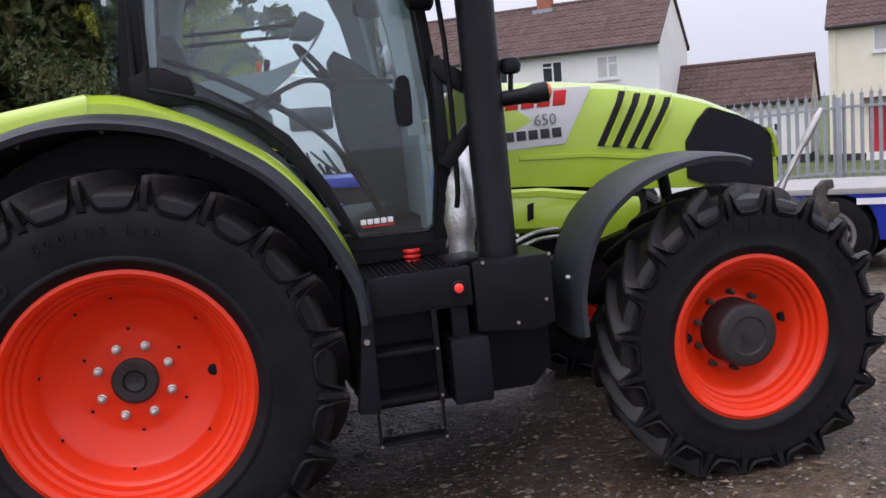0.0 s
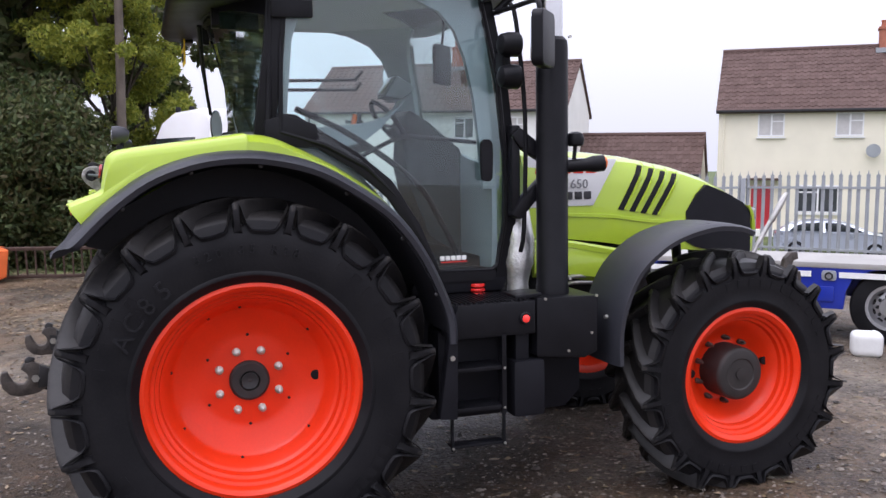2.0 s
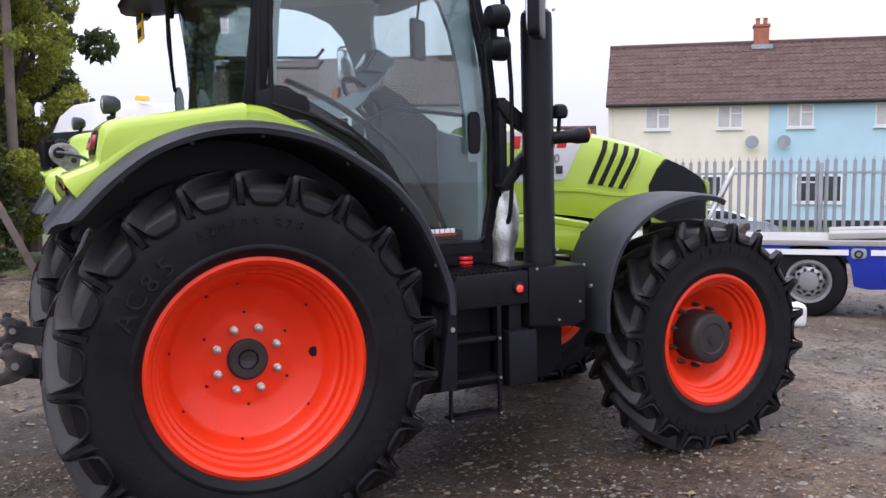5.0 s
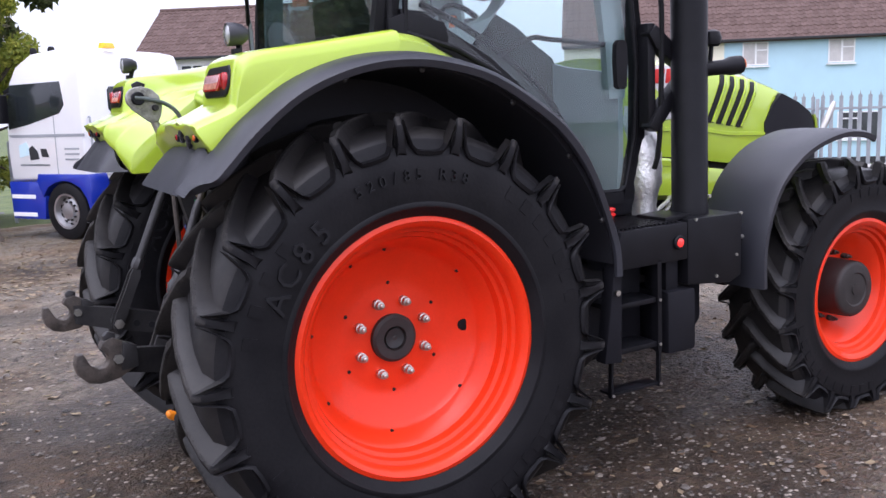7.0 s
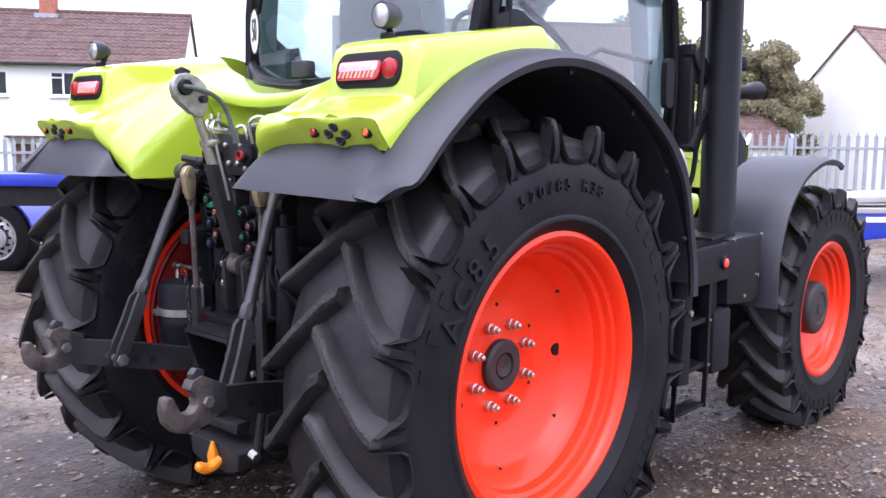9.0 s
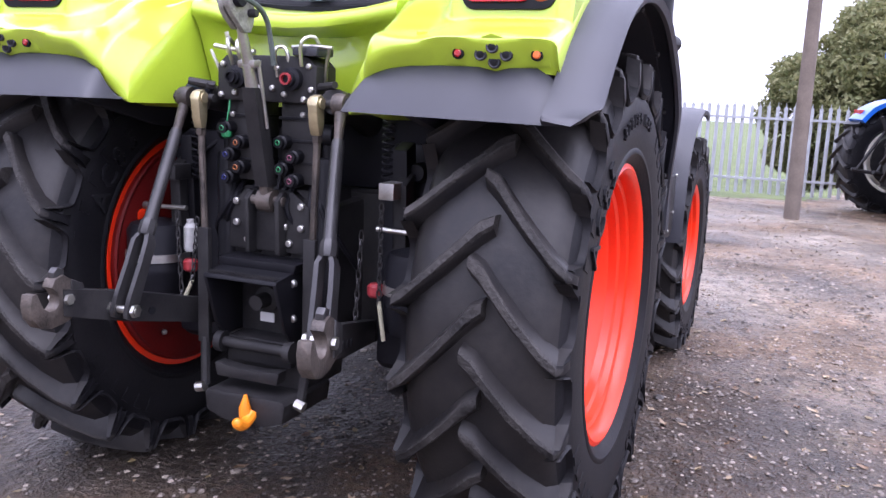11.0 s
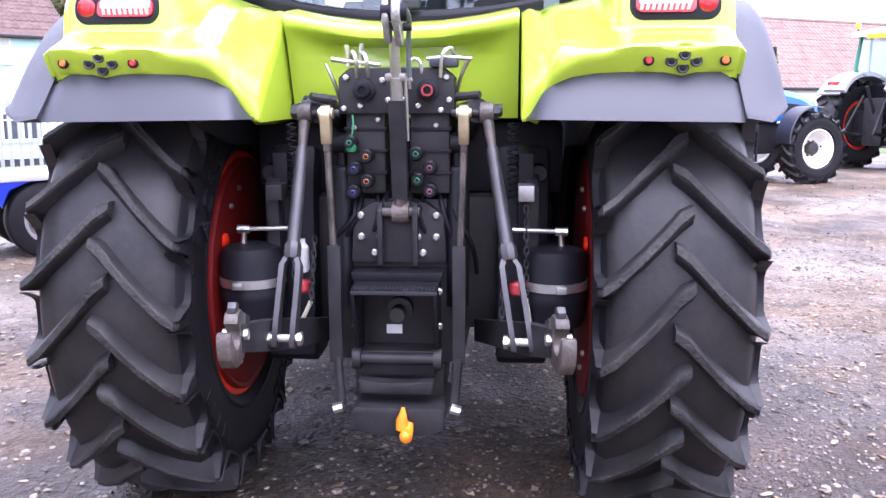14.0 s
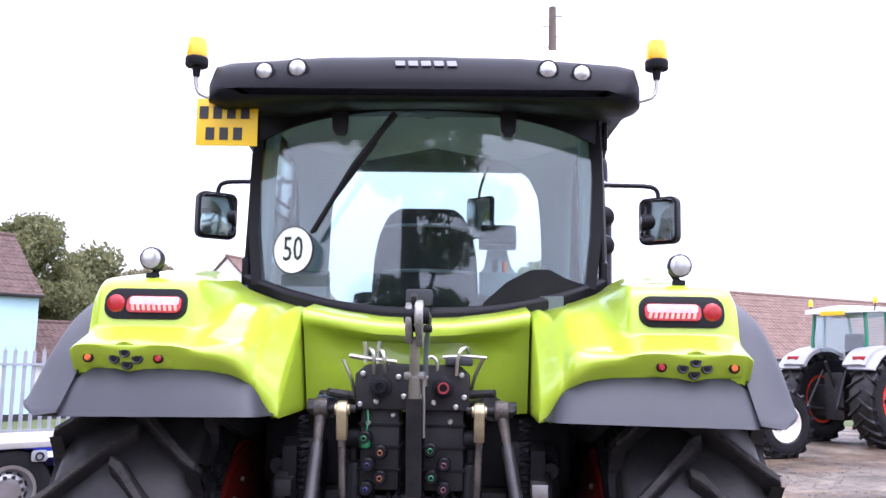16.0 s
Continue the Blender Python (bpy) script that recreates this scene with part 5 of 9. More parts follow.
# rear mudguards
LIP = smooth_line([(1.03, 1.03), (1.02, 1.16), (0.965, 1.31), (0.875, 1.485), (0.755, 1.65), (0.62, 1.775), (0.36, 1.93), (0.12, 1.995), (-0.08, 2.005), (-0.27, 1.975), (-0.46, 1.90), (-0.63, 1.775), (-0.755, 1.653), (-0.835, 1.580), (-0.864, 1.557)], 4)


for sd in (-1, 1):
    bm = B()
    loft(bm, sheet_along(LIP, [(1.275, -0.045), (1.285, -0.02), (1.262, 0.0), (1.19, 0.016), (1.10, 0.022), (1.03, 0.018), (1.03, -0.012), (1.19, -0.014), (1.25, -0.03), (1.26, -0.048)], sd))
    for v in bm.verts:
        if v.co.x > 0.6:
            v.co.y -= sd * 0.05 * float(smoothstep(0.75, 1.02, v.co.x))
        if v.co.x < -0.76:
            v.co.y -= sd * 0.085 * (1 - math.sqrt(max(0.0, 1 - min(1.0, (-0.76 - v.co.x) / 0.118) ** 2)))
        if v.co.x < -0.45:
            v.co.y = sd * max(abs(v.co.y), 1.03 + 0.105 * float(smoothstep(-0.45, -0.66, v.co.x)))
    for v in bm.verts:
        if v.co.x < -0.5:
            v.co.z = max(v.co.z, 1.555 + 0.05 * float(smoothstep(1.19, 1.285, abs(v.co.y))) ** 2)
    lip = part("rear_mudguard_lip", bm, PLASTIC, tractor, "matt dark grey plastic rear mudguard lip", 40)
    bm = B()
    loft(bm, sheet_along(LIP[2:-9], [(1.20, -0.02), (0.76, -0.02), (0.655, -0.055), (0.655, -0.075), (0.76, -0.045), (1.20, -0.045)], sd))
    prism(bm, [(1.015, 1.05), (0.95, 1.31), (0.86, 1.48), (0.74, 1.64), (0.605, 1.765), (0.35, 1.90), (0.12, 1.945), (-0.08, 1.945), (-0.3, 1.89), (-0.6, 1.73), (-0.735, 1.61), (-0.745, 1.56), (-0.5, 1.5), (-0.3, 1.45), (0.3, 1.4), (0.72, 1.1), (0.95, 0.6)], "y", sd * 0.655, sd * 0.69)
    liner = part("wheel_arch_liner", bm, ARCH_LINER, tractor, "black wheel arch liner")
    for k in range(8, len(LIP) - 10, 7):
        (px, py, pz), = sheet_along(LIP, [(1.21, -0.052)], sd)[k]
        bm = B()
        lathe(bm, [(0.012, -0.006), (0.012, 0.006), (0.006, 0.010)] if sd > 0 else [(0.006, -0.010), (0.012, -0.006), (0.012, 0.006)], (px, py, pz), "y", 8)
        part("bolt_head", bm, ROD_STEEL, liner)
    # black apron behind the step
    bm = B()
    prism(bm, [(1.00, 1.12), (1.04, 1.22), (1.03, 0.62), (0.93, 0.63), (0.97, 0.9)], "y", sd * 1.13, sd * 1.20, 0.01)
    part("mudguard_apron", bm, LINER, tractor)
    for z in (0.95, 1.1):
        bm = B()
        lathe(bm, [(0.014, -0.012), (0.014, 0.0)], (1.0, sd * 1.205, z), "y", 8)
        part("bolt_head", bm, ZINC, lip)
    # green band along the door, outside of the lip
    edge = smooth_line([(1.03, 1.10), (1.02, 1.16), (0.965, 1.31), (0.875, 1.485), (0.755, 1.65), (0.62, 1.775), (0.36, 1.93), (0.12, 1.995), (0.0, 2.005)], 4)
    bm = B()
    loops = []
    for (foot,), (tip,) in zip(sheet_along(edge, [(1.0, 0.0)], sd), sheet_along(edge, [(1.0, 1.0)], sd)):
        up = Vector(tip) - Vector(foot)
        wide = 0.095 * (1 - float(smoothstep(0.0, 0.32, foot[0])))
        o = float(np.interp(foot[0], [0.0, 0.14, 0.25, 0.36, 0.62, 0.755, 0.875, 0.965, 1.03], [0.10, 0.098, 0.075, 0.062, 0.057, 0.054, 0.047, 0.037, 0.020]))
        loops.append([(foot[0] + up.x * h, sd * y, foot[2] + up.z * h) for y, h in ((1.045 + wide, 0.0), (1.04 + wide, o * 0.6), (1.0 + wide, o - 0.010), (0.94 + wide, o), (0.86, o), (0.86, 0.0))])
    loft(bm, loops)
    part("mudguard_top", bm, LIME, tractor, "glossy lime green mudguard top", 40)
    # green haunch that carries the tail lamps: shelf, lamp box and inner slope
    BOX = [(-0.735, 1.698), (-0.742, 1.712), (-0.793, 1.783), (-0.783, 1.80), (-0.69, 1.835), (-0.652, 1.855), (-0.645, 1.88), (-0.625, 1.985), (-0.60, 2.02), (-0.54, 2.04), (-0.30, 2.07), (0.0, 2.11)]
    SLOPE = [(-0.735, 1.698), (-0.745, 1.712), (-0.788, 1.765), (-0.768, 1.790), (-0.69, 1.815), (-0.64, 1.84), (-0.59, 1.865), (-0.54, 1.895), (-0.47, 1.93), (-0.40, 1.965), (-0.24, 2.045), (0.0, 2.11)]
    rows = []
    for y, line, dz, low in ((1.145, BOX, -0.05, 0.0), (1.132, BOX, -0.018, 0.0), (1.11, BOX, -0.004, 0.0), (1.05, BOX, 0.0, 0.0), (0.955, BOX, 0.002, -0.012), (0.86, BOX, 0.0, 0.0), (0.79, BOX, -0.002, 0.0), (0.765, BOX, -0.012, 0.0),
                         (0.735, [(p[0] * 0.4 + q[0] * 0.6, p[1] * 0.4 + q[1] * 0.6) for p, q in zip(BOX, SLOPE)], 0.0, 0.0), (0.70, SLOPE, 0.0, 0.0), (0.62, SLOPE, 0.0, -0.012), (0.56, SLOPE, 0.0, -0.045)):
        rows.append([(x + (0.012 if y > 1.13 else 0), sd * y, z + (dz if z > 1.9 else dz * 0.4) + (low if k < 3 else 0)) for k, (x, z) in enumerate(line)])
    for y, line in ((0.525, [(-0.728, 1.62), (-0.738, 1.64), (-0.752, 1.683), (-0.735, 1.73), (-0.672, 1.785), (-0.610, 1.82), (-0.560, 1.85), (-0.505, 1.88), (-0.435, 1.918), (-0.365, 1.956), (-0.222, 2.033), (0.0, 2.093)]),
                    (0.512, [(-0.720, 1.60), (-0.732, 1.62), (-0.748, 1.665), (-0.728, 1.715), (-0.665, 1.775), (-0.605, 1.81), (-0.555, 1.84), (-0.50, 1.87), (-0.43, 1.91), (-0.36, 1.95), (-0.22, 2.03), (0.0, 2.09)]),
                    (0.475, [(-0.700, 1.56), (-0.710, 1.575), (-0.716, 1.63), (-0.69, 1.68), (-0.63, 1.735), (-0.57, 1.78), (-0.52, 1.81), (-0.465, 1.85), (-0.40, 1.895), (-0.33, 1.94), (-0.20, 2.01), (0.0, 2.07)]),
                    (0.447, [(-0.690, 1.549), (-0.70, 1.56), (-0.685, 1.62), (-0.655, 1.665), (-0.60, 1.715), (-0.545, 1.755), (-0.495, 1.79), (-0.445, 1.83), (-0.385, 1.875), (-0.315, 1.92), (-0.19, 1.99), (0.0, 2.04)])):
        rows.append([(x, sd * y, z) for x, z in line])
    for row in rows:
        # the inner slope falls to the foot of the rear window
        y = abs(row[0][1])
        if y < 0.9:
            fall = (row[11][2] - (rear_low(min(y, HALF)) - 0.045)) * float(smoothstep(0.89, 0.73, y))
            shift = min(0.0, rear_x(min(y, HALF)) - 0.025)
            row[:] = [(x + shift * float(smoothstep(-0.4, 0.0, x)), yy, z - fall * float(smoothstep(-0.35 if y < 0.5 else -0.5, -0.03, x))) for x, yy, z in row]
        row += [(0.0, sd * y, 2.0), (-0.35, sd * y, 1.955), (-0.58, sd * y, 1.83)] if y > 0.77 else [(row[11][0], sd * y, row[11][2] - 0.015), (row[9][0], sd * y, row[9][2] - 0.015), (row[6][0], sd * y, row[6][2] - 0.015)] if y > 0.60 else [(-0.06, sd * y, 1.86), (-0.35, sd * y, 1.80), (-0.58, sd * y, 1.72)] if y > 0.515 else [(0.0, sd * y, 1.545), (-0.30, sd * y, 1.545), (-0.55, sd * y, 1.547)]
    # a finer skin through these rows, rounded both ways
    rows = [smooth_line(row[:12], 3) + [Vector(p) for p in row[12:]] for row in rows]
    columns = [smooth_line([row[k] for row in rows], 3) for k in range(len(rows[0]))]
    bm = B()
    loft(bm, [[col[k] for col in columns] for k in range(len(columns[0]))])
    haunch = part("mudguard_haunch", bm, LIME, tractor, "glossy lime green rear haunch", 50)
    # grey skirt under the haunch: it leans out to the rear and turns round the inner corner
    bm = B()
    rows = []
    for yt, xt, zt, yb, xb, zb in ((1.150, -0.742, 1.664, 1.152, -0.860, 1.541), (1.115, -0.742, 1.692, 1.115, -0.862, 1.540), (1.08, -0.745, 1.712, 1.08, -0.862, 1.541),
                                   (1.0, -0.745, 1.712, 1.0, -0.862, 1.542), (0.955, -0.745, 1.700, 0.955, -0.862, 1.543), (0.90, -0.745, 1.712, 0.90, -0.862, 1.543), (0.78, -0.746, 1.712, 0.78, -0.861, 1.545), (0.68, -0.748, 1.708, 0.67, -0.860, 1.546),
                                   (0.61, -0.750, 1.698, 0.60, -0.858, 1.547), (0.565, -0.753, 1.684, 0.55, -0.856, 1.548), (0.53, -0.756, 1.664, 0.517, -0.852, 1.548), (0.508, -0.758, 1.640, 0.498, -0.843, 1.548), (0.492, -0.755, 1.612, 0.486, -0.825, 1.548),
                                   (0.480, -0.745, 1.590, 0.476, -0.797, 1.547), (0.469, -0.728, 1.572, 0.467, -0.76, 1.546), (0.460, -0.705, 1.565, 0.459, -0.715, 1.545)):
        def at(k, out):
            return (xt + (xb - xt) * k - out, sd * (yt + (yb - yt) * k), zt + (zb - zt) * k - out * 0.2)
        turn = float(smoothstep(0.56, 0.47, yt))
        zb += 0.016
        rows.append([at(0, 0), at(0.07, 0.006), at(0.35, 0.010), at(0.68, 0.008), at(0.94, 0.002), at(1, 0),
                     (xb + 0.03 * (1 - 0.6 * turn), sd * (yb + 0.02 * turn), zb + 0.001), (xt + 0.03 * (1 - 0.6 * turn), sd * (yt + 0.02 * turn), max(zt - 0.02, zb + 0.003))])
    loft(bm, rows)
    part("mudguard_skirt", bm, PLASTIC, tractor, "matt grey plastic rear skirt", 50)
    # tail lamp
    bm = B()
    lo, hi = sorted((sd * 0.797, sd * 1.095))
    prism(bm, round_rect(lo, hi, 1.882, 1.993, 0.045), "x", -0.654, -0.58, 0.008)
    for v in bm.verts:
        v.co.x += 0.22 * (v.co.z - 1.885)
    tail = part("tail_lamp", bm, BLACK, tractor, "red tail lamp with a painted pale gleam in a black bezel")
    bm = B()
    lo, hi = sorted((sd * 0.815, sd * 1.012))
    prism(bm, round_rect(lo, hi, 1.905, 1.966, 0.022), "x", -0.662, -0.63, 0.006)
    for v in bm.verts:
        v.co.x += 0.30 * (v.co.z - 1.905)
    lens = part("lens", bm, RED_LENS, tail, "red lens")
    bm = B()
    for k in range(9):
        y0 = 0.826 + k * 0.019
        prism(bm, [(sd * y0, 1.913), (sd * (y0 + 0.011), 1.913), (sd * (y0 + 0.017), 1.936), (sd * (y0 + 0.006), 1.936)], "x", -0.6645, -0.652, 0.002)
    for v in bm.verts:
        v.co.x += 0.30 * (v.co.z - 1.905)
    part("lens_ribs", bm, PALE_LENS, lens, "pale orange ribs")
    # added strip: sky reflection along the lens top, put in as colour
    bm = B()
    lo, hi = sorted((sd * 0.824, sd * 1.0))
    prism(bm, round_rect(lo, hi, 1.934, 1.963, 0.009), "x", -0.664, -0.65, 0.002)
    for v in bm.verts:
        v.co.x += 0.30 * (v.co.z - 1.905)
    part("gleam_strip", bm, PINK_GLEAM, lens, "pale strip painted as the sky's gleam")
    bm = B()
    lathe(bm, [(0.032, -0.63), (0.032, -0.648), (0.025, -0.653), (0.012, -0.655)], (0, sd * 1.050, 1.937), "x", 24)
    part("round_lens", bm, RED_LENS, tail, "round red lens")
    # plug cluster and markers
    bm = B()
    prism(bm, [(sd * 0.80, 1.715), (sd * 0.86, 1.712), (sd * 0.90, 1.70), (sd * 0.955, 1.69), (sd * 1.01, 1.70), (sd * 1.04, 1.713), (sd * 1.12, 1.715), (sd * 1.12, 1.78), (sd * 1.02, 1.785), (sd * 0.955, 1.805), (sd * 0.89, 1.785), (sd * 0.80, 1.78)], "x", -0.782, -0.75, 0.006)
    for v in bm.verts:
        v.co.x -= 0.62 * (v.co.z - 1.747) - 0.014
    panel = part("socket_panel", bm, LIME, haunch)
    for dy, dz in ((0, 0.021), (0, -0.021), (0.039, 0), (-0.039, 0)):
        bm = B()
        lathe(bm, [(0.0195, -0.765), (0.0195, -0.774), (0.0165, -0.778), (0.011, -0.775)], (-0.62 * dz - 0.003, sd * (0.955 + dy), 1.747 + dz), "x", 14)
        sb = part("socket_button", bm, PLASTIC, panel)
        bm = B()
        lathe(bm, [(0.0115, -0.772), (0.0115, -0.777), (0.005, -0.779)], (-0.62 * dz - 0.003, sd * (0.955 + dy), 1.747 + dz), "x", 12)
        part("button_face", bm, BLACK, sb)
    for yy, mm in ((0.845, RED_LENS), (1.085, AMBER_MARK)):
        bm = B()
        lathe(bm, [(0.0175, -0.765), (0.0175, -0.776), (0.0135, -0.778), (0.0125, -0.775)], (0, sd * yy, 1.748), "x", 16)
        mk = part("marker_button", bm, BLACK, panel)
        bm = B()
        lathe(bm, [(0.0115, -0.770), (0.0115, -0.779), (0.008, -0.782)], (0, sd * yy, 1.748), "x", 14)
        part("marker_lens", bm, mm, mk)
    bm = B()
    prism(bm, [(sd * 0.66, -0.725), (sd * 0.74, -0.725), (sd * 0.74, -0.695), (sd * 0.66, -0.695)], "z", 1.796, 1.81, 0.0)
    part("warning_sticker", bm, STICKER, haunch)
    # work lamp on a stalk
    bm = B()
    lathe(bm, [(0.020, 0.050), (0.036, 0.03), (0.042, 0.0), (0.042, -0.022), (0.040, -0.027), (0.039, -0.020)], (-0.565, sd * 0.955, 2.105), "x", 24)
    lampw = part("work_lamp", bm, PLASTIC, tractor, "round black work lamp with a clear lens")
    bm = B()
    lathe(bm, [(0.0395, -0.018), (0.036, -0.027), (0.02, -0.033), (0.003, -0.034)], (-0.565, sd * 0.955, 2.105), "x", 24)
    part("lens", bm, CLEAR_LENS, lampw)
    bm = B()
    box(bm, -0.575, -0.545, sd * 0.955 - 0.022, sd * 0.955 + 0.022, 1.985, 2.055, 0.006)
    tube(bm, [(-0.55, sd * 0.955, 2.05), (-0.54, sd * 0.93, 2.09)], 0.012, 8)
    part("bracket", bm, BLACK, lampw)

# green centre panel below the rear window
bm = B()
rows = []
for y in (-0.438, -0.43, -0.40, -0.3, -0.15, 0.0, 0.15, 0.3, 0.40, 0.43, 0.438):
    up = 0.055 * (y / 0.44) ** 2 - 0.022 - (0.006 if abs(y) > 0.435 else 0.0)
    scoop = 0.085 * math.exp(-(y / 0.30) ** 6)
    rows.append([(-0.20, y, 1.545), (-0.225, y, 1.62), (-0.255 + scoop * 0.3, y, 1.70), (-0.285 + scoop, y, 1.775), (-0.31 + scoop * 1.4, y, 1.825 + up * 0.5), (-0.335 + scoop * 0.9, y, 1.848 + up), (-0.350, y, 1.862 + up), (-0.356, y, 1.885 + up), (-0.345, y, 1.908 + up), (-0.32, y, 1.917 + up), (-0.15, y, 1.938 + up), (-0.1, y, 1.85), (-0.12, y, 1.545)])
loft(bm, rows)
part("rear_centre_panel", bm, LIME, tractor, "lime green panel below the rear window", 50)

# cab: floor tub, posts, glass, roof
bm = B()
prism(bm, [(0.15, 1.42), (0.30, 1.90), (0.12, 1.96), (-0.04, 1.95), (-0.02, 1.5)], "y", -0.60, 0.60, 0.02)
prism(bm, [(0.9, 1.22), (1.46, 1.22), (1.50, 1.34), (0.95, 1.36)], "y", -0.80, 0.80, 0.02)
box(bm, 0.1, 1.45, -0.58, 0.58, 1.30, 1.40, 0.02)
part("cab_floor", bm, LINER, tractor, "black cab floor and rear shelf")


def cab_in(x):
    """How far the cab's side comes in towards its rear post."""
    return 0.05 * max(0.0, min(1.0, (0.95 - x) / 0.75)) ** 1.5


def door_y(x, z):
    return float(np.interp(z, [1.34, 1.6, 2.0, 2.4, 2.88], [0.79, 0.83, 0.853, 0.85, 0.82])) - cab_in(x)


def tapered(bm, sd):
    for v in bm.verts:
        v.co.y -= sd * cab_in(v.co.x)
    return bm


for sd in (-1, 1):
    bm = B()
    # door post, by the mudguard top up to the roof
    loft(bm, [[(x - 0.055, sd * (y - 0.05), z), (x - 0.055, sd * (y - 0.004), z), (x + 0.045, sd * (y + 0.008), z), (x + 0.055, sd * (y - 0.03), z), (x + 0.02, sd * (y - 0.06), z)] for x, y, z in ((0.14, 0.755, 2.06), (0.17, 0.785, 2.3), (0.205, 0.795, 2.55), (0.235, 0.78, 2.90))])
    part("door_post", bm, BLACK, tractor)
    # front post with the door's front edge
    bm = B()
    loft(bm, [[(x - 0.02, sd * (y - 0.05), z), (x - 0.02, sd * y, z), (x + 0.045, sd * y, z), (x + 0.055, sd * (y - 0.05), z)] for x, y, z in ((1.43, 0.80, 1.30), (1.475, 0.835, 1.6), (1.475, 0.845, 1.95), (1.43, 0.835, 2.4), (1.335, 0.815, 2.885))])
    part("front_post", bm, BLACK, tractor)
    # door glass, following the mudguard's curve below
    DOOR = [(0.22, 2.12), (0.45, 2.05), (0.66, 1.935), (0.81, 1.785), (0.945, 1.57), (1.02, 1.40), (1.06, 1.35), (1.39, 1.345), (1.425, 1.37), (1.455, 1.62), (1.455, 1.95), (1.41, 2.4), (1.32, 2.86), (0.275, 2.885), (0.235, 2.55)]
    bm = B()
    loops = []
    for t in (0.0, 0.006):
        loops.append([(x, sd * (door_y(x, z) + t), z) for x, z in DOOR])
    loft(bm, loops)
    door = part("door_glass", bm, CAB_GLASS, tractor, "large tinted door glass", 60)
    door.visible_shadow = False
    rim_line = DOOR + DOOR[:1]
    bm = B()
    tube(bm, [(x, sd * (door_y(x, z) + 0.004), z) for x, z in rim_line], 0.013, 8)
    loft(bm, [[(x, sd * (0.80 + dy), z + dz) for dy, dz in ((0, 0.0), (0.012, 0.0), (0.012, -0.055), (0, -0.055))] for x, z in ((1.0, 1.37), (1.06, 1.345), (1.40, 1.34))])
    part("door_seal", bm, BLACK, door)
    bm = B()
    prism(bm, [(0.20, 2.05), (0.20, 2.22), (0.30, 2.21), (0.44, 2.12), (0.62, 2.01), (0.80, 1.86), (0.95, 1.62), (1.04, 1.41), (1.06, 1.36), (1.03, 1.36), (0.985, 1.42), (0.90, 1.58), (0.77, 1.77), (0.60, 1.92), (0.40, 2.04)], "y", sd * 0.825, sd * 0.856, 0.006)
    part("door_foot_trim", tapered(bm, sd), BLACK, door)
    # handle, hinges
    bm = B()
    loft(bm, [[(1.33 + dx, sd * (0.86 + dy), z) for dx, dy in ((-w, 0), (-w, 0.03), (w, 0.035), (w, 0))] for z, w in ((1.845, 0.012), (1.86, 0.028), (1.98, 0.034), (2.055, 0.03), (2.075, 0.012))])
    part("door_handle", bm, BLACK, door)
    bm = B()
    prism(bm, [(0.19, 2.70), (0.40, 2.70), (0.40, 2.79), (0.30, 2.79), (0.19, 2.83)], "y", sd * 0.845, sd * 0.87, 0.008)
    hinge = part("door_hinge", tapered(bm, sd), BLACK, door, "black door hinge plate")
    bm = B()
    prism(bm, [(0.14, 2.04), (0.36, 2.04), (0.42, 2.09), (0.40, 2.16), (0.24, 2.21), (0.14, 2.18)], "y", sd * 0.83, sd * 0.862, 0.008)
    part("door_hinge", tapered(bm, sd), BLACK, door, "black door hinge plate")
    for x, z in ((0.31, 2.745), (0.37, 2.74), (0.20, 2.09)):
        bm = B()
        lathe(bm, [(0.008, 0.0), (0.008, 0.012)], (x, sd * 0.86, z), "y", 8)
        part("bolt_head", tapered(bm, sd), STEEL, hinge)
    if sd < 0:
        bm = B()
        for k in range(5):
            box(bm, 1.075 + k * 0.032, 1.101 + k * 0.032, -0.815, -0.803, 1.41, 1.435, 0.003)
        part("door_sticker", bm, WHITE, door, "white print, plain bars")
        bm = B()
        box(bm, 1.08, 1.235, -0.812, -0.806, 1.398, 1.404)
        part("sticker_line", bm, BADGE_RED, door)
# windscreen
bm = B()
loft(bm, [[(1.455 + t, -0.80, 1.45), (1.475 + t, 0.0, 1.42), (1.455 + t, 0.80, 1.45), (1.50 + t, 0.81, 1.95), (1.33 + t, 0.79, 2.86), (1.39 + t, 0, 2.88), (1.33 + t, -0.79, 2.86), (1.50 + t, -0.81, 1.95)] for t in (0, 0.006)])
ws = part("windscreen", bm, CAB_GLASS, tractor, "tinted windscreen", 70)
ws.visible_shadow = False
# rear window, bowed, with a curved lower frame
bm = B()
loft(bm, [[(x + t, y, rear_low(y)) for x, y in REAR] + [(x + 0.035 + t, y * 0.985, rear_high(y)) for x, y in REAR[::-1]] for t in (0, 0.006)])
rg = part("rear_window", bm, REAR_GLASS, tractor, "bowed tinted rear window", 70)
rg.visible_shadow = False
bm = B()
tube(bm, [(x - 0.004, y, rear_low(y) - 0.005) for x, y in REAR], 0.022, 8)
tube(bm, [(x - 0.004, y, rear_low(y)) for x, y in REAR[:1]] + [(REAR[0][0] + 0.035, -0.778, 2.81)], 0.016, 8)
tube(bm, [(x - 0.004, y, rear_low(y)) for x, y in REAR[-1:]] + [(REAR[-1][0] + 0.035, 0.778, 2.81)], 0.016, 8)
loft(bm, [[(x - 0.012, y, rear_low(y) + 0.012), (x - 0.030, y, rear_low(y) - 0.010), (x - 0.030, y, rear_low(y) - 0.052), (x + 0.02, y, rear_low(y) - 0.060), (x + 0.02, y, rear_low(y) + 0.006)] for x, y in REAR])
part("window_frame", bm, BLACK, rg, "black rubber window frame")
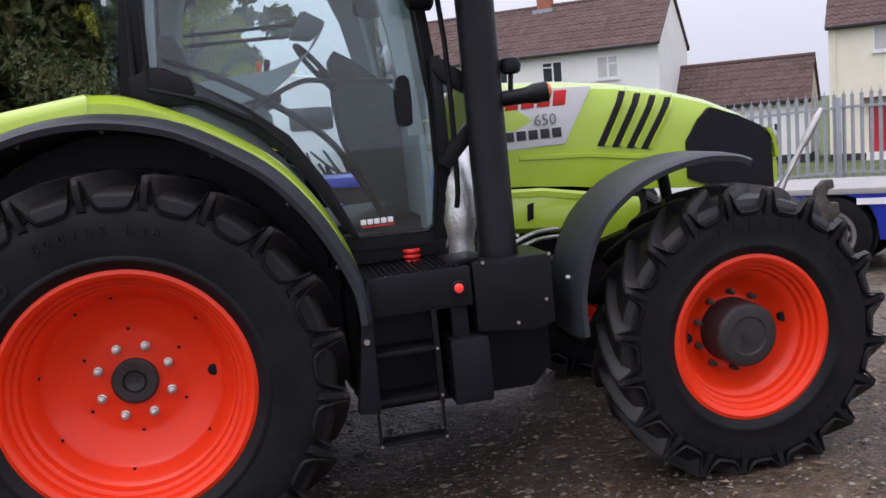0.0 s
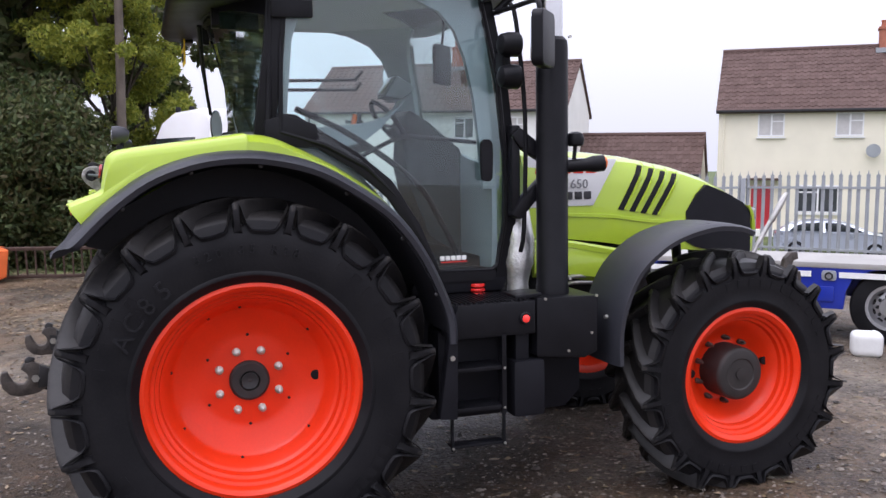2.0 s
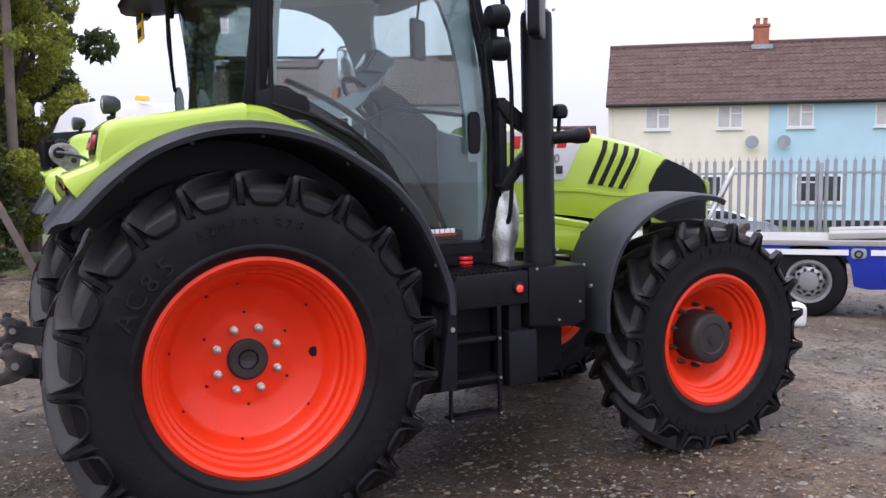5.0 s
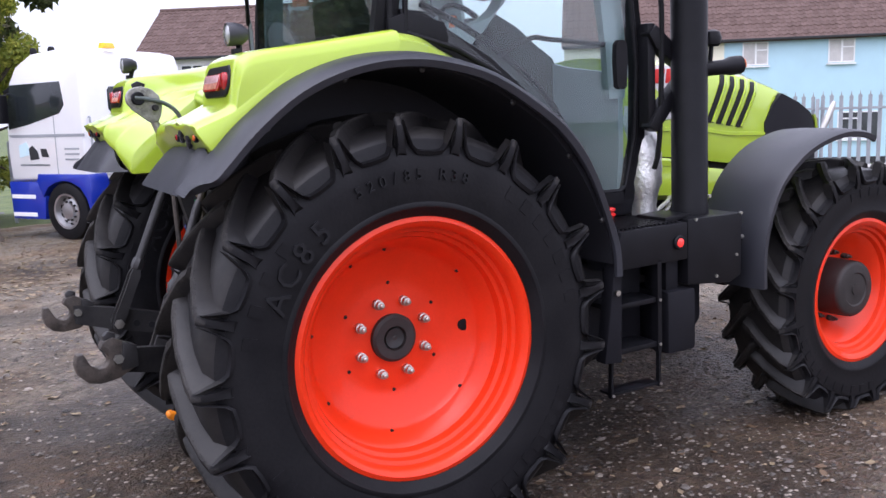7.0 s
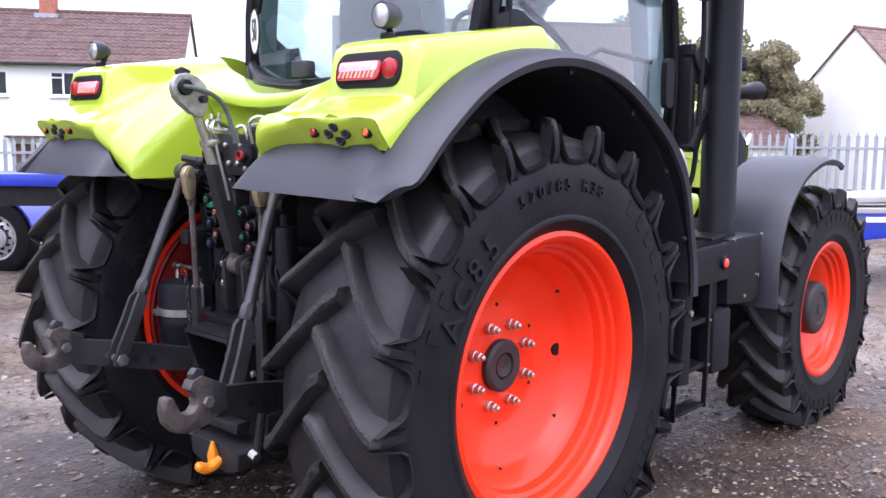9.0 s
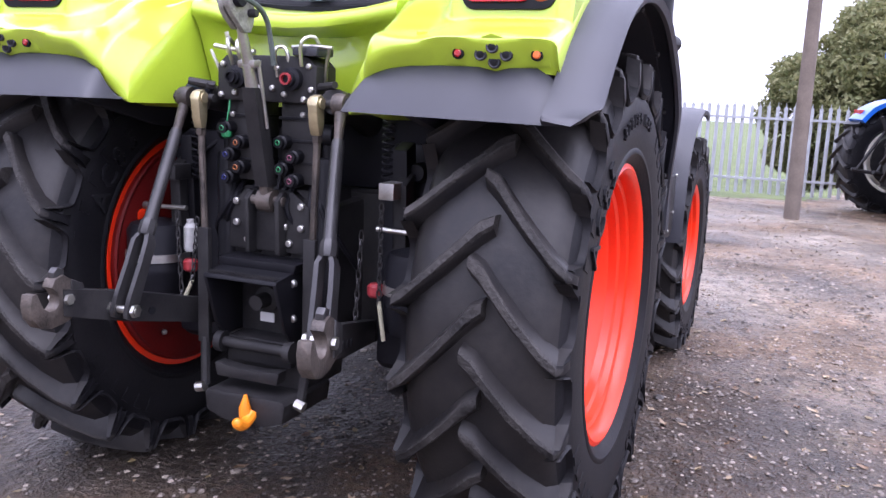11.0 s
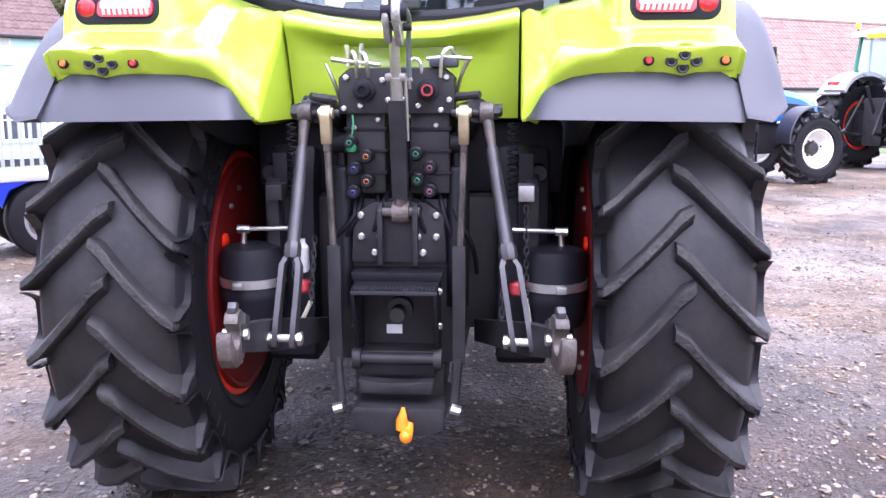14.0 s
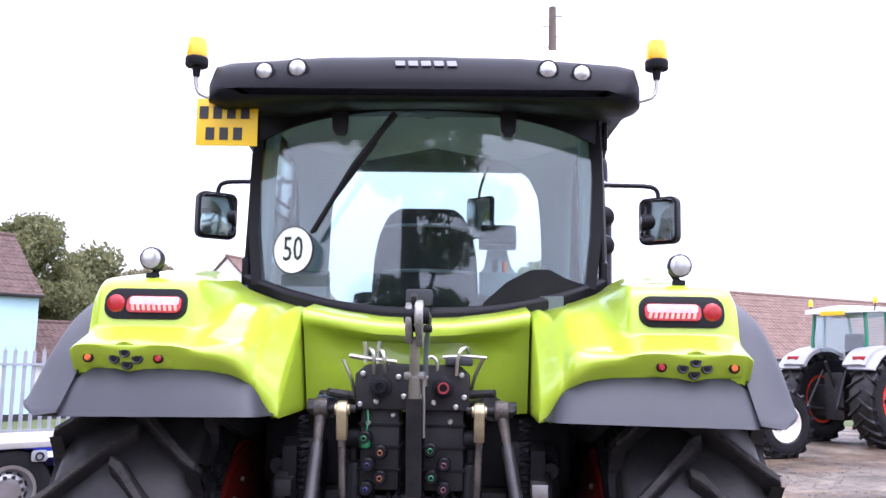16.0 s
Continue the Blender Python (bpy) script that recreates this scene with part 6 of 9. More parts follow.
bm = B()
loft(bm, [[(x + 0.024, y * 0.99, 2.83), (x + 0.020, y * 0.99, 2.795 - 0.085 * (abs(y) / HALF) ** 3), (x + 0.036, y * 0.985, 2.795 - 0.085 * (abs(y) / HALF) ** 3), (x + 0.040, y * 0.985, 2.83)] for x, y in REAR])
part("window_band", bm, ROOF_DARK, rg, "black band along the top of the glass")
bm = B()
lathe(bm, [(0.104, 0.0), (0.104, -0.006)], (0.0, 0.0, 0.0), "x", 36)
disc_at = Matrix.Translation((rear_x(0.555) - 0.004, 0.555, 2.205)) @ Matrix.Rotation(-0.42, 4, "Z")
bm.transform(disc_at)
disc = part("speed_disc", bm, WHITE, rg, "round white disc with the black number 50")
face = disc_at @ Matrix.Translation((-0.0075, 0.0, 0.0)) @ Matrix.Rotation(-math.pi / 2, 4, "Z") @ Matrix.Rotation(math.pi / 2, 4, "X")
part("speed_number", letters("50", 0.150, face @ Matrix.Diagonal((0.72, 1.0, 1.0, 1.0)), 0.0015), INK, disc)
bm = B()
lathe(bm, [(0.1045, 0.0), (0.1045, -0.0075), (0.099, -0.0075), (0.099, 0.0)], (0, 0, 0), "x", 32, closed=True)
bm.transform(disc_at)
part("disc_edge", bm, INK, disc)
bm = B()
tube(bm, [(rear_x(0.12) + 0.012, 0.12, 2.78), (rear_x(0.30) + 0.002, 0.30, 2.55), (rear_x(0.47) - 0.008, 0.475, 2.275)], [0.016, 0.012, 0.008], 8)
tube(bm, [(rear_x(0.20) + 0.012, 0.20, 2.66), (rear_x(0.38) + 0.0, 0.38, 2.42), (rear_x(0.46) - 0.004, 0.465, 2.28)], 0.011, 6)
part("rear_wiper", bm, BLACK, rg, "black rear wiper")
bm = B()
loft(bm, [[(-0.312, y, z0), (-0.285, y, z0), (-0.285, y, z1), (-0.312, y, z1)] for y, z0, z1 in ((-0.70, 2.06, 2.08), (-0.62, 2.04, 2.10), (-0.54, 2.02, 2.135), (-0.46, 2.0, 2.13), (-0.36, 1.985, 2.075), (-0.26, 1.96, 1.985))])
for v in bm.verts:
    v.co.x = rear_x(v.co.y) + (-0.014 if v.co.x < -0.3 else 0.004)
part("window_corner_trim", bm, BLACK, rg)
for sd in (-1, 1):
    bm = B()
    loft(bm, [[(rear_x(0.36) + 0.012 + dx, sd * (0.36 + dy), z) for dx, dy in ((-0.02, -w), (-0.02, w), (0.02, w), (0.02, -w))] for z, w in ((2.70, 0.018), (2.715, 0.03), (2.78, 0.034), (2.80, 0.03))])
    part("window_hinge", bm, BLACK, rg)
bm = B()
box(bm, -0.17, -0.12, -0.055, 0.055, 1.965, 2.035, 0.015)
part("window_latch", bm, PLASTIC, rg, "dark window latch")

# roof
RL = []
for x, w, zt, zl, arch in ((-0.300, 0.74, 2.835, 2.80, 0.0), (-0.280, 0.83, 2.88, 2.78, 0.01), (-0.245, 0.87, 2.925, 2.772, 0.015), (-0.20, 0.89, 2.965, 2.772, 0.02), (-0.15, 0.90, 2.995, 2.775, 0.02), (-0.06, 0.91, 3.005, 2.785, 0.02), (0.08, 0.92, 3.0, 2.805, 0.01),
                           (0.2, 0.93, 2.995, 2.865, 0.0), (0.7, 0.93, 2.985, 2.885, 0.0), (1.2, 0.92, 2.965, 2.875, 0.0), (1.45, 0.90, 2.955, 2.85, 0.0), (1.55, 0.86, 2.93, 2.855, 0.0), (1.58, 0.75, 2.89, 2.86, 0.0)):
    bow = 0.018 if x < 0.0 else 0.0
    half = [(w * 0.93, zl), (w, zl + 0.03), (w, (zt + zl) / 2), (w * 0.975, zt - 0.015 - bow), (w * 0.9, zt - bow), (w * 0.45, zt + 0.012)]
    low = [(w * 0.75, zl + arch * 0.25), (w * 0.4, zl + arch * 0.85)]
    RL.append([(x, -y, z) for y, z in half] + [(x, 0, zt + 0.018)] + [(x, y, z) for y, z in half[::-1]] + [(x, y, z) for y, z in low] + [(x, 0, zl + arch)] + [(x, -y, z) for y, z in low[::-1]])
bm = B()
loft(bm, RL)
roof = part("roof_shell", bm, ROOF_DARK, tractor, "black roof edge", 62)
bm = B()
CAPL = []
for x, w, z in ((-0.13, 0.74, 2.985), (-0.10, 0.84, 2.985), (0.0, 0.89, 2.982), (0.2, 0.918, 2.978), (0.7, 0.922, 2.966), (1.2, 0.908, 2.936), (1.42, 0.87, 2.915), (1.49, 0.78, 2.905)):
    up = 0.6 if x < -0.11 or x > 1.45 else 1.0
    side = [(w, z), (w * 0.997, z + 0.04 * up), (w * 0.96, z + 0.062 * up), (w * 0.5, z + 0.082 * up)]
    CAPL.append([(x, -y, q) for y, q in side] + [(x, 0, z + 0.088 * up)] + [(x, y, q) for y, q in side[::-1]] + [(x, 0, z - 0.03)])
loft(bm, CAPL)
part("roof_cap", bm, ROOF_WHITE, roof, "white roof cap", 50)
bm = B()
loft(bm, [[(x, -w, z), (x, 0, z + 0.02), (x, w, z), (x, w, z + 0.04), (x, -w, z + 0.04)] for x, w, z in ((-0.02, 0.62, 2.815), (0.3, 0.76, 2.85), (1.2, 0.76, 2.862), (1.33, 0.74, 2.855))])
part("roof_lining", bm, TRIM, roof, "pale grey roof lining")
# pale lining of the front posts, sweeping into the roof, and of the rear posts
for sd in (-1, 1):
    bm = B()
    loft(bm, [[(x0, sd * 0.775, z), (x0, sd * 0.735, z), (x1 - 0.03, sd * yi, z), (x1, sd * (yi + 0.01), z), (x1, sd * 0.785, z)] for x0, x1, yi, z in
              ((1.35, 1.44, 0.66, 1.80), (1.33, 1.45, 0.64, 2.05), (1.30, 1.42, 0.62, 2.30), (1.25, 1.385, 0.61, 2.52), (1.19, 1.355, 0.59, 2.67), (1.10, 1.335, 0.54, 2.77), (0.95, 1.325, 0.46, 2.835), (0.82, 1.32, 0.40, 2.86))])
    part("post_lining", bm, POST_TRIM, tractor, "pale grey lining of the front cab post", 50)
    bm = B()
    loft(bm, [[(x0, sd * 0.70, z), (x0, sd * 0.745, z), (x1, sd * 0.755, z), (x1 - 0.02, sd * 0.70, z)] for x0, x1, z in ((0.13, 0.25, 2.02), (0.15, 0.27, 2.3), (0.18, 0.30, 2.6), (0.20, 0.36, 2.78), (0.20, 0.48, 2.85))])
    part("post_lining", bm, POST_TRIM, tractor, "pale grey lining of the rear cab post", 50)
bm = B()
for k in range(5):
    y0 = 0.110 - k * 0.053
    prism(bm, [(y0, 2.940), (y0 - 0.040, 2.940), (y0 - 0.034, 2.974), (y0 + 0.006, 2.974)], "x", -0.256, -0.19, 0.003)
for v in bm.verts:
    v.co.x += 1.14 * max(0, v.co.z - 2.940)
part("maker_mark", bm, MARK_GREY, roof, "plain pale grey blocks")
for sd in (-1, 1):
    for y, z, r in ((0.645, 2.908, 0.034), (0.51, 2.922, 0.036)):
        bm = B()
        lathe(bm, [(r + 0.008, 0.05), (r + 0.008, -0.004), (r, -0.008)], (-0.262, sd * y, z), "x", 22)
        rl = part("roof_lamp", bm, BLACK, roof)
        bm = B()
        lathe(bm, [(r, -0.002), (r * 0.9, -0.014), (r * 0.5, -0.022), (0.003, -0.024)], (-0.262, sd * y, z), "x", 22)
        part("lens", bm, CLEAR_LENS, rl, "clear round lens")
    # beacon on a bent rod
    bm = B()
    lathe(bm, [(0.046, 2.985), (0.049, 2.99), (0.049, 3.02), (0.045, 3.025)], (-0.08, sd * 0.985, 0), "z", 20)
    tube(bm, [(-0.08, sd * 0.985, 2.985), (-0.08, sd * 0.985, 2.94)], [0.02, 0.014], 10)
    bea = part("beacon", bm, LINER, tractor, "amber flashing beacon on a bent rod")
    bm = B()
    lathe(bm, [(0.043, 3.02), (0.046, 3.03), (0.045, 3.07), (0.038, 3.105), (0.02, 3.12), (0.003, 3.122)], (-0.08, sd * 0.985, 0), "z", 20)
    part("dome", bm, AMBER_LENS, bea, "amber dome")
    bm = B()
    tube(bm, smooth_line([(-0.08, sd * 0.985, 2.95), (-0.08, sd * 0.985, 2.91), (-0.08, sd * 0.965, 2.865), (-0.08, sd * 0.90, 2.845)], 3), 0.009, 8)
    part("rod", bm, STEEL, bea)
    # mirror on an arm
    bm = B()
    tube(bm, smooth_line([(1.40, sd * 0.84, 2.76), (1.44, sd * 1.1, 2.765), (1.45, sd * 1.27, 2.76), (1.45, sd * 1.31, 2.72), (1.45, sd * 1.31, 2.66)], 3), 0.014, 8)
    mi = part("mirror_arm", bm, BLACK, tractor, "black arm with a rear-view mirror")
    bm = B()
    lo, hi = sorted((sd * 1.185, sd * 1.435))
    prism(bm, round_rect(lo, hi, 2.42, 2.70, 0.045), "x", 1.438, 1.50, 0.014, 3)
    turn = Matrix.Translation((1.45, sd * 1.31, 0)) @ Matrix.Rotation(radians(sd * 40), 4, "Z") @ Matrix.Translation((-1.45, -sd * 1.31, 0))
    bm.transform(turn)
    head = part("mirror_housing", bm, BLACK, mi)
    bm = B()
    lo, hi = sorted((sd * 1.198, sd * 1.422))
    prism(bm, round_rect(lo, hi, 2.437, 2.683, 0.035), "x", 1.432, 1.4395, 0.001)
    bm.transform(turn)
    part("mirror_glass", bm, MIRROR, head)
    # upright rail beside the door
    bm = B()
    tube(bm, smooth_line([(1.52, sd * 0.90, 1.45), (1.53, sd * 0.93, 1.6), (1.53, sd * 0.95, 2.2), (1.48, sd * 0.95, 2.7), (1.46, sd * 0.92, 2.80)], 3), 0.013, 8)
    part("grab_rail", bm, BLACK, tractor)
# number plate, its characters as plain bars
bm = B()
box(bm, -0.165, -0.155, 0.69, 0.95, 2.62, 2.822, 0.004)
plate = part("number_plate", bm, PLATE_YELLOW, tractor, "yellow number plate with plain dark bars")
for z, n in ((2.735, 4), (2.645, 3)):
    for k in range(n):
        bm = B()
        y = 0.83 + (n / 2 - 0.5 - k) * 0.058
        box(bm, -0.169, -0.164, y - 0.018, y + 0.018, z, z + 0.052)
        part("plate_bar", bm, INK, plate)
bm = B()
box(bm, -0.154, -0.10, 0.74, 0.90, 2.76, 2.80, 0.004)
part("plate_bracket", bm, BLACK, plate)

# inside the cab
bm = B()
loops = []
for x, w, z, d in ((0.36, 0.17, 1.86, 0.07), (0.335, 0.225, 1.92, 0.085), (0.315, 0.245, 2.05, 0.085), (0.30, 0.235, 2.20, 0.08), (0.285, 0.215, 2.30, 0.075), (0.275, 0.185, 2.37, 0.07), (0.268, 0.165, 2.40, 0.06), (0.265, 0.13, 2.425, 0.04)):
    loops.append([(x - d, -w * 0.55, z), (x - d * 0.8, -w * 0.9, z), (x - d * 0.2, -w, z), (x + d * 0.7, -w * 0.97, z), (x + d * 0.5, -w * 0.6, z), (x + d * 0.4, 0, z),
                  (x + d * 0.5, w * 0.6, z), (x + d * 0.7, w * 0.97, z), (x - d * 0.2, w, z), (x - d * 0.8, w * 0.9, z), (x - d, w * 0.55, z)])
loft(bm, loops)
bm2 = B()
seat = part("driver_seat", bm, SEAT, tractor, "black fabric driver seat with a tall back", 60)
loft(bm2, [[(0.28, -w, z), (0.28, w, z), (0.78, w * 0.95, z + 0.01), (0.80, 0, z + 0.015), (0.78, -w * 0.95, z + 0.01)] for w, z in ((0.22, 1.72), (0.25, 1.76), (0.25, 1.84), (0.22, 1.88))])
part("cushion", bm2, SEAT, seat, "", 60)
for z, w, x in ((2.335, 0.19, 0.205), (2.13, 0.225, 0.215)):
    bm = B()
    tube(bm, [(x + 0.02, -w, z), (x, -w * 0.6, z + 0.01), (x - 0.004, 0, z + 0.012), (x, w * 0.6, z + 0.01), (x + 0.02, w, z)], 0.008, 6)
    part("seat_seam", bm, CAB_GREY, seat)
bm = B()
lathe(bm, [(0.16, 1.38), (0.14, 1.45), (0.16, 1.55), (0.14, 1.64), (0.18, 1.73)], (0.5, 0, 0), "z", 20)
part("seat_pedestal", bm, LINER, seat)
for sd in (-1, 1):
    bm = B()
    loft(bm, [[(x, sd * 0.24, z), (x, sd * 0.33, z), (x, sd * 0.33, z + h), (x, sd * 0.24, z + h)] for x, z, h in ((0.30, 1.98, 0.03), (0.36, 1.97, 0.07), (0.70, 2.0, 0.07), (0.80, 2.03, 0.04))])
    part("armrest", bm, SEAT, seat)
bm = B()
loft(bm, [[(x, -0.60, z0), (x, -0.38, z0), (x, -0.38, z1), (x, -0.60, z1)] for x, z0, z1 in ((-0.02, 1.9, 2.02), (0.25, 1.78, 2.05), (0.55, 1.78, 2.04), (0.70, 1.84, 2.01), (0.74, 1.88, 1.96))])
part("side_console", bm, CAB_GREY, tractor, "grey side console")
bm = B()
loft(bm, [[(x, -w, z0), (x, w, z0), (x, w, z1), (x, -w, z1)] for x, w, z0, z1 in ((1.085, 0.12, 1.98, 2.24), (1.11, 0.15, 1.80, 2.275), (1.22, 0.19, 1.5, 2.20), (1.34, 0.22, 1.42, 2.09), (1.40, 0.26, 1.40, 2.03), (1.43, 0.40, 1.38, 1.75))])
part("dash_column", bm, DASH, tractor, "dark steering column and dash")
bm = B()
ring = [(1.02 - 0.10 * math.cos(a), 0.19 * math.sin(a), 2.20 + 0.13 * math.cos(a)) for a in [k * math.tau / 24 for k in range(25)]]
tube(bm, ring, 0.015, 8)
tube(bm, [(1.02, -0.18, 2.20), (1.04, 0, 2.18), (1.02, 0.18, 2.20)], 0.012, 6)
tube(bm, [(1.04, 0, 2.18), (1.12, 0, 2.08)], 0.03, 8)
part("steering_wheel", bm, LINER, tractor, "black steering wheel")
bm = B()
loft(bm, [[(x - nx * h, y0, z - nz * h), (x - nx * h, y1, z - nz * h), (x + nx * h, y1, z + nz * h), (x + nx * h, y0, z + nz * h)] for x, z, nx, nz, h, y0, y1 in
          ((0.42, 2.10, 0, 1, 0.055, -0.44, -0.26), (0.60, 2.105, 0, 1, 0.065, -0.45, -0.25), (0.76, 2.13, 0.2, 0.98, 0.055, -0.44, -0.26), (0.88, 2.19, 0.5, 0.86, 0.040, -0.42, -0.28), (0.97, 2.27, 0.72, 0.69, 0.030, -0.41, -0.29), (1.02, 2.34, 0.8, 0.6, 0.025, -0.40, -0.30))])
part("armrest_console", bm, POST_TRIM, tractor, "grey curved armrest console", 50)
bm = B()
prism(bm, [(0.875, 2.335), (0.955, 2.455), (1.055, 2.395), (1.04, 2.36), (0.98, 2.32)], "y", -0.45, -0.25, 0.012)
term = part("terminal", bm, CAB_GREY, tractor, "grey control terminal on the armrest")
bm = B()
prism(bm, [(0.880, 2.348), (0.948, 2.450), (0.942, 2.454), (0.874, 2.352)], "y", -0.435, -0.265, 0.002)
part("screen", bm, DARK_SCREEN, term)
for x, y, z in ((0.74, -0.33, 2.19), (0.70, -0.38, 2.18)):
    bm = B()
    tube(bm, [(x, y, z - 0.02), (x + 0.01, y, z + 0.03), (x + 0.015, y, z + 0.055)], [0.012, 0.016, 0.013], 8)
    part("control_knob", bm, AMBER_MARK if y < -0.35 else LINER, tractor)
turn = Matrix.Translation((1.28, -0.25, 0)) @ Matrix.Rotation(radians(-45), 4, "Z")
bm = B()
prism(bm, round_rect(-0.10, 0.10, 2.42, 2.66, 0.025), "x", 0.0, 0.03, 0.008)
bm.transform(turn)
tube(bm, smooth_line([(1.29, -0.25, 2.64), (1.30, -0.26, 2.72), (1.29, -0.30, 2.84)], 3), 0.008, 6)
inner = part("inner_mirror", bm, LINER, tractor, "dark inner mirror on a bent stalk")
bm = B()
prism(bm, round_rect(-0.09, 0.09, 2.43, 2.65, 0.02), "x", -0.004, 0.001, 0.0005)
bm.transform(turn)
part("mirror_glass", bm, MIRROR, inner)
bm = B()
tube(bm, smooth_line([(0.30, -0.80, 2.24), (0.60, -0.79, 2.10), (0.95, -0.77, 1.85), (1.10, -0.77, 1.62), (1.20, -0.77, 1.42)], 4), 0.016, 8)
tube(bm, smooth_line([(0.62, -0.80, 1.98), (0.86, -0.79, 2.09), (1.0, -0.77, 2.09), (1.3, -0.80, 2.06)], 4), 0.012, 8)
part("door_bar", bm, BLACK, tractor, "black bars inside the door")
bm = B()
tube(bm, [(0.30, 0.78, 2.52), (1.0, 0.79, 2.54), (1.05, 0.79, 2.6)], 0.012, 8)
tube(bm, [(0.30, 0.78, 2.46), (1.0, 0.79, 2.47), (1.04, 0.79, 2.52)], 0.012, 8)
part("window_rail", bm, BLACK, tractor)
bm = B()
loft(bm, [[(x, 0.42, z0), (x, 0.62, z0), (x, 0.62, z1), (x, 0.42, z1)] for x, z0, z1 in ((0.08, 1.8, 2.10), (0.16, 1.75, 2.13), (0.24, 1.7, 1.90), (0.55, 1.6, 1.84), (0.9, 1.42, 1.65))])
part("passenger_seat", bm, CAB_GREY, tractor, "grey fold-down passenger seat")

# inner trim over the wheel arches and under the windscreen
for sd in (-1, 1):
    bm = B()
    prism(bm, [(0.12, 1.975), (0.12, 2.06), (0.40, 2.03), (0.62, 1.91), (0.76, 1.76), (0.89, 1.54), (0.985, 1.36), (0.965, 1.30), (0.87, 1.475), (0.745, 1.64), (0.61, 1.765), (0.355, 1.915)], "y", sd * 0.765, sd * 0.80, 0.008)
    part("arch_trim", bm, CAB_GREY, tractor, "dark grey inner trim")
bm = B()
loft(bm, [[(1.40, -w, z), (1.43, -w, z), (1.43, w, z), (1.40, w, z)] for w, z in ((0.76, 1.33), (0.78, 1.55), (0.78, 1.82), (0.72, 1.93), (0.40, 1.97), (0.25, 2.0))])
part("front_wall", bm, POST_TRIM, tractor, "blue-grey cab front wall")

# steps, boxes and stack on the right, mirrored plain on the left
for sd in (-1, 1):
    bm = B()
    box(bm, 1.03, 1.50, min(sd * 0.72, sd * 1.145), max(sd * 0.72, sd * 1.145), 1.03, 1.21, 0.012)
    step_box = part("step_platform", bm, BLACK, tractor, "black step platform")
    bm = B()
    for k in range(16):
        box(bm, 1.05 + k * 0.026, 1.062 + k * 0.026, min(sd * 0.76, sd * 1.13), max(sd * 0.76, sd * 1.13), 1.205, 1.219)
    part("tread_grid", bm, BLACK, step_box)
    bm = B()
    for x in (1.02, 1.315):
        loft(bm, [[(x - w, sd * y, z), (x + w, sd * y, z), (x + w, sd * (y - d), z), (x - w, sd * (y - d), z)] for y, z, w, d in ((1.145, 1.05, 0.012, 0.045), (1.145, 0.625, 0.012, 0.045), (1.144, 0.60, 0.006, 0.022), (1.14, 0.435, 0.006, 0.022))])
    ladder = part("ladder", bm, BLACK, tractor, "black two-rail access ladder")
    for z in (0.86, 0.645, 0.45):
        bm = B()
        y0, half = (0.98, 0.012) if z > 0.5 else (1.05, 0.007)
        box(bm, 1.02, 1.315, min(sd * y0, sd * 1.135), max(sd * y0, sd * 1.135), z - half, z + half, 0.003)
        part("tread", bm, BLACK, ladder)
    for x in (1.02, 1.315):
        for z in (0.86, 0.645, 0.45):
            bm = B()
            lathe(bm, [(0.007, 0), (0.007, 0.006)], (x, sd * 1.146 if sd > 0 else -1.152, z), "y", 8)
            part("bolt_head", bm, ZINC, ladder)
    bm = B()
    box(bm, 1.0, 1.36, min(sd * 0.70, sd * 0.97), max(sd * 0.70, sd * 0.97), 0.60, 1.05, 0.02)
    part("battery_box", bm, LINER, tractor, "black box behind the ladder")
    bm = B()
    box(bm, 1.375, 1.56, min(sd * 0.86, sd * 1.14), max(sd * 0.86, sd * 1.14), 0.575, 0.885, 0.025)
    box(bm, 1.40, 1.48, min(sd * 0.95, sd * 1.1), max(sd * 0.95, sd * 1.1), 0.88, 1.05, 0.01)
    part("side_tank", bm, LINER, tractor, "black plastic tank beside the ladder")
    bm = B()
    prism(bm, [(1.51, 1.22), (1.88, 1.215), (1.88, 0.90), (1.80, 0.87), (1.51, 0.90)], "y", sd * 0.80, sd * 1.135, 0.012)
    prism(bm, [(1.40, 1.20), (1.55, 1.225), (1.56, 1.24), (1.40, 1.235)], "y", sd * 0.9, sd * 1.10, 0.005)
    cat = part("stack_box", bm, BLACK, tractor, "black box below the exhaust stack")
    for x, z in ((1.87, 1.225), (1.56, 1.225), (1.84, 1.02), (1.70, 0.93)):
        bm = B()
        lathe(bm, [(0.008, 0), (0.008, 0.01)], (x, sd * 1.13 if sd > 0 else -1.142, z - 0.012), "y", 8)
        part("bolt_head", bm, ZINC, cat)
    bm = B()
    prism(bm, [(1.56, 0.90), (2.12, 0.92), (2.12, 1.10), (1.9, 1.12), (1.56, 1.12)], "y", sd * 0.55, sd * 0.72, 0.01)
    prism(bm, [(1.56, 0.90), (1.95, 0.80), (1.85, 0.62), (1.56, 0.6)], "y", sd * 0.45, sd * 0.60, 0.01)
    part("frame_plate", bm, CHASSIS, tractor)
    bm = B()
    for z in (1.20, 1.225, 1.25):
        lathe(bm, [(0.036, z), (0.042, z + 0.006), (0.042, z + 0.014), (0.036, z + 0.02)], (1.30, sd * 0.80, 0), "z", 18)
    part("red_spring", bm, BADGE_RED, tractor, "stack of red rubber rings")
bm = B()
lathe(bm, [(0.034, 0.0), (0.034, -0.012), (0.03, -0.016)], (1.437, -1.143, 1.118), "y", 20)
rf = part("side_marker", bm, BLACK, tractor, "round red side marker lamp")
bm = B()
lathe(bm, [(0.021, -0.01), (0.021, -0.018), (0.012, -0.024), (0.003, -0.025)], (1.437, -1.143, 1.118), "y", 20)
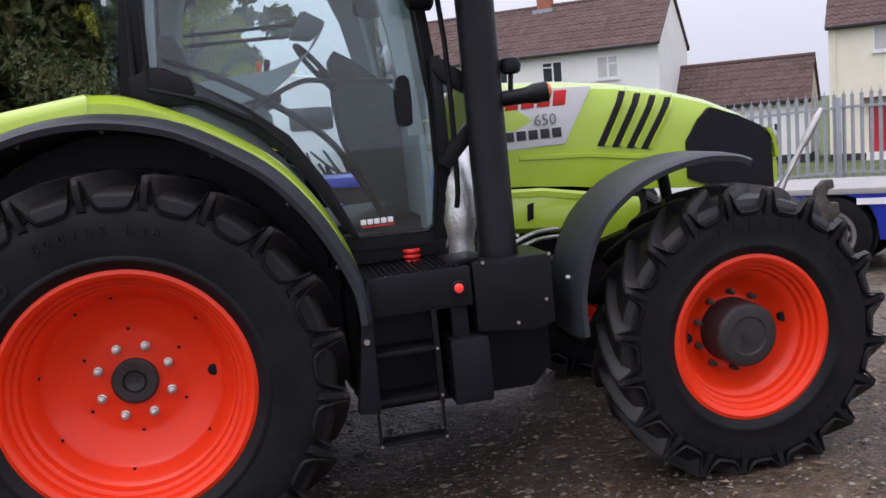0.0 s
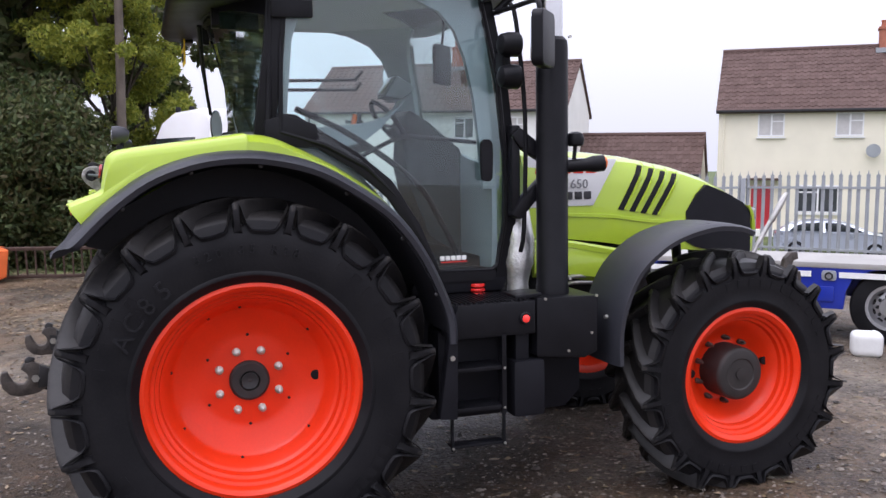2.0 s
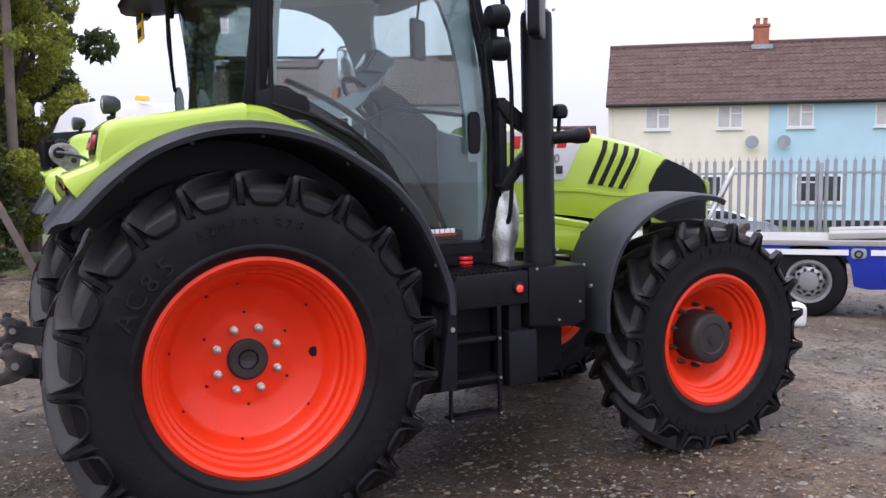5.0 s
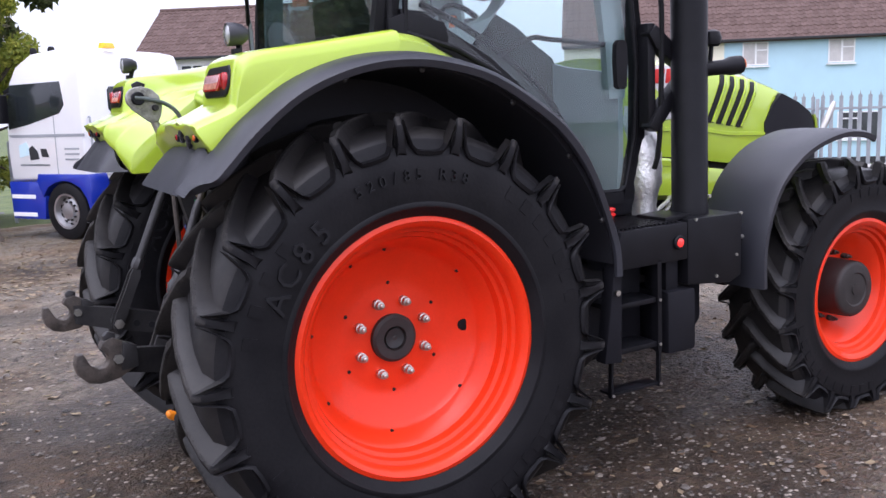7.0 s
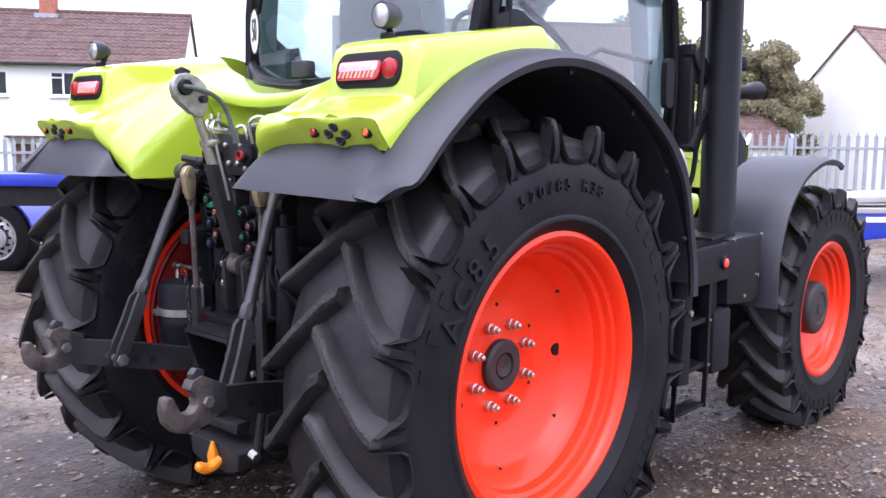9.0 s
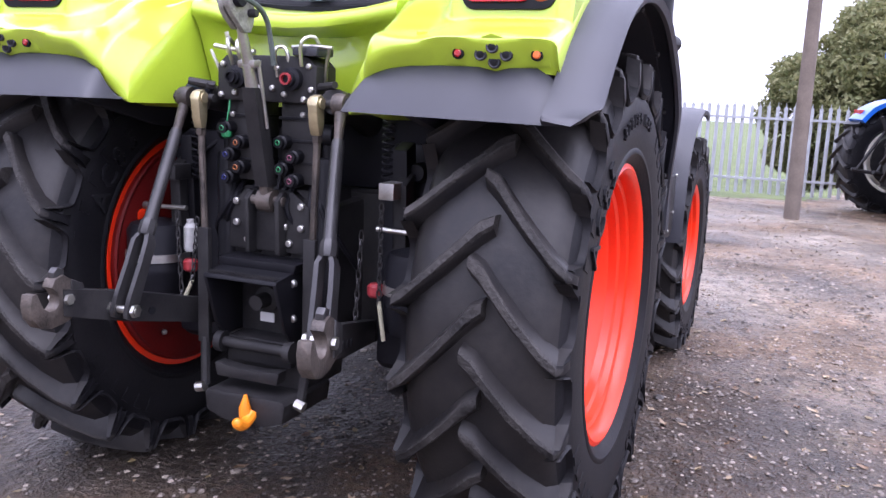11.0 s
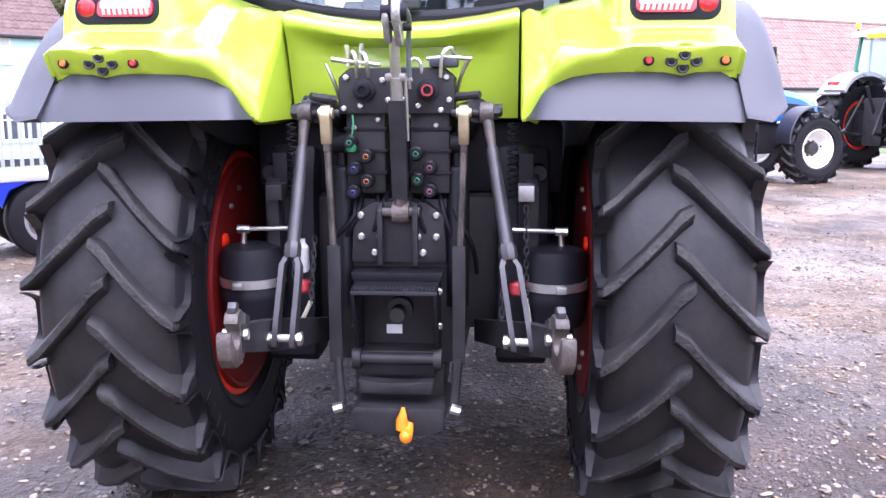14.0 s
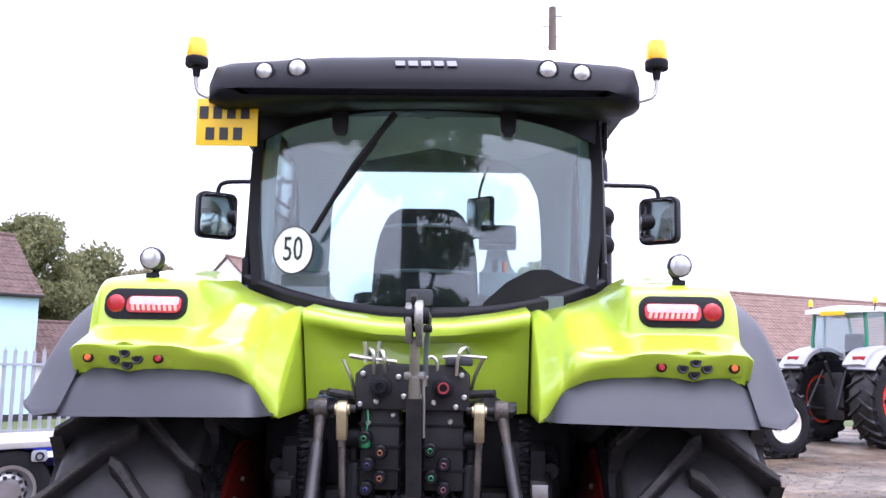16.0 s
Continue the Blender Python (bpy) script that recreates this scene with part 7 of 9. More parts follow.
part("lens", bm, lamp_mat("lit_red_marker", (0.9, 0.05, 0.04), 0.5), rf)
# exhaust stack on the right
bm = B()
lathe(bm, [(0.092, 1.20), (0.092, 1.26), (0.088, 1.27), (0.088, 2.56), (0.084, 2.60), (0.066, 2.62)], (1.675, -0.985, 0), "z", 32)
stack = part("exhaust_pipe", bm, BLACK, tractor, "tall matt black exhaust stack")
bm = B()
tube(bm, [(1.675, -0.985, 2.60), (1.675, -0.985, 2.84)], 0.060, 20)
outlet = part("tail_pipe", bm, CHROME, stack, "bright steel exhaust outlet")
bm = B()
tube(bm, smooth_line([(1.675, -0.985, 2.83), (1.678, -0.985, 2.90), (1.70, -0.985, 2.96), (1.735, -0.985, 3.0)], 3), [0.066] * 6 + [0.062, 0.058, 0.052, 0.046], 18)
part("outlet_bend", bm, BLACK, outlet)
for z in (1.30, 2.62):
    bm = B()
    lathe(bm, [(0.009, 0), (0.009, 0.014)], (1.76, -1.04, z), "y", 8)
    part("bolt_head", bm, ZINC, stack)
# roof-side rail that holds the stack
bm = B()
tube(bm, smooth_line([(1.40, -0.86, 2.76), (1.50, -0.90, 2.86), (1.60, -0.93, 2.90), (1.68, -0.985, 2.90)], 3), 0.022, 8)
prism(bm, [(1.30, 2.80), (1.62, 2.88), (1.62, 2.92), (1.40, 2.90), (1.30, 2.86)], "y", -0.93, -0.89, 0.01)
part("stack_stay", bm, BLACK, tractor)
bm = B()
prism(bm, [(1.45, 2.10), (1.50, 2.14), (1.66, 2.02), (1.66, 1.93), (1.50, 2.03)], "y", -0.95, -0.88, 0.01)
prism(bm, [(1.45, 1.66), (1.50, 1.63), (1.66, 1.80), (1.66, 1.89), (1.50, 1.74)], "y", -0.95, -0.88, 0.01)
box(bm, 1.46, 1.51, -0.93, -0.86, 1.65, 2.15, 0.01)
part("stack_bracket", bm, BLACK, tractor, "black bracket between cab and stack")
# lamps and air elbow by the stack
bm = B()
tube(bm, [(1.62, -0.93, 1.92), (1.76, -1.0, 1.922), (1.86, -1.03, 1.928), (1.90, -1.035, 1.932), (1.96, -1.045, 1.936)], [0.034, 0.036, 0.036, 0.046, 0.046], 14)
elbow = part("air_elbow", bm, BLACK, tractor, "black elbow pipe with a folded marker lamp")
bm = B()
lathe(bm, [(0.032, 0.0), (0.045, 0.01), (0.05, 0.04), (0.04, 0.07), (0.02, 0.08)], (1.81, -1.0, 2.03), "z", 14)
tube(bm, [(1.80, -1.0, 1.94), (1.81, -1.0, 2.04)], 0.012, 8)
part("small_lamp", bm, BLACK, elbow)
bm = B()
lathe(bm, [(0.036, 1.955), (0.038, 1.960), (0.037, 1.966), (0.028, 1.972), (0.004, 1.973)], (0, -1.046, 1.937), "x", 18)
part("marker_ring", bm, AMBER_MARK, elbow, "amber marker lens")
# bright pipe behind the stack
bm = B()
tube(bm, smooth_line([(1.545, -0.80, 1.20), (1.55, -0.80, 1.34), (1.565, -0.79, 1.48), (1.565, -0.77, 1.60), (1.61, -0.66, 1.69)], 4), [0.062, 0.064, 0.060, 0.066, 0.074, 0.086, 0.083, 0.086, 0.082, 0.086, 0.080, 0.078, 0.074, 0.072, 0.068, 0.066, 0.064], 18)
part("heat_pipe", bm, FOIL, tractor, "bright bent exhaust pipe")
# front work lamps beside the front posts
for sd in (-1, 1):
    for z in (2.575, 2.405):
        bm = B()
        lathe(bm, [(0.03, -0.06), (0.055, -0.045), (0.066, 0.0), (0.066, 0.05), (0.058, 0.06)], (1.42, sd * 0.985, z), "x", 20)
        fl = part("front_work_lamp", bm, BLACK, tractor, "round black work lamp")
        bm = B()
        lathe(bm, [(0.056, 0.055), (0.046, 0.066), (0.003, 0.07)], (1.42, sd * 0.985, z), "x", 20)
        part("lens", bm, CLEAR_LENS, fl)
    bm = B()
    prism(bm, [(1.39, 2.44), (1.44, 2.44), (1.44, 2.54), (1.39, 2.54)], "y", sd * 0.86, sd * 0.97, 0.01)
    part("lamp_bracket", bm, BLACK, tractor)

# rear linkage
for sd in (-1, 1):
    bm = B()
    tube(bm, [(-0.10, sd * 0.22, 1.50), (-0.32, sd * 0.24, 1.56), (-0.52, sd * 0.29, 1.585)], [0.06, 0.05, 0.045], 12)
    tube(bm, [(-0.50, sd * 0.24, 1.585), (-0.50, sd * 0.38, 1.585)], 0.022, 12)
    lift = part("lift_arm", bm, CHASSIS, tractor, "dark lift arm")
    fy = 0.345 if sd > 0 else 0.452
    top, foot = Vector((-0.53, sd * 0.325, 1.575)), Vector((-0.86, sd * fy, 0.835))
    way_down = (foot - top)
    at = lambda f: tuple(top + way_down * f)
    bm = B()
    lathe(bm, [(0.020, sd * 0.300), (0.036, sd * 0.302), (0.038, sd * 0.312), (0.038, sd * 0.338), (0.036, sd * 0.348), (0.020, sd * 0.350)], (-0.53, 0, 1.575), "y", 20)
    tube(bm, [at(0.02), at(0.10), at(0.17)], [0.022, 0.018, 0.015], 12)
    rod = part("lift_rod", bm, WORN, tractor, "adjustable steel lift rod with a forked foot")
    bm = B()
    tube(bm, [at(0.16), at(0.19), at(0.58), at(0.60)], [0.020, 0.023, 0.023, 0.026], 16)
    part("rod_tube", bm, ROD_STEEL, rod, "dark polished tube")
    bm = B()
    tube(bm, [at(0.59), at(0.605), at(0.645), at(0.66)], [0.026, 0.031, 0.031, 0.027], 8)
    part("lock_nut", bm, ROD_STEEL, rod)
    side = Vector((0, 1, 0))
    n = way_down.normalized().cross(side).normalized()
    for dy in (-0.030, 0.030):
        bm = B()
        loft(bm, [[tuple(Vector(at(f)) + side * (dy * k - 0.009) - n * h), tuple(Vector(at(f)) + side * (dy * k + 0.009) - n * h), tuple(Vector(at(f)) + side * (dy * k + 0.009) + n * h), tuple(Vector(at(f)) + side * (dy * k - 0.009) + n * h)]
                  for f, h, k in ((0.655, 0.016, 0.55), (0.69, 0.024, 0.95), (0.80, 0.022, 1.0), (0.95, 0.026, 1.0), (1.02, 0.022, 1.0), (1.04, 0.012, 1.0))])
        part("fork_leg", bm, ROD_STEEL, rod)
    bm = B()
    tube(bm, [tuple(foot - side * 0.062), tuple(foot + side * 0.062)], 0.014, 10)
    lathe(bm, [(0.024, sd * fy + 0.046), (0.024, sd * fy + 0.060)], (foot.x, 0, foot.z), "y", 6)
    lathe(bm, [(0.024, sd * fy - 0.060), (0.024, sd * fy - 0.046)], (foot.x, 0, foot.z), "y", 6)
    part("pin", bm, ZINC, rod)
    bm = B()
    tube(bm, [(-0.53, sd * 0.20, 1.575), (-0.53, sd * 0.375, 1.575)], 0.015, 12)
    lathe(bm, [(0.026, 0.350), (0.026, 0.366)] if sd > 0 else [(0.026, -0.366), (0.026, -0.350)], (-0.53, 0, 1.575), "y", 6)
    part("pivot_pin", bm, CHASSIS, rod)
    # thin check rod with its flat bar
    bm = B()
    lathe(bm, [(0.036, -0.014), (0.036, 0.014)], (-0.55, sd * 0.245, 1.56), "y", 18)
    prism(bm, [(-0.57, 1.56), (-0.53, 1.56), (-0.535, 1.44), (-0.565, 1.44)], "y", sd * 0.245 - 0.012, sd * 0.245 + 0.012, 0.004)
    tube(bm, [(-0.55, sd * 0.245, 1.46), (-0.55, sd * 0.232, 1.08)], 0.013, 8)
    chk = part("check_rod", bm, WORN, tractor, "worn steel check rod")
    bm = B()
    prism(bm, [(-0.590, 1.572), (-0.578, 1.600), (-0.552, 1.606), (-0.532, 1.590), (-0.535, 1.50), (-0.545, 1.465), (-0.568, 1.465), (-0.580, 1.50)], "y", sd * 0.245 - 0.019, sd * 0.245 + 0.019, 0.008)
    lathe(bm, [(0.020, sd * 0.245 - 0.026), (0.020, sd * 0.245 + 0.026)], (-0.558, 0, 1.575), "y", 14)
    part("fork_eye", bm, BRASS, chk, "yellow-plated steel fork")
    bm = B()
    box(bm, -0.57, -0.545, sd * 0.228 - 0.024, sd * 0.228 + 0.024, 0.66, 1.10, 0.004)
    tube(bm, [(-0.56, sd * 0.225, 0.68), (-0.58, sd * 0.21, 0.50)], 0.018, 8)
    part("flat_bar", bm, CHASSIS, chk)
    # lift cylinder
    bm = B()
    lathe(bm, [(0.045, 0.85), (0.045, 1.36), (0.038, 1.375), (0.022, 1.38), (0.022, 1.46)], (-0.42, sd * 0.215, 0), "z", 18)
    lathe(bm, [(0.04, -0.03), (0.04, 0.03)], (-0.42, sd * 0.215, 1.46), "y", 16)
    part("lift_cylinder", bm, BLACK, tractor, "black hydraulic lift cylinder")
    # lower arm with hook end, splayed outwards
    hy = 0.455 if sd > 0 else 0.57
    tip, root = Vector((-1.08, sd * hy, 0.895)), Vector((-0.20, sd * 0.29, 0.69))
    run = (tip - root).to_2d().length
    lie = Matrix.Translation(root) @ Matrix.Rotation(math.atan2(tip.y - root.y, tip.x - root.x), 4, "Z")
    rise = (tip.z - root.z) / run
    bm = B()
    loft(bm, [[(d, -t, d * rise - h), (d, t, d * rise - h), (d, t, d * rise + h), (d, -t, d * rise + h)] for d, h, t in ((0.0, 0.045, 0.020), (0.40, 0.052, 0.020), (0.62, 0.056, 0.020), (run - 0.16, 0.052, 0.018), (run - 0.04, 0.046, 0.016))])
    bm.transform(lie)
    arm = part("lower_arm", bm, CHASSIS, tractor, "dark lower linkage arm with a hook end")
    for d in (0.50, 0.57, 0.64):
        bm = B()
        lathe(bm, [(0.016, -0.022), (0.016, 0.022)], (d, 0, d * rise - 0.012), "y", 12)
        bm.transform(lie)
        part("arm_hole", bm, LINER, arm)
    hook_at = lie @ Matrix.Translation((run, 0, tip.z - root.z)) @ Matrix.Rotation(math.pi + radians(14 if sd > 0 else -9), 4, "Z") @ Matrix.Scale(0.88, 4)
    claw = [(0.13, -0.060), (0.06, -0.092), (-0.02, -0.100), (-0.075, -0.085), (-0.112, -0.045), (-0.122, 0.005), (-0.112, 0.050), (-0.084, 0.050), (-0.070, 0.016), (-0.054, -0.014), (-0.028, -0.030), (0.002, -0.028), (0.020, -0.010), (0.022, 0.016), (0.010, 0.038), (-0.014, 0.058), (0.004, 0.088), (0.050, 0.098), (0.13, 0.050)]
    bm = B()
    prism(bm, claw, "y", -0.026, 0.026, 0.008)
    bm.transform(hook_at)
    hk = part("hook_end", bm, WORN, arm, "worn bare steel claw hook")
    bm = B()
    prism(bm, [(0.15, -0.055), (0.15, 0.045), (0.085, 0.075), (0.07, -0.06)], "y", -0.033, 0.033, 0.008)
    prism(bm, [(0.010, 0.07), (0.055, 0.06), (0.065, 0.115), (0.030, 0.128), (0.008, 0.11)], "y", -0.016, 0.016, 0.006)
    bm.transform(hook_at)
    part("hook_latch", bm, ROD_STEEL, hk)
    bm = B()
    tube(bm, [(0.06, -0.040, 0.0), (0.06, 0.040, 0.0)], 0.015, 8)
    lathe(bm, [(0.022, 0.030), (0.022, 0.046)], (0.06, 0, 0.0), "y", 6)
    lathe(bm, [(0.022, -0.046), (0.022, -0.030)], (0.06, 0, 0.0), "y", 6)
    bm.transform(hook_at)
    part("pin", bm, ZINC, hk)
    # chain and springs beside the cylinders
    bm = B()
    for k in range(12):
        z = 1.12 - k * 0.035
        ringp = [(-0.50 + (0.008 if k % 2 else 0) * math.cos(a), sd * (0.40 - k * 0.002) + (0 if k % 2 else 0.009 * math.cos(a)), z + 0.024 * math.sin(a)) for a in [q * math.tau / 8 for q in range(9)]]
        tube(bm, ringp, 0.0032, 5)
    part("chain", bm, ROD_STEEL, tractor)
    bm = B()
    coil = [(-0.35 + 0.019 * math.cos(q * 0.8), sd * 0.42 + 0.019 * math.sin(q * 0.8), 1.53 - q * 0.0032) for q in range(90)]
    tube(bm, coil, 0.0045, 5)
    part("spring", bm, LINER, tractor)
    bm = B()
    prism(bm, [(-0.40, 1.30), (-0.32, 1.34), (-0.32, 0.78), (-0.38, 0.80)], "y", sd * 0.47, sd * 0.52, 0.008)
    part("link_stay", bm, CHASSIS, tractor)
    bm = B()
    box(bm, -0.46, -0.36, sd * 0.47 - 0.03, sd * 0.47 + 0.03, 1.25, 1.31, 0.006)
    part("stop_block", bm, STEEL if sd < 0 else CHASSIS, tractor)
# oil can bracket, white, on the left only
bm = B()
lathe(bm, [(0.022, 0.98), (0.026, 0.99), (0.026, 1.075), (0.014, 1.09), (0.014, 1.105)], (-0.46, 0.37, 0), "z", 14)
part("white_bottle", bm, GREY_WHITE, tractor, "small white plastic bottle")
bm = B()
lathe(bm, [(0.022, 0.9), (0.03, 0.91), (0.03, 0.94), (0.02, 0.95)], (-0.46, 0.37, 0), "z", 12)
part("red_cap", bm, PLUG_COL["red"], tractor)
bm = B()
lathe(bm, [(0.022, 0.9), (0.03, 0.91), (0.03, 0.94), (0.02, 0.95)], (-0.46, -0.44, 0), "z", 12)
part("red_cap", bm, PLUG_COL["red"], tractor)
bm = B()
box(bm, -0.18, 0.16, -0.58, 0.58, 0.68, 1.24, 0.05)
part("axle_housing", bm, CHASSIS, tractor, "dark cast rear axle housing")
bm = B()
box(bm, -0.12, 0.4, -0.62, 0.62, 1.24, 1.53, 0.03)
part("cab_underside", bm, LINER, tractor)
for sd in (-1, 1):
    bm = B()
    prism(bm, [(-0.36, 1.42), (-0.28, 1.45), (-0.24, 1.10), (-0.34, 1.05)], "y", sd * 0.44, sd * 0.50, 0.01)
    part("valve_bracket", bm, BLACK, tractor)
    bm = B()
    tube(bm, smooth_line([(-0.20, sd * 0.42, 1.40), (-0.30, sd * 0.47, 1.32), (-0.32, sd * 0.50, 1.15), (-0.25, sd * 0.48, 1.0)], 4), 0.011, 7)
    part("hose", bm, LINER, tractor)
    bm = B()
    lathe(bm, [(0.03, -0.02), (0.036, 0.0), (0.036, 0.05), (0.02, 0.07)], (-0.30, sd * 0.52, 1.34), "x", 14)
    part("breather", bm, BLACK, tractor)
# central housing: top-link bracket, power take-off shield, drawbar
bm = B()
box(bm, -0.44, -0.2, -0.20, 0.20, 0.62, 1.26, 0.02)
prism(bm, [(-0.18, 1.02), (-0.17, 1.2), (-0.10, 1.25), (0.10, 1.25), (0.17, 1.2), (0.18, 1.02)], "x", -0.475, -0.40, 0.012)
hous = part("rear_housing", bm, CHASSIS, tractor, "dark rear housing")
for y, z in ((-0.14, 1.12), (-0.14, 1.20), (0.14, 1.12), (0.14, 1.20), (-0.07, 1.12), (0.07, 1.12), (-0.155, 0.93), (0.155, 0.93), (-0.155, 0.80), (0.155, 0.80), (-0.09, 1.06), (0.09, 1.06)):
    bm = B()
    lathe(bm, [(0.014, 0.0), (0.014, -0.014), (0.009, -0.018)], (-0.472 if z > 1.0 else -0.545, y, z), "x", 8)
    part("bolt_head", bm, STEEL, hous)
for sd in (-1, 1):
    bm = B()
    prism(bm, [(-0.42, 1.0), (-0.52, 1.02), (-0.53, 1.22), (-0.49, 1.25), (-0.42, 1.24)], "y", sd * 0.055, sd * 0.075, 0.006)
    part("top_link_lug", bm, CHASSIS, hous)
bm = B()
prism(bm, [(-0.17, 1.0), (0.17, 1.0), (0.16, 0.965), (-0.16, 0.965)], "x", -0.56, -0.44, 0.006)
prism(bm, [(-0.44, 0.985), (-0.66, 0.955), (-0.665, 0.94), (-0.44, 0.95)], "y", -0.155, 0.155, 0.004)
for sd in (-1, 1):
    prism(bm, [(-0.44, 0.96), (-0.665, 0.945), (-0.60, 0.76), (-0.55, 0.70), (-0.44, 0.70)], "y", sd * 0.140, sd * 0.155, 0.004)
pto = part("shaft_guard", bm, BLACK, tractor, "black guard over the drive shaft")
bm = B()
for k in range(22):
    a = -0.145 + k * 0.0133
    box(bm, -0.66, -0.60, a, a + 0.006, 0.957 - 0.0, 0.962)
part("grip_ribs", bm, CHASSIS, pto)
bm = B()
lathe(bm, [(0.05, 0.0), (0.05, -0.05), (0.028, -0.055), (0.028, -0.12)], (-0.44, 0, 0.84), "x", 18)
part("drive_stub", bm, CHASSIS, pto)
bm = B()
box(bm, -0.448, -0.442, -0.005, 0.055, 0.74, 0.775)
part("type_plate", bm, BADGE, pto, "small pale plate")
bm = B()
box(bm, -0.54, -0.40, -0.14, 0.14, 0.60, 0.70, 0.012)
tube(bm, [(-0.56, -0.155, 0.675), (-0.56, 0.155, 0.675)], 0.022, 12)
for sd in (-1, 1):
    lathe(bm, [(0.04, -0.015), (0.04, 0.015)], (-0.56, sd * 0.15, 0.675), "y", 16)
prism(bm, [(-0.13, 0.56), (0.13, 0.56), (0.14, 0.61), (0.05, 0.60), (-0.05, 0.60), (-0.14, 0.61)], "x", -0.62, -0.56, 0.006)
part("hitch_frame", bm, CHASSIS, tractor, "dark hitch frame")
bm = B()
prism(bm, [(-0.185, 0.50), (-0.17, 0.515), (0.15, 0.515), (0.165, 0.50), (0.155, 0.43), (0.08, 0.405), (-0.10, 0.405), (-0.175, 0.43)], "x", -0.65, -0.32, 0.012)
box(bm, -0.5, -0.2, -0.17, 0.17, 0.50, 0.62, 0.01)
draw = part("drawbar_head", bm, CHASSIS, tractor, "dark drawbar head")
bm = B()
tube(bm, smooth_line([(-0.645, -0.045, 0.452), (-0.675, -0.045, 0.432), (-0.71, -0.046, 0.428), (-0.735, -0.046, 0.444), (-0.737, -0.046, 0.462)], 3), [0.022] * 10 + [0.020, 0.016, 0.010], 10)
tube(bm, [(-0.66, -0.028, 0.445), (-0.665, -0.026, 0.475), (-0.667, -0.030, 0.500), (-0.668, -0.032, 0.525)], [0.026, 0.022, 0.014, 0.006], 10)
part("tow_hook", bm, HOOK_ORANGE, draw, "orange-yellow tow hook")
for sd in (-1, 1):
    bm = B()
    tube(bm, [(-0.60, sd * 0.20, 0.50), (-0.60, sd * 0.235, 0.49)], 0.02, 8)
    part("pin", bm, ZINC, draw)
# top link standing up
bm = B()
tube(bm, [(-0.50, -0.08, 1.215), (-0.50, 0.06, 1.215)], 0.018, 10)
lathe(bm, [(0.042, -0.03), (0.042, 0.03)], (-0.50, -0.012, 1.215), "y", 16)
tube(bm, [(-0.50, -0.012, 1.215), (-0.525, -0.012, 1.30)], [0.03, 0.022], 10)
tl = part("top_link", bm, WORN, tractor, "upright top link with a worn claw")
bm = B()
loft(bm, [[(x - 0.03, -0.014 - w, z), (x - 0.03, -0.014 + w, z), (x + 0.03, -0.014 + w, z), (x + 0.03, -0.014 - w, z)] for x, w, z in ((-0.515, 0.027, 1.27), (-0.60, 0.027, 1.62))])
part("top_link_tube", bm, CHASSIS, tl)
bm = B()
tube(bm, [(-0.60, -0.015, 1.60), (-0.632, -0.015, 1.70)], [0.024, 0.020], 12)
prism(bm, [(-0.64, 1.685), (-0.60, 1.69), (-0.595, 1.715), (-0.645, 1.712)], "y", -0.050, 0.022, 0.008)
tube(bm, [(-0.627, -0.015, 1.70), (-0.675, -0.016, 1.83)], [0.019, 0.017], 12)
part("threaded_end", bm, STEEL, tl, "pale worn threaded end")
bm = B()
prism(bm, [(-0.655, 1.80), (-0.69, 1.80), (-0.735, 1.838), (-0.765, 1.862), (-0.780, 1.895), (-0.772, 1.935), (-0.745, 1.958), (-0.715, 1.962), (-0.672, 1.948), (-0.640, 1.918), (-0.630, 1.87), (-0.638, 1.83)], "y", -0.046, -0.022, 0.008)
prism(bm, [(-0.66, 1.81), (-0.69, 1.81), (-0.735, 1.845), (-0.758, 1.87), (-0.765, 1.90), (-0.752, 1.945), (-0.71, 1.955), (-0.672, 1.935), (-0.65, 1.89)], "y", -0.010, 0.014, 0.008)
lathe(bm, [(0.046, -0.014), (0.050, -0.010), (0.050, 0.010), (0.046, 0.014)], (-0.735, -0.034, 1.908), "y", 22)
claw = part("claw", bm, WORN_PALE, tl, "pale worn steel claw plates")
bm = B()
lathe(bm, [(0.026, -0.056), (0.030, -0.05), (0.030, 0.024), (0.026, 0.030)], (-0.735, -0.012, 1.908), "y", 18)
part("eye", bm, LINER, claw, "dark ball eye")
bm = B()
prism(bm, [(-0.70, 1.945), (-0.745, 1.95), (-0.752, 1.972), (-0.725, 1.985), (-0.69, 1.972)], "y", -0.024, -0.004, 0.006)
part("latch", bm, CHASSIS, claw)
bm = B()
lathe(bm, [(0.012, -0.064), (0.014, -0.058), (0.014, 0.022), (0.010, 0.028)], (-0.665, -0.012, 1.865), "y", 12)
part("pin", bm, CHASSIS, claw)
bm = B()
tube(bm, smooth_line([(-0.75, -0.062, 1.912), (-0.70, -0.066, 1.905), (-0.63, -0.062, 1.885), (-0.575, -0.055, 1.845), (-0.545, -0.05, 1.78), (-0.525, -0.05, 1.70)], 4), 0.0095, 8)
part("claw_lever", bm, CORD_GREY, tl, "grey release rod")
bm = B()
tube(bm, [(-0.612, -0.045, 1.705), (-0.588, -0.047, 1.60), (-0.560, -0.047, 1.48)], 0.0065, 8)
part("side_rod", bm, STEEL, tl)
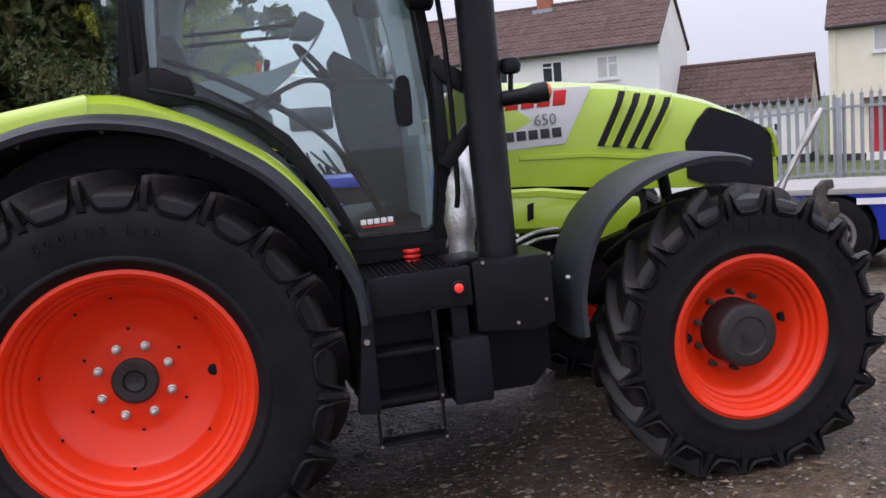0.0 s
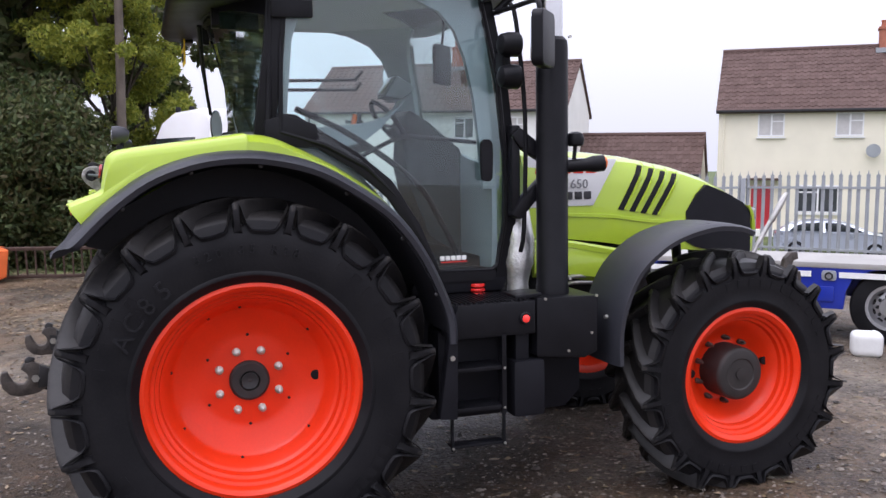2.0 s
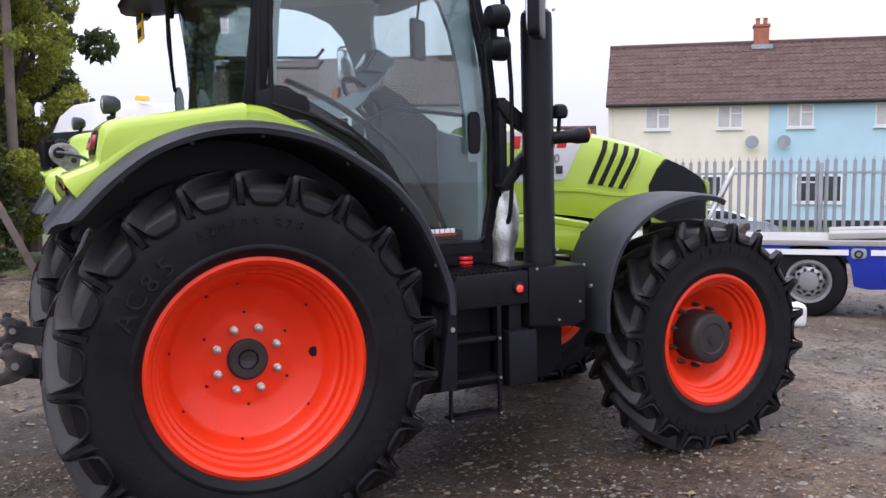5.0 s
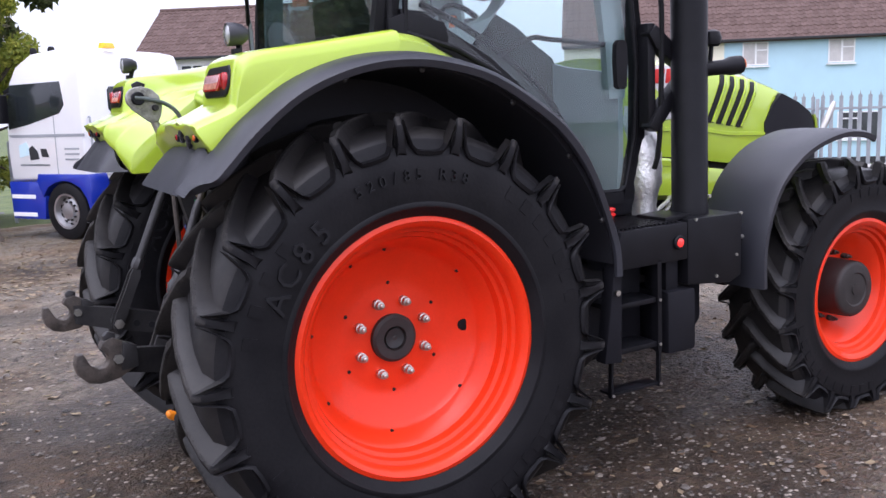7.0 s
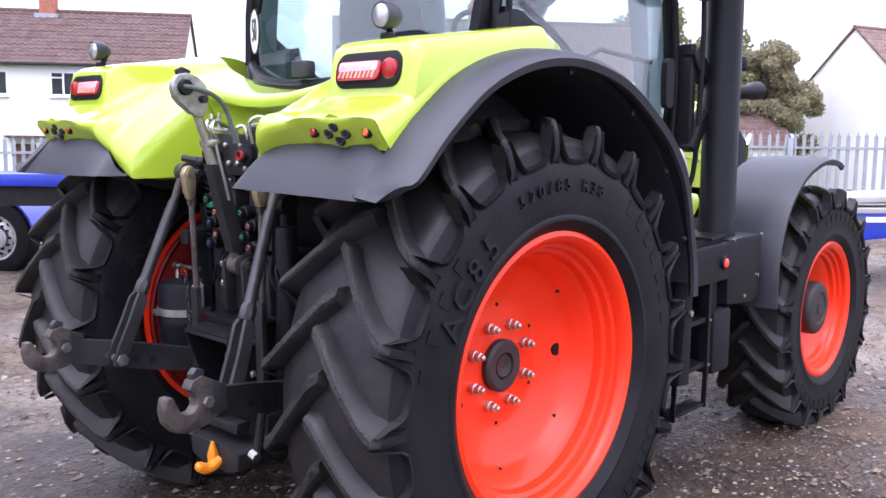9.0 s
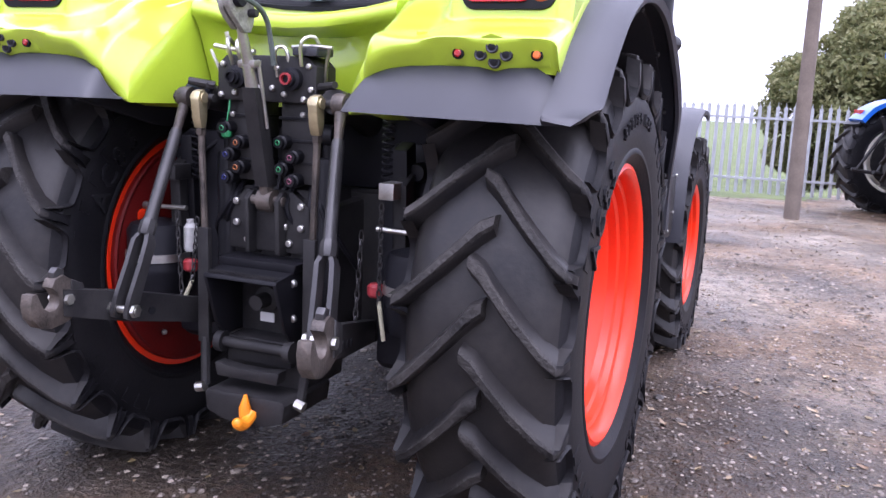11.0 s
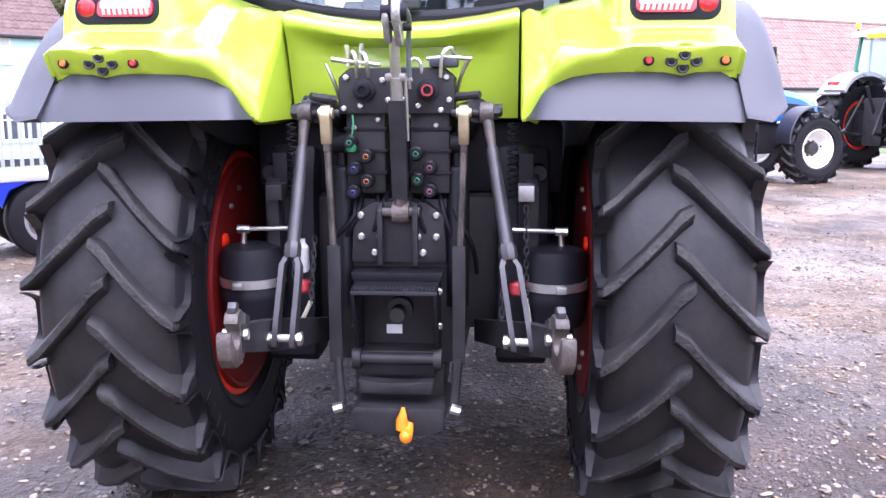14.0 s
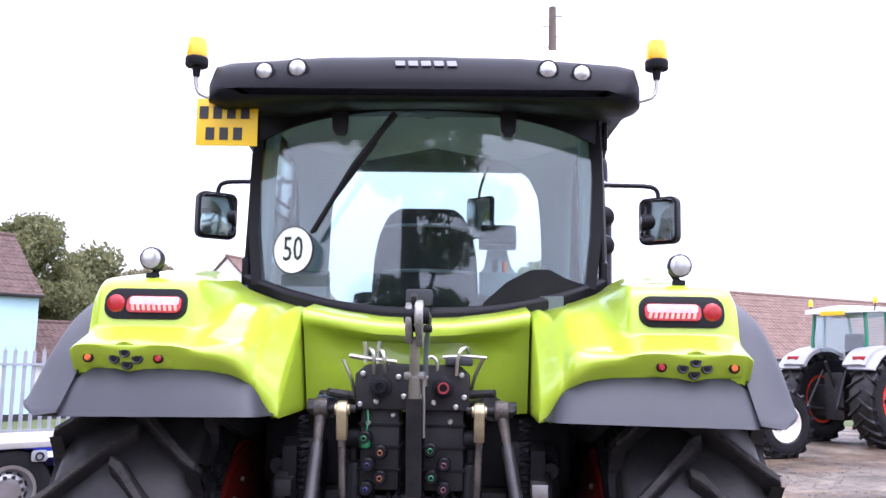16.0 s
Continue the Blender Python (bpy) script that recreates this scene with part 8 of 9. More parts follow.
# hydraulic coupler blocks with coloured caps
bm = B()
prism(bm, [(-0.21, 1.57), (-0.21, 1.70), (-0.17, 1.735), (-0.04, 1.735), (0.04, 1.735), (0.17, 1.735), (0.21, 1.70), (0.21, 1.57)], "x", -0.50, -0.36, 0.012)
coup = part("coupler_block", bm, CHASSIS, tractor, "dark hydraulic coupler block")
for sd in (-1, 1):
    bm = B()
    prism(bm, [(sd * 0.045, 1.28), (sd * 0.19, 1.28), (sd * 0.19, 1.60), (sd * 0.045, 1.60)], "x", -0.47, -0.34, 0.012)
    part("valve_body", bm, CHASSIS, coup)
    for z in (1.35, 1.43, 1.51):
        bm = B()
        prism(bm, [(sd * 0.040, z), (sd * 0.196, z), (sd * 0.196, z + 0.012), (sd * 0.040, z + 0.012)], "x", -0.476, -0.35, 0.002)
        part("valve_flange", bm, BLACK, coup)
    bm = B()
    lathe(bm, [(0.040, 0.0), (0.040, -0.03), (0.028, -0.034), (0.026, -0.05), (0.014, -0.052)], (-0.495, sd * 0.115, 1.655), "x", 20)
    sock = part("trailer_socket", bm, LINER, coup, "round black trailer socket")
    bm = B()
    lathe(bm, [(0.021, -0.048), (0.021, -0.064), (0.015, -0.064), (0.013, -0.040), (0.002, -0.040)], (-0.495, sd * 0.115, 1.655), "x", 14)
    part("socket_cap", bm, PLUG_COL["red"] if sd < 0 else BLACK, sock)
for y, z, c in ((0.17, 1.47, "green"), (0.11, 1.42, "orange"), (0.155, 1.375, "blue"), (0.11, 1.33, "orange"), (0.16, 1.29, "blue"), (-0.07, 1.43, "green"), (-0.12, 1.38, "pink"), (-0.075, 1.335, "green"), (-0.12, 1.295, "pink")):
    bm = B()
    lathe(bm, [(0.026, 0.0), (0.026, -0.05), (0.020, -0.055), (0.020, -0.07)], (-0.46, y, z), "x", 14)
    cp = part("coupler", bm, BLACK, coup)
    bm = B()
    lathe(bm, [(0.0105, -0.06), (0.0105, -0.072), (0.008, -0.074), (0.006, -0.068)], (-0.46, y, z), "x", 14)
    part("coupler_cap", bm, PLUG_COL[c], cp, c + " plastic cap")
for run, r in (
        ([(-0.50, 0.10, 1.70), (-0.53, 0.10, 1.755), (-0.50, 0.115, 1.785), (-0.42, 0.13, 1.75)], 0.010), ([(-0.50, 0.14, 1.70), (-0.53, 0.14, 1.765), (-0.50, 0.155, 1.79), (-0.42, 0.17, 1.75)], 0.010),
        ([(-0.48, 0.235, 1.765), (-0.48, 0.16, 1.755), (-0.48, 0.06, 1.745)], 0.012), ([(-0.48, 0.13, 1.74), (-0.48, 0.128, 1.78), (-0.48, 0.125, 1.82)], 0.011), ([(-0.48, 0.175, 1.74), (-0.48, 0.175, 1.78), (-0.485, 0.18, 1.815)], 0.011),
        ([(-0.50, -0.05, 1.66), (-0.52, -0.05, 1.75), (-0.50, -0.07, 1.765), (-0.50, -0.09, 1.74), (-0.48, -0.09, 1.66)], 0.009), ([(-0.50, -0.11, 1.765), (-0.50, -0.18, 1.77), (-0.50, -0.27, 1.765)], 0.009),
        ([(-0.50, -0.26, 1.765), (-0.47, -0.23, 1.70), (-0.44, -0.21, 1.62)], 0.009), ([(-0.47, 0.26, 1.75), (-0.46, 0.23, 1.68), (-0.44, 0.21, 1.60)], 0.009),
        ([(-0.52, -0.16, 1.70), (-0.54, -0.17, 1.78), (-0.50, -0.20, 1.80), (-0.46, -0.21, 1.74)], 0.009)):
    bm = B()
    tube(bm, smooth_line(run, 3), r * 0.75, 8)
    part("hydraulic_pipe", bm, ZINC, coup, "bright bent hydraulic pipe")
bm = B()
box(bm, -0.52, -0.40, -0.22, -0.12, 1.735, 1.765, 0.008)
part("valve_block", bm, PLASTIC, coup)
for a, b, r in (((-0.55, 0.30, 1.635), (-0.50, 0.22, 1.62), 0.014), ((-0.46, 0.34, 1.625), (-0.52, 0.23, 1.62), 0.012), ((-0.53, -0.30, 1.64), (-0.48, -0.21, 1.63), 0.013)):
    bm = B()
    tube(bm, [a, b], [r, r * 1.2], 8)
    part("union", bm, CHASSIS, coup)
for y, z in ((0.13, 1.60), (-0.08, 1.60), (-0.16, 1.585), (0.05, 1.69), (-0.05, 1.69), (0.03, 1.62), (-0.03, 1.62), (0.19, 1.59), (-0.19, 1.62), (0.18, 1.70), (-0.18, 1.70), (0.07, 1.55), (-0.14, 1.53), (0.16, 1.52)):
    bm = B()
    lathe(bm, [(0.011, 0.0), (0.011, -0.014), (0.007, -0.018)], (-0.495 if z > 1.57 else -0.465, y, z), "x", 8)
    part("fitting", bm, STEEL, coup)
bm = B()
tube(bm, [(-0.50, 0.345, 1.614), (-0.50, 0.325, 1.613), (-0.50, 0.322, 1.613), (-0.50, 0.285, 1.611), (-0.50, 0.28, 1.611), (-0.49, 0.24, 1.608)], [0.008, 0.010, 0.017, 0.021, 0.026, 0.024], 12)
part("blue_plug", bm, NAVY_PLUG, coup, "dark blue hose plug")
bm = B()
lathe(bm, [(0.008, -0.02), (0.018, -0.014), (0.021, 0.0), (0.016, 0.016), (0.006, 0.022)], (-0.505, 0.166, 1.452), "z", 12)
dangling = part("green_plug", bm, PLUG_COL["green"], coup, "green plug on a cord")
bm = B()
tube(bm, smooth_line([(-0.505, 0.166, 1.47), (-0.507, 0.160, 1.51), (-0.50, 0.158, 1.54), (-0.49, 0.162, 1.57)], 3), 0.0035, 6)
part("cord", bm, PLUG_COL["green"], dangling)
# check chains beside the lift rods, each with a pale tag
for (x0, y0, z0), (x1, y1, z1), (x2, y2, z2) in (((-0.49, -0.470, 1.24), (-0.50, -0.474, 0.885), (-0.50, -0.497, 0.755)), ((-0.49, 0.312, 1.12), (-0.50, 0.333, 0.864), (-0.50, 0.381, 0.775))):
    bm = B()
    many = int((z0 - z1) / 0.024)
    for k in range(many):
        u = (k + 0.5) / many
        c = Vector((x0 + (x1 - x0) * u, y0 + (y1 - y0) * u, z0 + (z1 - z0) * u))
        ring = []
        for j in range(9):
            q = j * math.tau / 8
            side = 0.0085 * math.cos(q)
            ring.append((c.x + (side if k % 2 else 0), c.y + (0 if k % 2 else side), c.z + 0.017 * math.sin(q)))
        tube(bm, ring, 0.003, 5)
    chain = part("check_chain", bm, ROD_STEEL, tractor, "thin steel check chain")
    bm = B()
    tube(bm, [(x1, y1, z1 + 0.01), (x2, y2, z2)], 0.008, 8)
    part("chain_tag", bm, CREAM_TAG, chain, "pale yellow sleeve")
rng = random.Random(4)
for k in range(9):
    y0 = -0.19 + k * 0.047
    bm = B()
    tube(bm, smooth_line([(-0.40, y0, 1.30), (-0.46 - rng.random() * 0.03, y0 + rng.uniform(-.03, .03), 1.2), (-0.43, y0 * 1.4 + rng.uniform(-.03, .03), 1.08), (-0.30, y0 * 1.5, 0.95)], 3), 0.010, 6)
    part("hose", bm, LINER, tractor)

# ---- lorry and low-loader ----
LORRY_WHITE = mat("white_lorry_paint", (0.80, 0.80, 0.80), 0.28, vary=0.03, scale=2, grain=60, bump=0.01, coat=0.5)
LORRY_BLUE = mat("blue_lorry_paint", (0.010, 0.030, 0.34), 0.3, vary=0.15, scale=2, grain=60, bump=0.02, coat=0.4)
DARK_GLASS = mat("dark_cab_window", (0.02, 0.025, 0.028), 0.06, vary=0.2, scale=2, grain=30, bump=0.0, coat=0.3)
ALU = mat("aluminium", (0.46, 0.46, 0.47), 0.34, metal=0.95, vary=0.12, scale=6, grain=60, bump=0.05)
PLANK = mat("pale_deck_boards", (0.34, 0.33, 0.31), 0.7, vary=0.15, scale=2, grain=30, bump=0.2)
RIG = math.degrees(math.atan2(0.84, -0.54))


def road_wheel(parent, x, y, z, R, rim, half, paint, nuts=10):
    bm = B()
    lathe(bm, [(rim, half * 0.8), (rim + 0.02, half), (R - 0.08, half), (R - 0.02, half * 0.85), (R, half * 0.6), (R, -half * 0.6), (R - 0.02, -half * 0.85), (R - 0.08, -half), (rim + 0.02, -half), (rim, -half * 0.8)], (x, y, z), "y", 40, closed=True)
    w = part("wheel", bm, RUBBER, parent, "black road tyre on a steel wheel")
    bm = B()
    lathe(bm, [(rim + 0.015, half * 0.92), (rim + 0.012, half * 1.0), (rim - 0.02, half * 0.98), (rim - 0.04, half * 0.6), (rim - 0.06, half * 0.35), (rim * 0.62, half * 0.5), (rim * 0.5, half * 0.55), (rim * 0.46, half * 0.85), (rim * 0.2, half * 0.9), (0.005, half * 0.9)], (x, y, z), "y", 36, caps=(False, True))
    rm = part("rim", bm, paint, w)
    bm = B()
    for k in range(nuts):
        a = k * math.tau / nuts
        lathe(bm, [(0.02, half * 0.5), (0.02, half * 0.72), (0.012, half * 0.75)], (x + rim * 0.55 * math.cos(a), y, z + rim * 0.55 * math.sin(a)), "y", 6)
        b = a + math.tau / nuts / 2
        lathe(bm, [(0.035, half * 0.36), (0.035, half * 0.44)], (x + rim * 0.78 * math.cos(b), y, z + rim * 0.78 * math.sin(b)), "y", 8)
    part("wheel_nut", bm, CHASSIS, rm)
    return w


# lorry: x ahead, y to its left (towards the yard), origin below the left front wheel's outer face
LZ = float(ground_z(0.35, 12.6))
lorry = base("lorry", pose(0.46, 12.44, LZ, 0, 0, RIG), "white and blue lorry cab unit parked beside the fence", "lorry")
bm = B()
CAB = [(1.36, 1.0), (1.40, 1.5), (1.36, 2.1), (1.22, 2.75), (1.0, 3.05), (0.60, 3.24), (-0.2, 3.30), (-0.52, 3.24), (-0.60, 3.05), (-0.60, 1.05)]
loops = []
for y, k in ((0.0, 0.93), (-0.015, 0.955), (-0.06, 0.982), (-0.16, 1.0), (-2.24, 1.0), (-2.34, 0.982), (-2.385, 0.955), (-2.40, 0.93)):
    loops.append([(0.2 + (x - 0.2) * k, y, 2.2 + (z - 2.2) * k) for x, z in CAB])
loft(bm, loops)
cabb = part("cab_body", bm, LORRY_WHITE, lorry, "white high-roof cab", 40)
bm = B()
prism(bm, [(1.26, 1.94), (1.27, 2.3), (1.15, 2.72), (-0.12, 2.74), (-0.18, 2.34), (-0.05, 2.20), (0.75, 2.02)], "y", -0.03, 0.008, 0.01)
part("side_window", bm, DARK_GLASS, cabb, "dark side window")
bm = B()
prism(bm, [(-0.62, 2.20), (-1.55, 2.20), (-1.60, 2.26), (-1.60, 2.58), (-1.55, 2.64), (-0.62, 2.64), (-0.57, 2.58), (-0.57, 2.26)], "x", -0.615, -0.58, 0.01)
part("rear_window", bm, DARK_GLASS, cabb, "small dark rear window")
bm = B()
prism(bm, [(-0.6, 1.85), (1.30, 1.85), (1.22, 1.80), (-0.6, 1.80)], "y", -0.01, 0.006)
prism(bm, [(0.10, 1.1), (0.115, 1.1), (0.115, 2.7), (0.10, 2.7)], "y", -0.01, 0.006)
part("door_line", bm, GALV, cabb)
bm = B()
prism(bm, [(0.55, 1.42), (0.78, 1.40), (0.80, 1.60), (0.70, 1.66), (0.58, 1.55)], "y", -0.01, 0.007)
prism(bm, [(0.30, 1.45), (0.48, 1.46), (0.50, 1.60), (0.36, 1.60)], "y", -0.01, 0.007)
part("door_picture", bm, INK, cabb, "dark plain shapes on the door")
bm = B()
prism(bm, [(0.72, 1.50), (1.05, 1.45), (1.05, 1.66), (0.85, 1.72)], "y", -0.01, 0.006)
part("door_picture", bm, RENDER["pale"], cabb)
bm = B()
for k in range(3):
    box(bm, -0.45, -0.1, -0.01, 0.007, 1.58 - k * 0.09, 1.61 - k * 0.09)
    box(bm, 0.3, 1.05, -0.01, 0.006, 1.30, 1.33)
part("print_bars", bm, GALV, cabb)
bm = B()
prism(bm, [(1.37, 1.9), (1.40, 1.9), (1.26, 2.68), (1.23, 2.68)], "y", -2.25, -0.15, 0.01)
part("windscreen", bm, DARK_GLASS, cabb)
bm = B()
prism(bm, [(1.15, 2.76), (1.48, 2.62), (1.46, 2.58), (1.14, 2.70)], "y", -2.3, -0.1, 0.01)
part("sun_visor", bm, LINER, cabb)
for y0 in (-2.62, 0.1):
    bm = B()
    box(bm, 1.10, 1.24, y0, y0 + 0.16, 2.05, 2.55, 0.03)
    tube(bm, [(1.18, y0 + 0.08, 2.5), (1.18, -0.05 if y0 > -1 else -2.35, 2.6)], 0.02, 6)
    part("mirror", bm, BLACK, cabb)
bm = B()
for x in (0.75, 0.3):
    lathe(bm, [(0.05, 3.2), (0.06, 3.27), (0.06, 3.31), (0.04, 3.35)], (x, -0.25, 0), "z", 10)
part("roof_horn", bm, BLACK, cabb)
bm = B()
prism(bm, [(-0.42, 3.29), (-0.60, 3.29), (-0.57, 3.39), (-0.45, 3.39)], "y", -0.85, -0.62, 0.02)
part("roof_beacon", bm, AMBER_LENS, cabb)
bm = B()
prism(bm, [(1.38, 0.35), (1.42, 1.02), (0.62, 1.02), (0.50, 0.75), (0.55, 0.35)], "y", -2.4, -0.0, 0.03)
prism(bm, [(0.66, 1.02), (0.62, 1.16), (-0.62, 1.16), (-0.66, 1.05), (-0.66, 0.50), (-0.60, 0.55), (-0.54, 0.74), (-0.40, 0.92), (-0.2, 1.01), (0, 1.04), (0.2, 1.01), (0.40, 0.92), (0.54, 0.74)], "y", -0.4, 0.02, 0.02)
bumper = part("bumper", bm, LORRY_BLUE, lorry, "blue bumper and wheel arch")
bm = B()
box(bm, 0.75, 1.36, -0.01, 0.008, 0.72, 0.79)
box(bm, 0.75, 1.36, -0.01, 0.008, 0.40, 0.47)
part("white_stripe", bm, WHITE, bumper)
bm = B()
prism(bm, [(-0.2, 0.55), (-5.6, 0.55), (-5.6, 0.85), (-0.2, 0.9)], "y", -1.65, -0.75, 0.01)
part("chassis_frame", bm, CHASSIS, lorry)
bm = B()
box(bm, -2.35, -1.0, -0.55, -0.05, 0.45, 0.98, 0.1, 4)
tank = part("fuel_tank", bm, ALU, lorry, "bright aluminium fuel tank")
for k in range(4):
    bm = B()
    box(bm, -2.2 + k * 0.33, -2.15 + k * 0.33, -0.56, -0.035, 0.44, 0.99, 0.1, 4)
    part("tank_strap", bm, CHASSIS, tank)
for k in range(7):
    bm = B()
    box(bm, -1.05 - k * 0.06, -1.02 - k * 0.06, -1.8, -0.5, 0.95 + 0.05 * (k % 3), 1.35 - 0.1 * (k % 2), 0.01)
    part("rear_panel", bm, CHASSIS, lorry)
bm = B()
tube(bm, [(-1.10, -0.4, 1.0), (-1.10, -0.4, 1.5)], 0.04, 10)
tube(bm, smooth_line([(-1.0, -0.7, 1.8), (-1.4, -0.8, 1.5), (-1.8, -0.9, 1.3), (-2.4, -1.0, 1.0)], 4), 0.025, 6)
tube(bm, smooth_line([(-1.0, -1.0, 1.8), (-1.5, -1.0, 1.35), (-1.9, -1.1, 1.2), (-2.4, -1.1, 1.0)], 4), 0.025, 6)
part("air_lines", bm, CHASSIS, lorry)
for k in range(6):
    bm = B()
    y = -0.35 - 0.26 * k
    tube(bm, smooth_line([(-0.63, y, 1.55 + 0.12 * (k % 3)), (-0.85, y - 0.05, 1.25), (-1.0, y + 0.10, 1.42 + 0.1 * (k % 2)), (-1.25, y, 1.05), (-1.5, y - 0.1, 1.12)], 4), 0.022 + 0.008 * (k % 2), 7)
    part("air_hose", bm, LINER if k % 2 else ROD_STEEL, lorry)
bm = B()
tube(bm, smooth_line([(-0.61, -0.12, 1.35), (-0.66, -0.10, 1.40), (-0.66, -0.10, 2.05), (-0.61, -0.12, 2.12)], 3), 0.018, 8)
part("grab_handle", bm, GALV, lorry)
bm = B()
lathe(bm, [(0.11, 0.95), (0.13, 0.97), (0.13, 1.30), (0.11, 1.33)], (-0.85, -0.75, 0), "z", 18)
part("air_filter", bm, CHASSIS, lorry)
bm = B()
arcp = [(-3.12 + 0.58 * math.cos(a), 0.51 + 0.58 * math.sin(a)) for a in [radians(15 + 15 * k) for k in range(11)]]
band(bm, arcp, -0.62, -0.02, -0.03)
part("rear_mudguard", bm, LORRY_BLUE, lorry, "blue rear mudguard")
for x in (0.0, -3.12):
    for y in (-0.15, -2.25):
        road_wheel(lorry, x, y, 0.51, 0.51, 0.30, 0.15, ALU)

# trailer: same heading, origin below the rear-most left wheel's outer face
TZ = float(ground_z(6.9, 1.74))
trailer = base("low_loader_trailer", pose(6.9, 1.74, TZ - 0.01, 0, 0.9, 130), "blue low-loader trailer with pale deck boards", "trailer")
bm = B()
box(bm, -3.0, 6.52, -1.20, 0.02, 0.80, 0.86, 0.01)
part("deck", bm, PLANK, trailer, "pale boarded deck")
AXLES = (0.0, 1.36, 2.28, 3.195)
bm = B()
for y0 in (-0.06, -1.21):
    rail = [(-3.0, 0.84), (6.5, 0.84), (6.5, 0.66), (4.3, 0.66), (3.9, 0.62)]
    for w in AXLES[::-1]:
        rail += [(w + 0.455, 0.36 if w < 1 else 0.60), (w + 0.43, 0.55), (w + 0.36, 0.72), (w + 0.18, 0.79), (w, 0.80), (w - 0.18, 0.79), (w - 0.36, 0.72), (w - 0.43, 0.55), (w - 0.455, 0.36 if w < 2 else 0.60)]
    prism(bm, rail + [(-0.60, 0.33), (-1.25, 0.35), (-1.9, 0.5), (-3.0, 0.6)], "y", y0, y0 + 0.07, 0.004)
part("side_rail", bm, LORRY_BLUE, trailer, "blue side rail")
bm = B()
box(bm, -3.0, 6.5, -0.95, -0.30, 0.58, 0.79)
part("subframe", bm, LORRY_BLUE, trailer)
for x0, x1 in ((-2.6, -1.85), (-1.30, -0.62), (-0.40, 0.50), (0.78, 1.10), (1.9, 2.9)):
    bm = B()
    box(bm, x0, x1, 0.012, 0.024, 0.70, 0.76)
    part("reflective_strip", bm, WHITE, trailer)
for x in (-1.4, -0.5, 0.6, 1.75, 2.95, 4.1):
    bm = B()
    prism(bm, round_rect(x - 0.075, x + 0.075, 0.665, 0.775, 0.03), "y", 0.010, 0.026, 0.003)
    plate = part("lashing_plate", bm, GALV, trailer)
    bm = B()
    tube(bm, [(x + 0.036 * math.cos(q), 0.034, 0.715 + 0.036 * math.sin(q)) for q in [k * math.tau / 12 for k in range(13)]], 0.009, 6)
    part("lashing_ring", bm, CHASSIS, plate)
for x in (-1.72, -0.52, 0.62, 1.74):
    bm = B()
    box(bm, x - 0.05, x + 0.05, 0.012, 0.024, 0.705, 0.745)
    part("side_marker", bm, AMBER_MARK, trailer, "small amber side marker")
for x in (0.66, -0.85):
    bm = B()
    box(bm, x - 0.11, x + 0.11, 0.010, 0.030, 0.44, 0.60, 0.006)
    part("side_bracket", bm, LORRY_BLUE, trailer)
for x in AXLES:
    for y in (-0.13, -1.06):
        road_wheel(trailer, x, y, 0.40, 0.40, 0.23, 0.12, ALU)
bm = B()
prism(bm, [(6.5, 0.86), (6.5, 0.66), (7.0, 0.80), (7.5, 1.10), (9.6, 1.13), (9.6, 1.26), (7.3, 1.26), (6.9, 1.05)], "y", -1.15, -0.1, 0.02)
part("gooseneck", bm, LORRY_BLUE, trailer, "blue raised neck of the trailer")
bm = B()
box(bm, 7.55, 9.5, -1.05, -0.25, 0.86, 1.11, 0.02)
part("neck_frame", bm, CHASSIS, trailer, "dark frame under the neck")
bm = B()
for y0 in (-0.52, -1.14):
    prism(bm, [(-0.2, 0.865), (-3.0, 0.95), (-3.0, 1.02), (-0.2, 0.93)], "y", y0, y0 + 0.46, 0.01)
part("loading_ramp", bm, PLANK, trailer, "pale loading ramps lying on the deck")

# ---- parked tractors ----
BLUE_T = mat("blue_tractor_paint", (0.018, 0.125, 0.52), 0.25, vary=0.1, scale=2, grain=60, bump=0.01, coat=0.5)
GREEN_T = mat("green_tractor_paint", (0.012, 0.19, 0.10), 0.35, vary=0.1, scale=2, grain=60, bump=0.01, coat=0.4)
GREY_T = mat("pale_grey_mudguard", (0.32, 0.32, 0.33), 0.45, vary=0.08, scale=2, grain=60, bump=0.02)
CREAM_RIM = mat("cream_wheel_paint", (0.78, 0.75, 0.66), 0.4, vary=0.06, scale=3, grain=60, bump=0.02)
PALE_GLASS = glass("pale_cab_glass", (0.80, 0.88, 0.89), 0.02, 0.10)


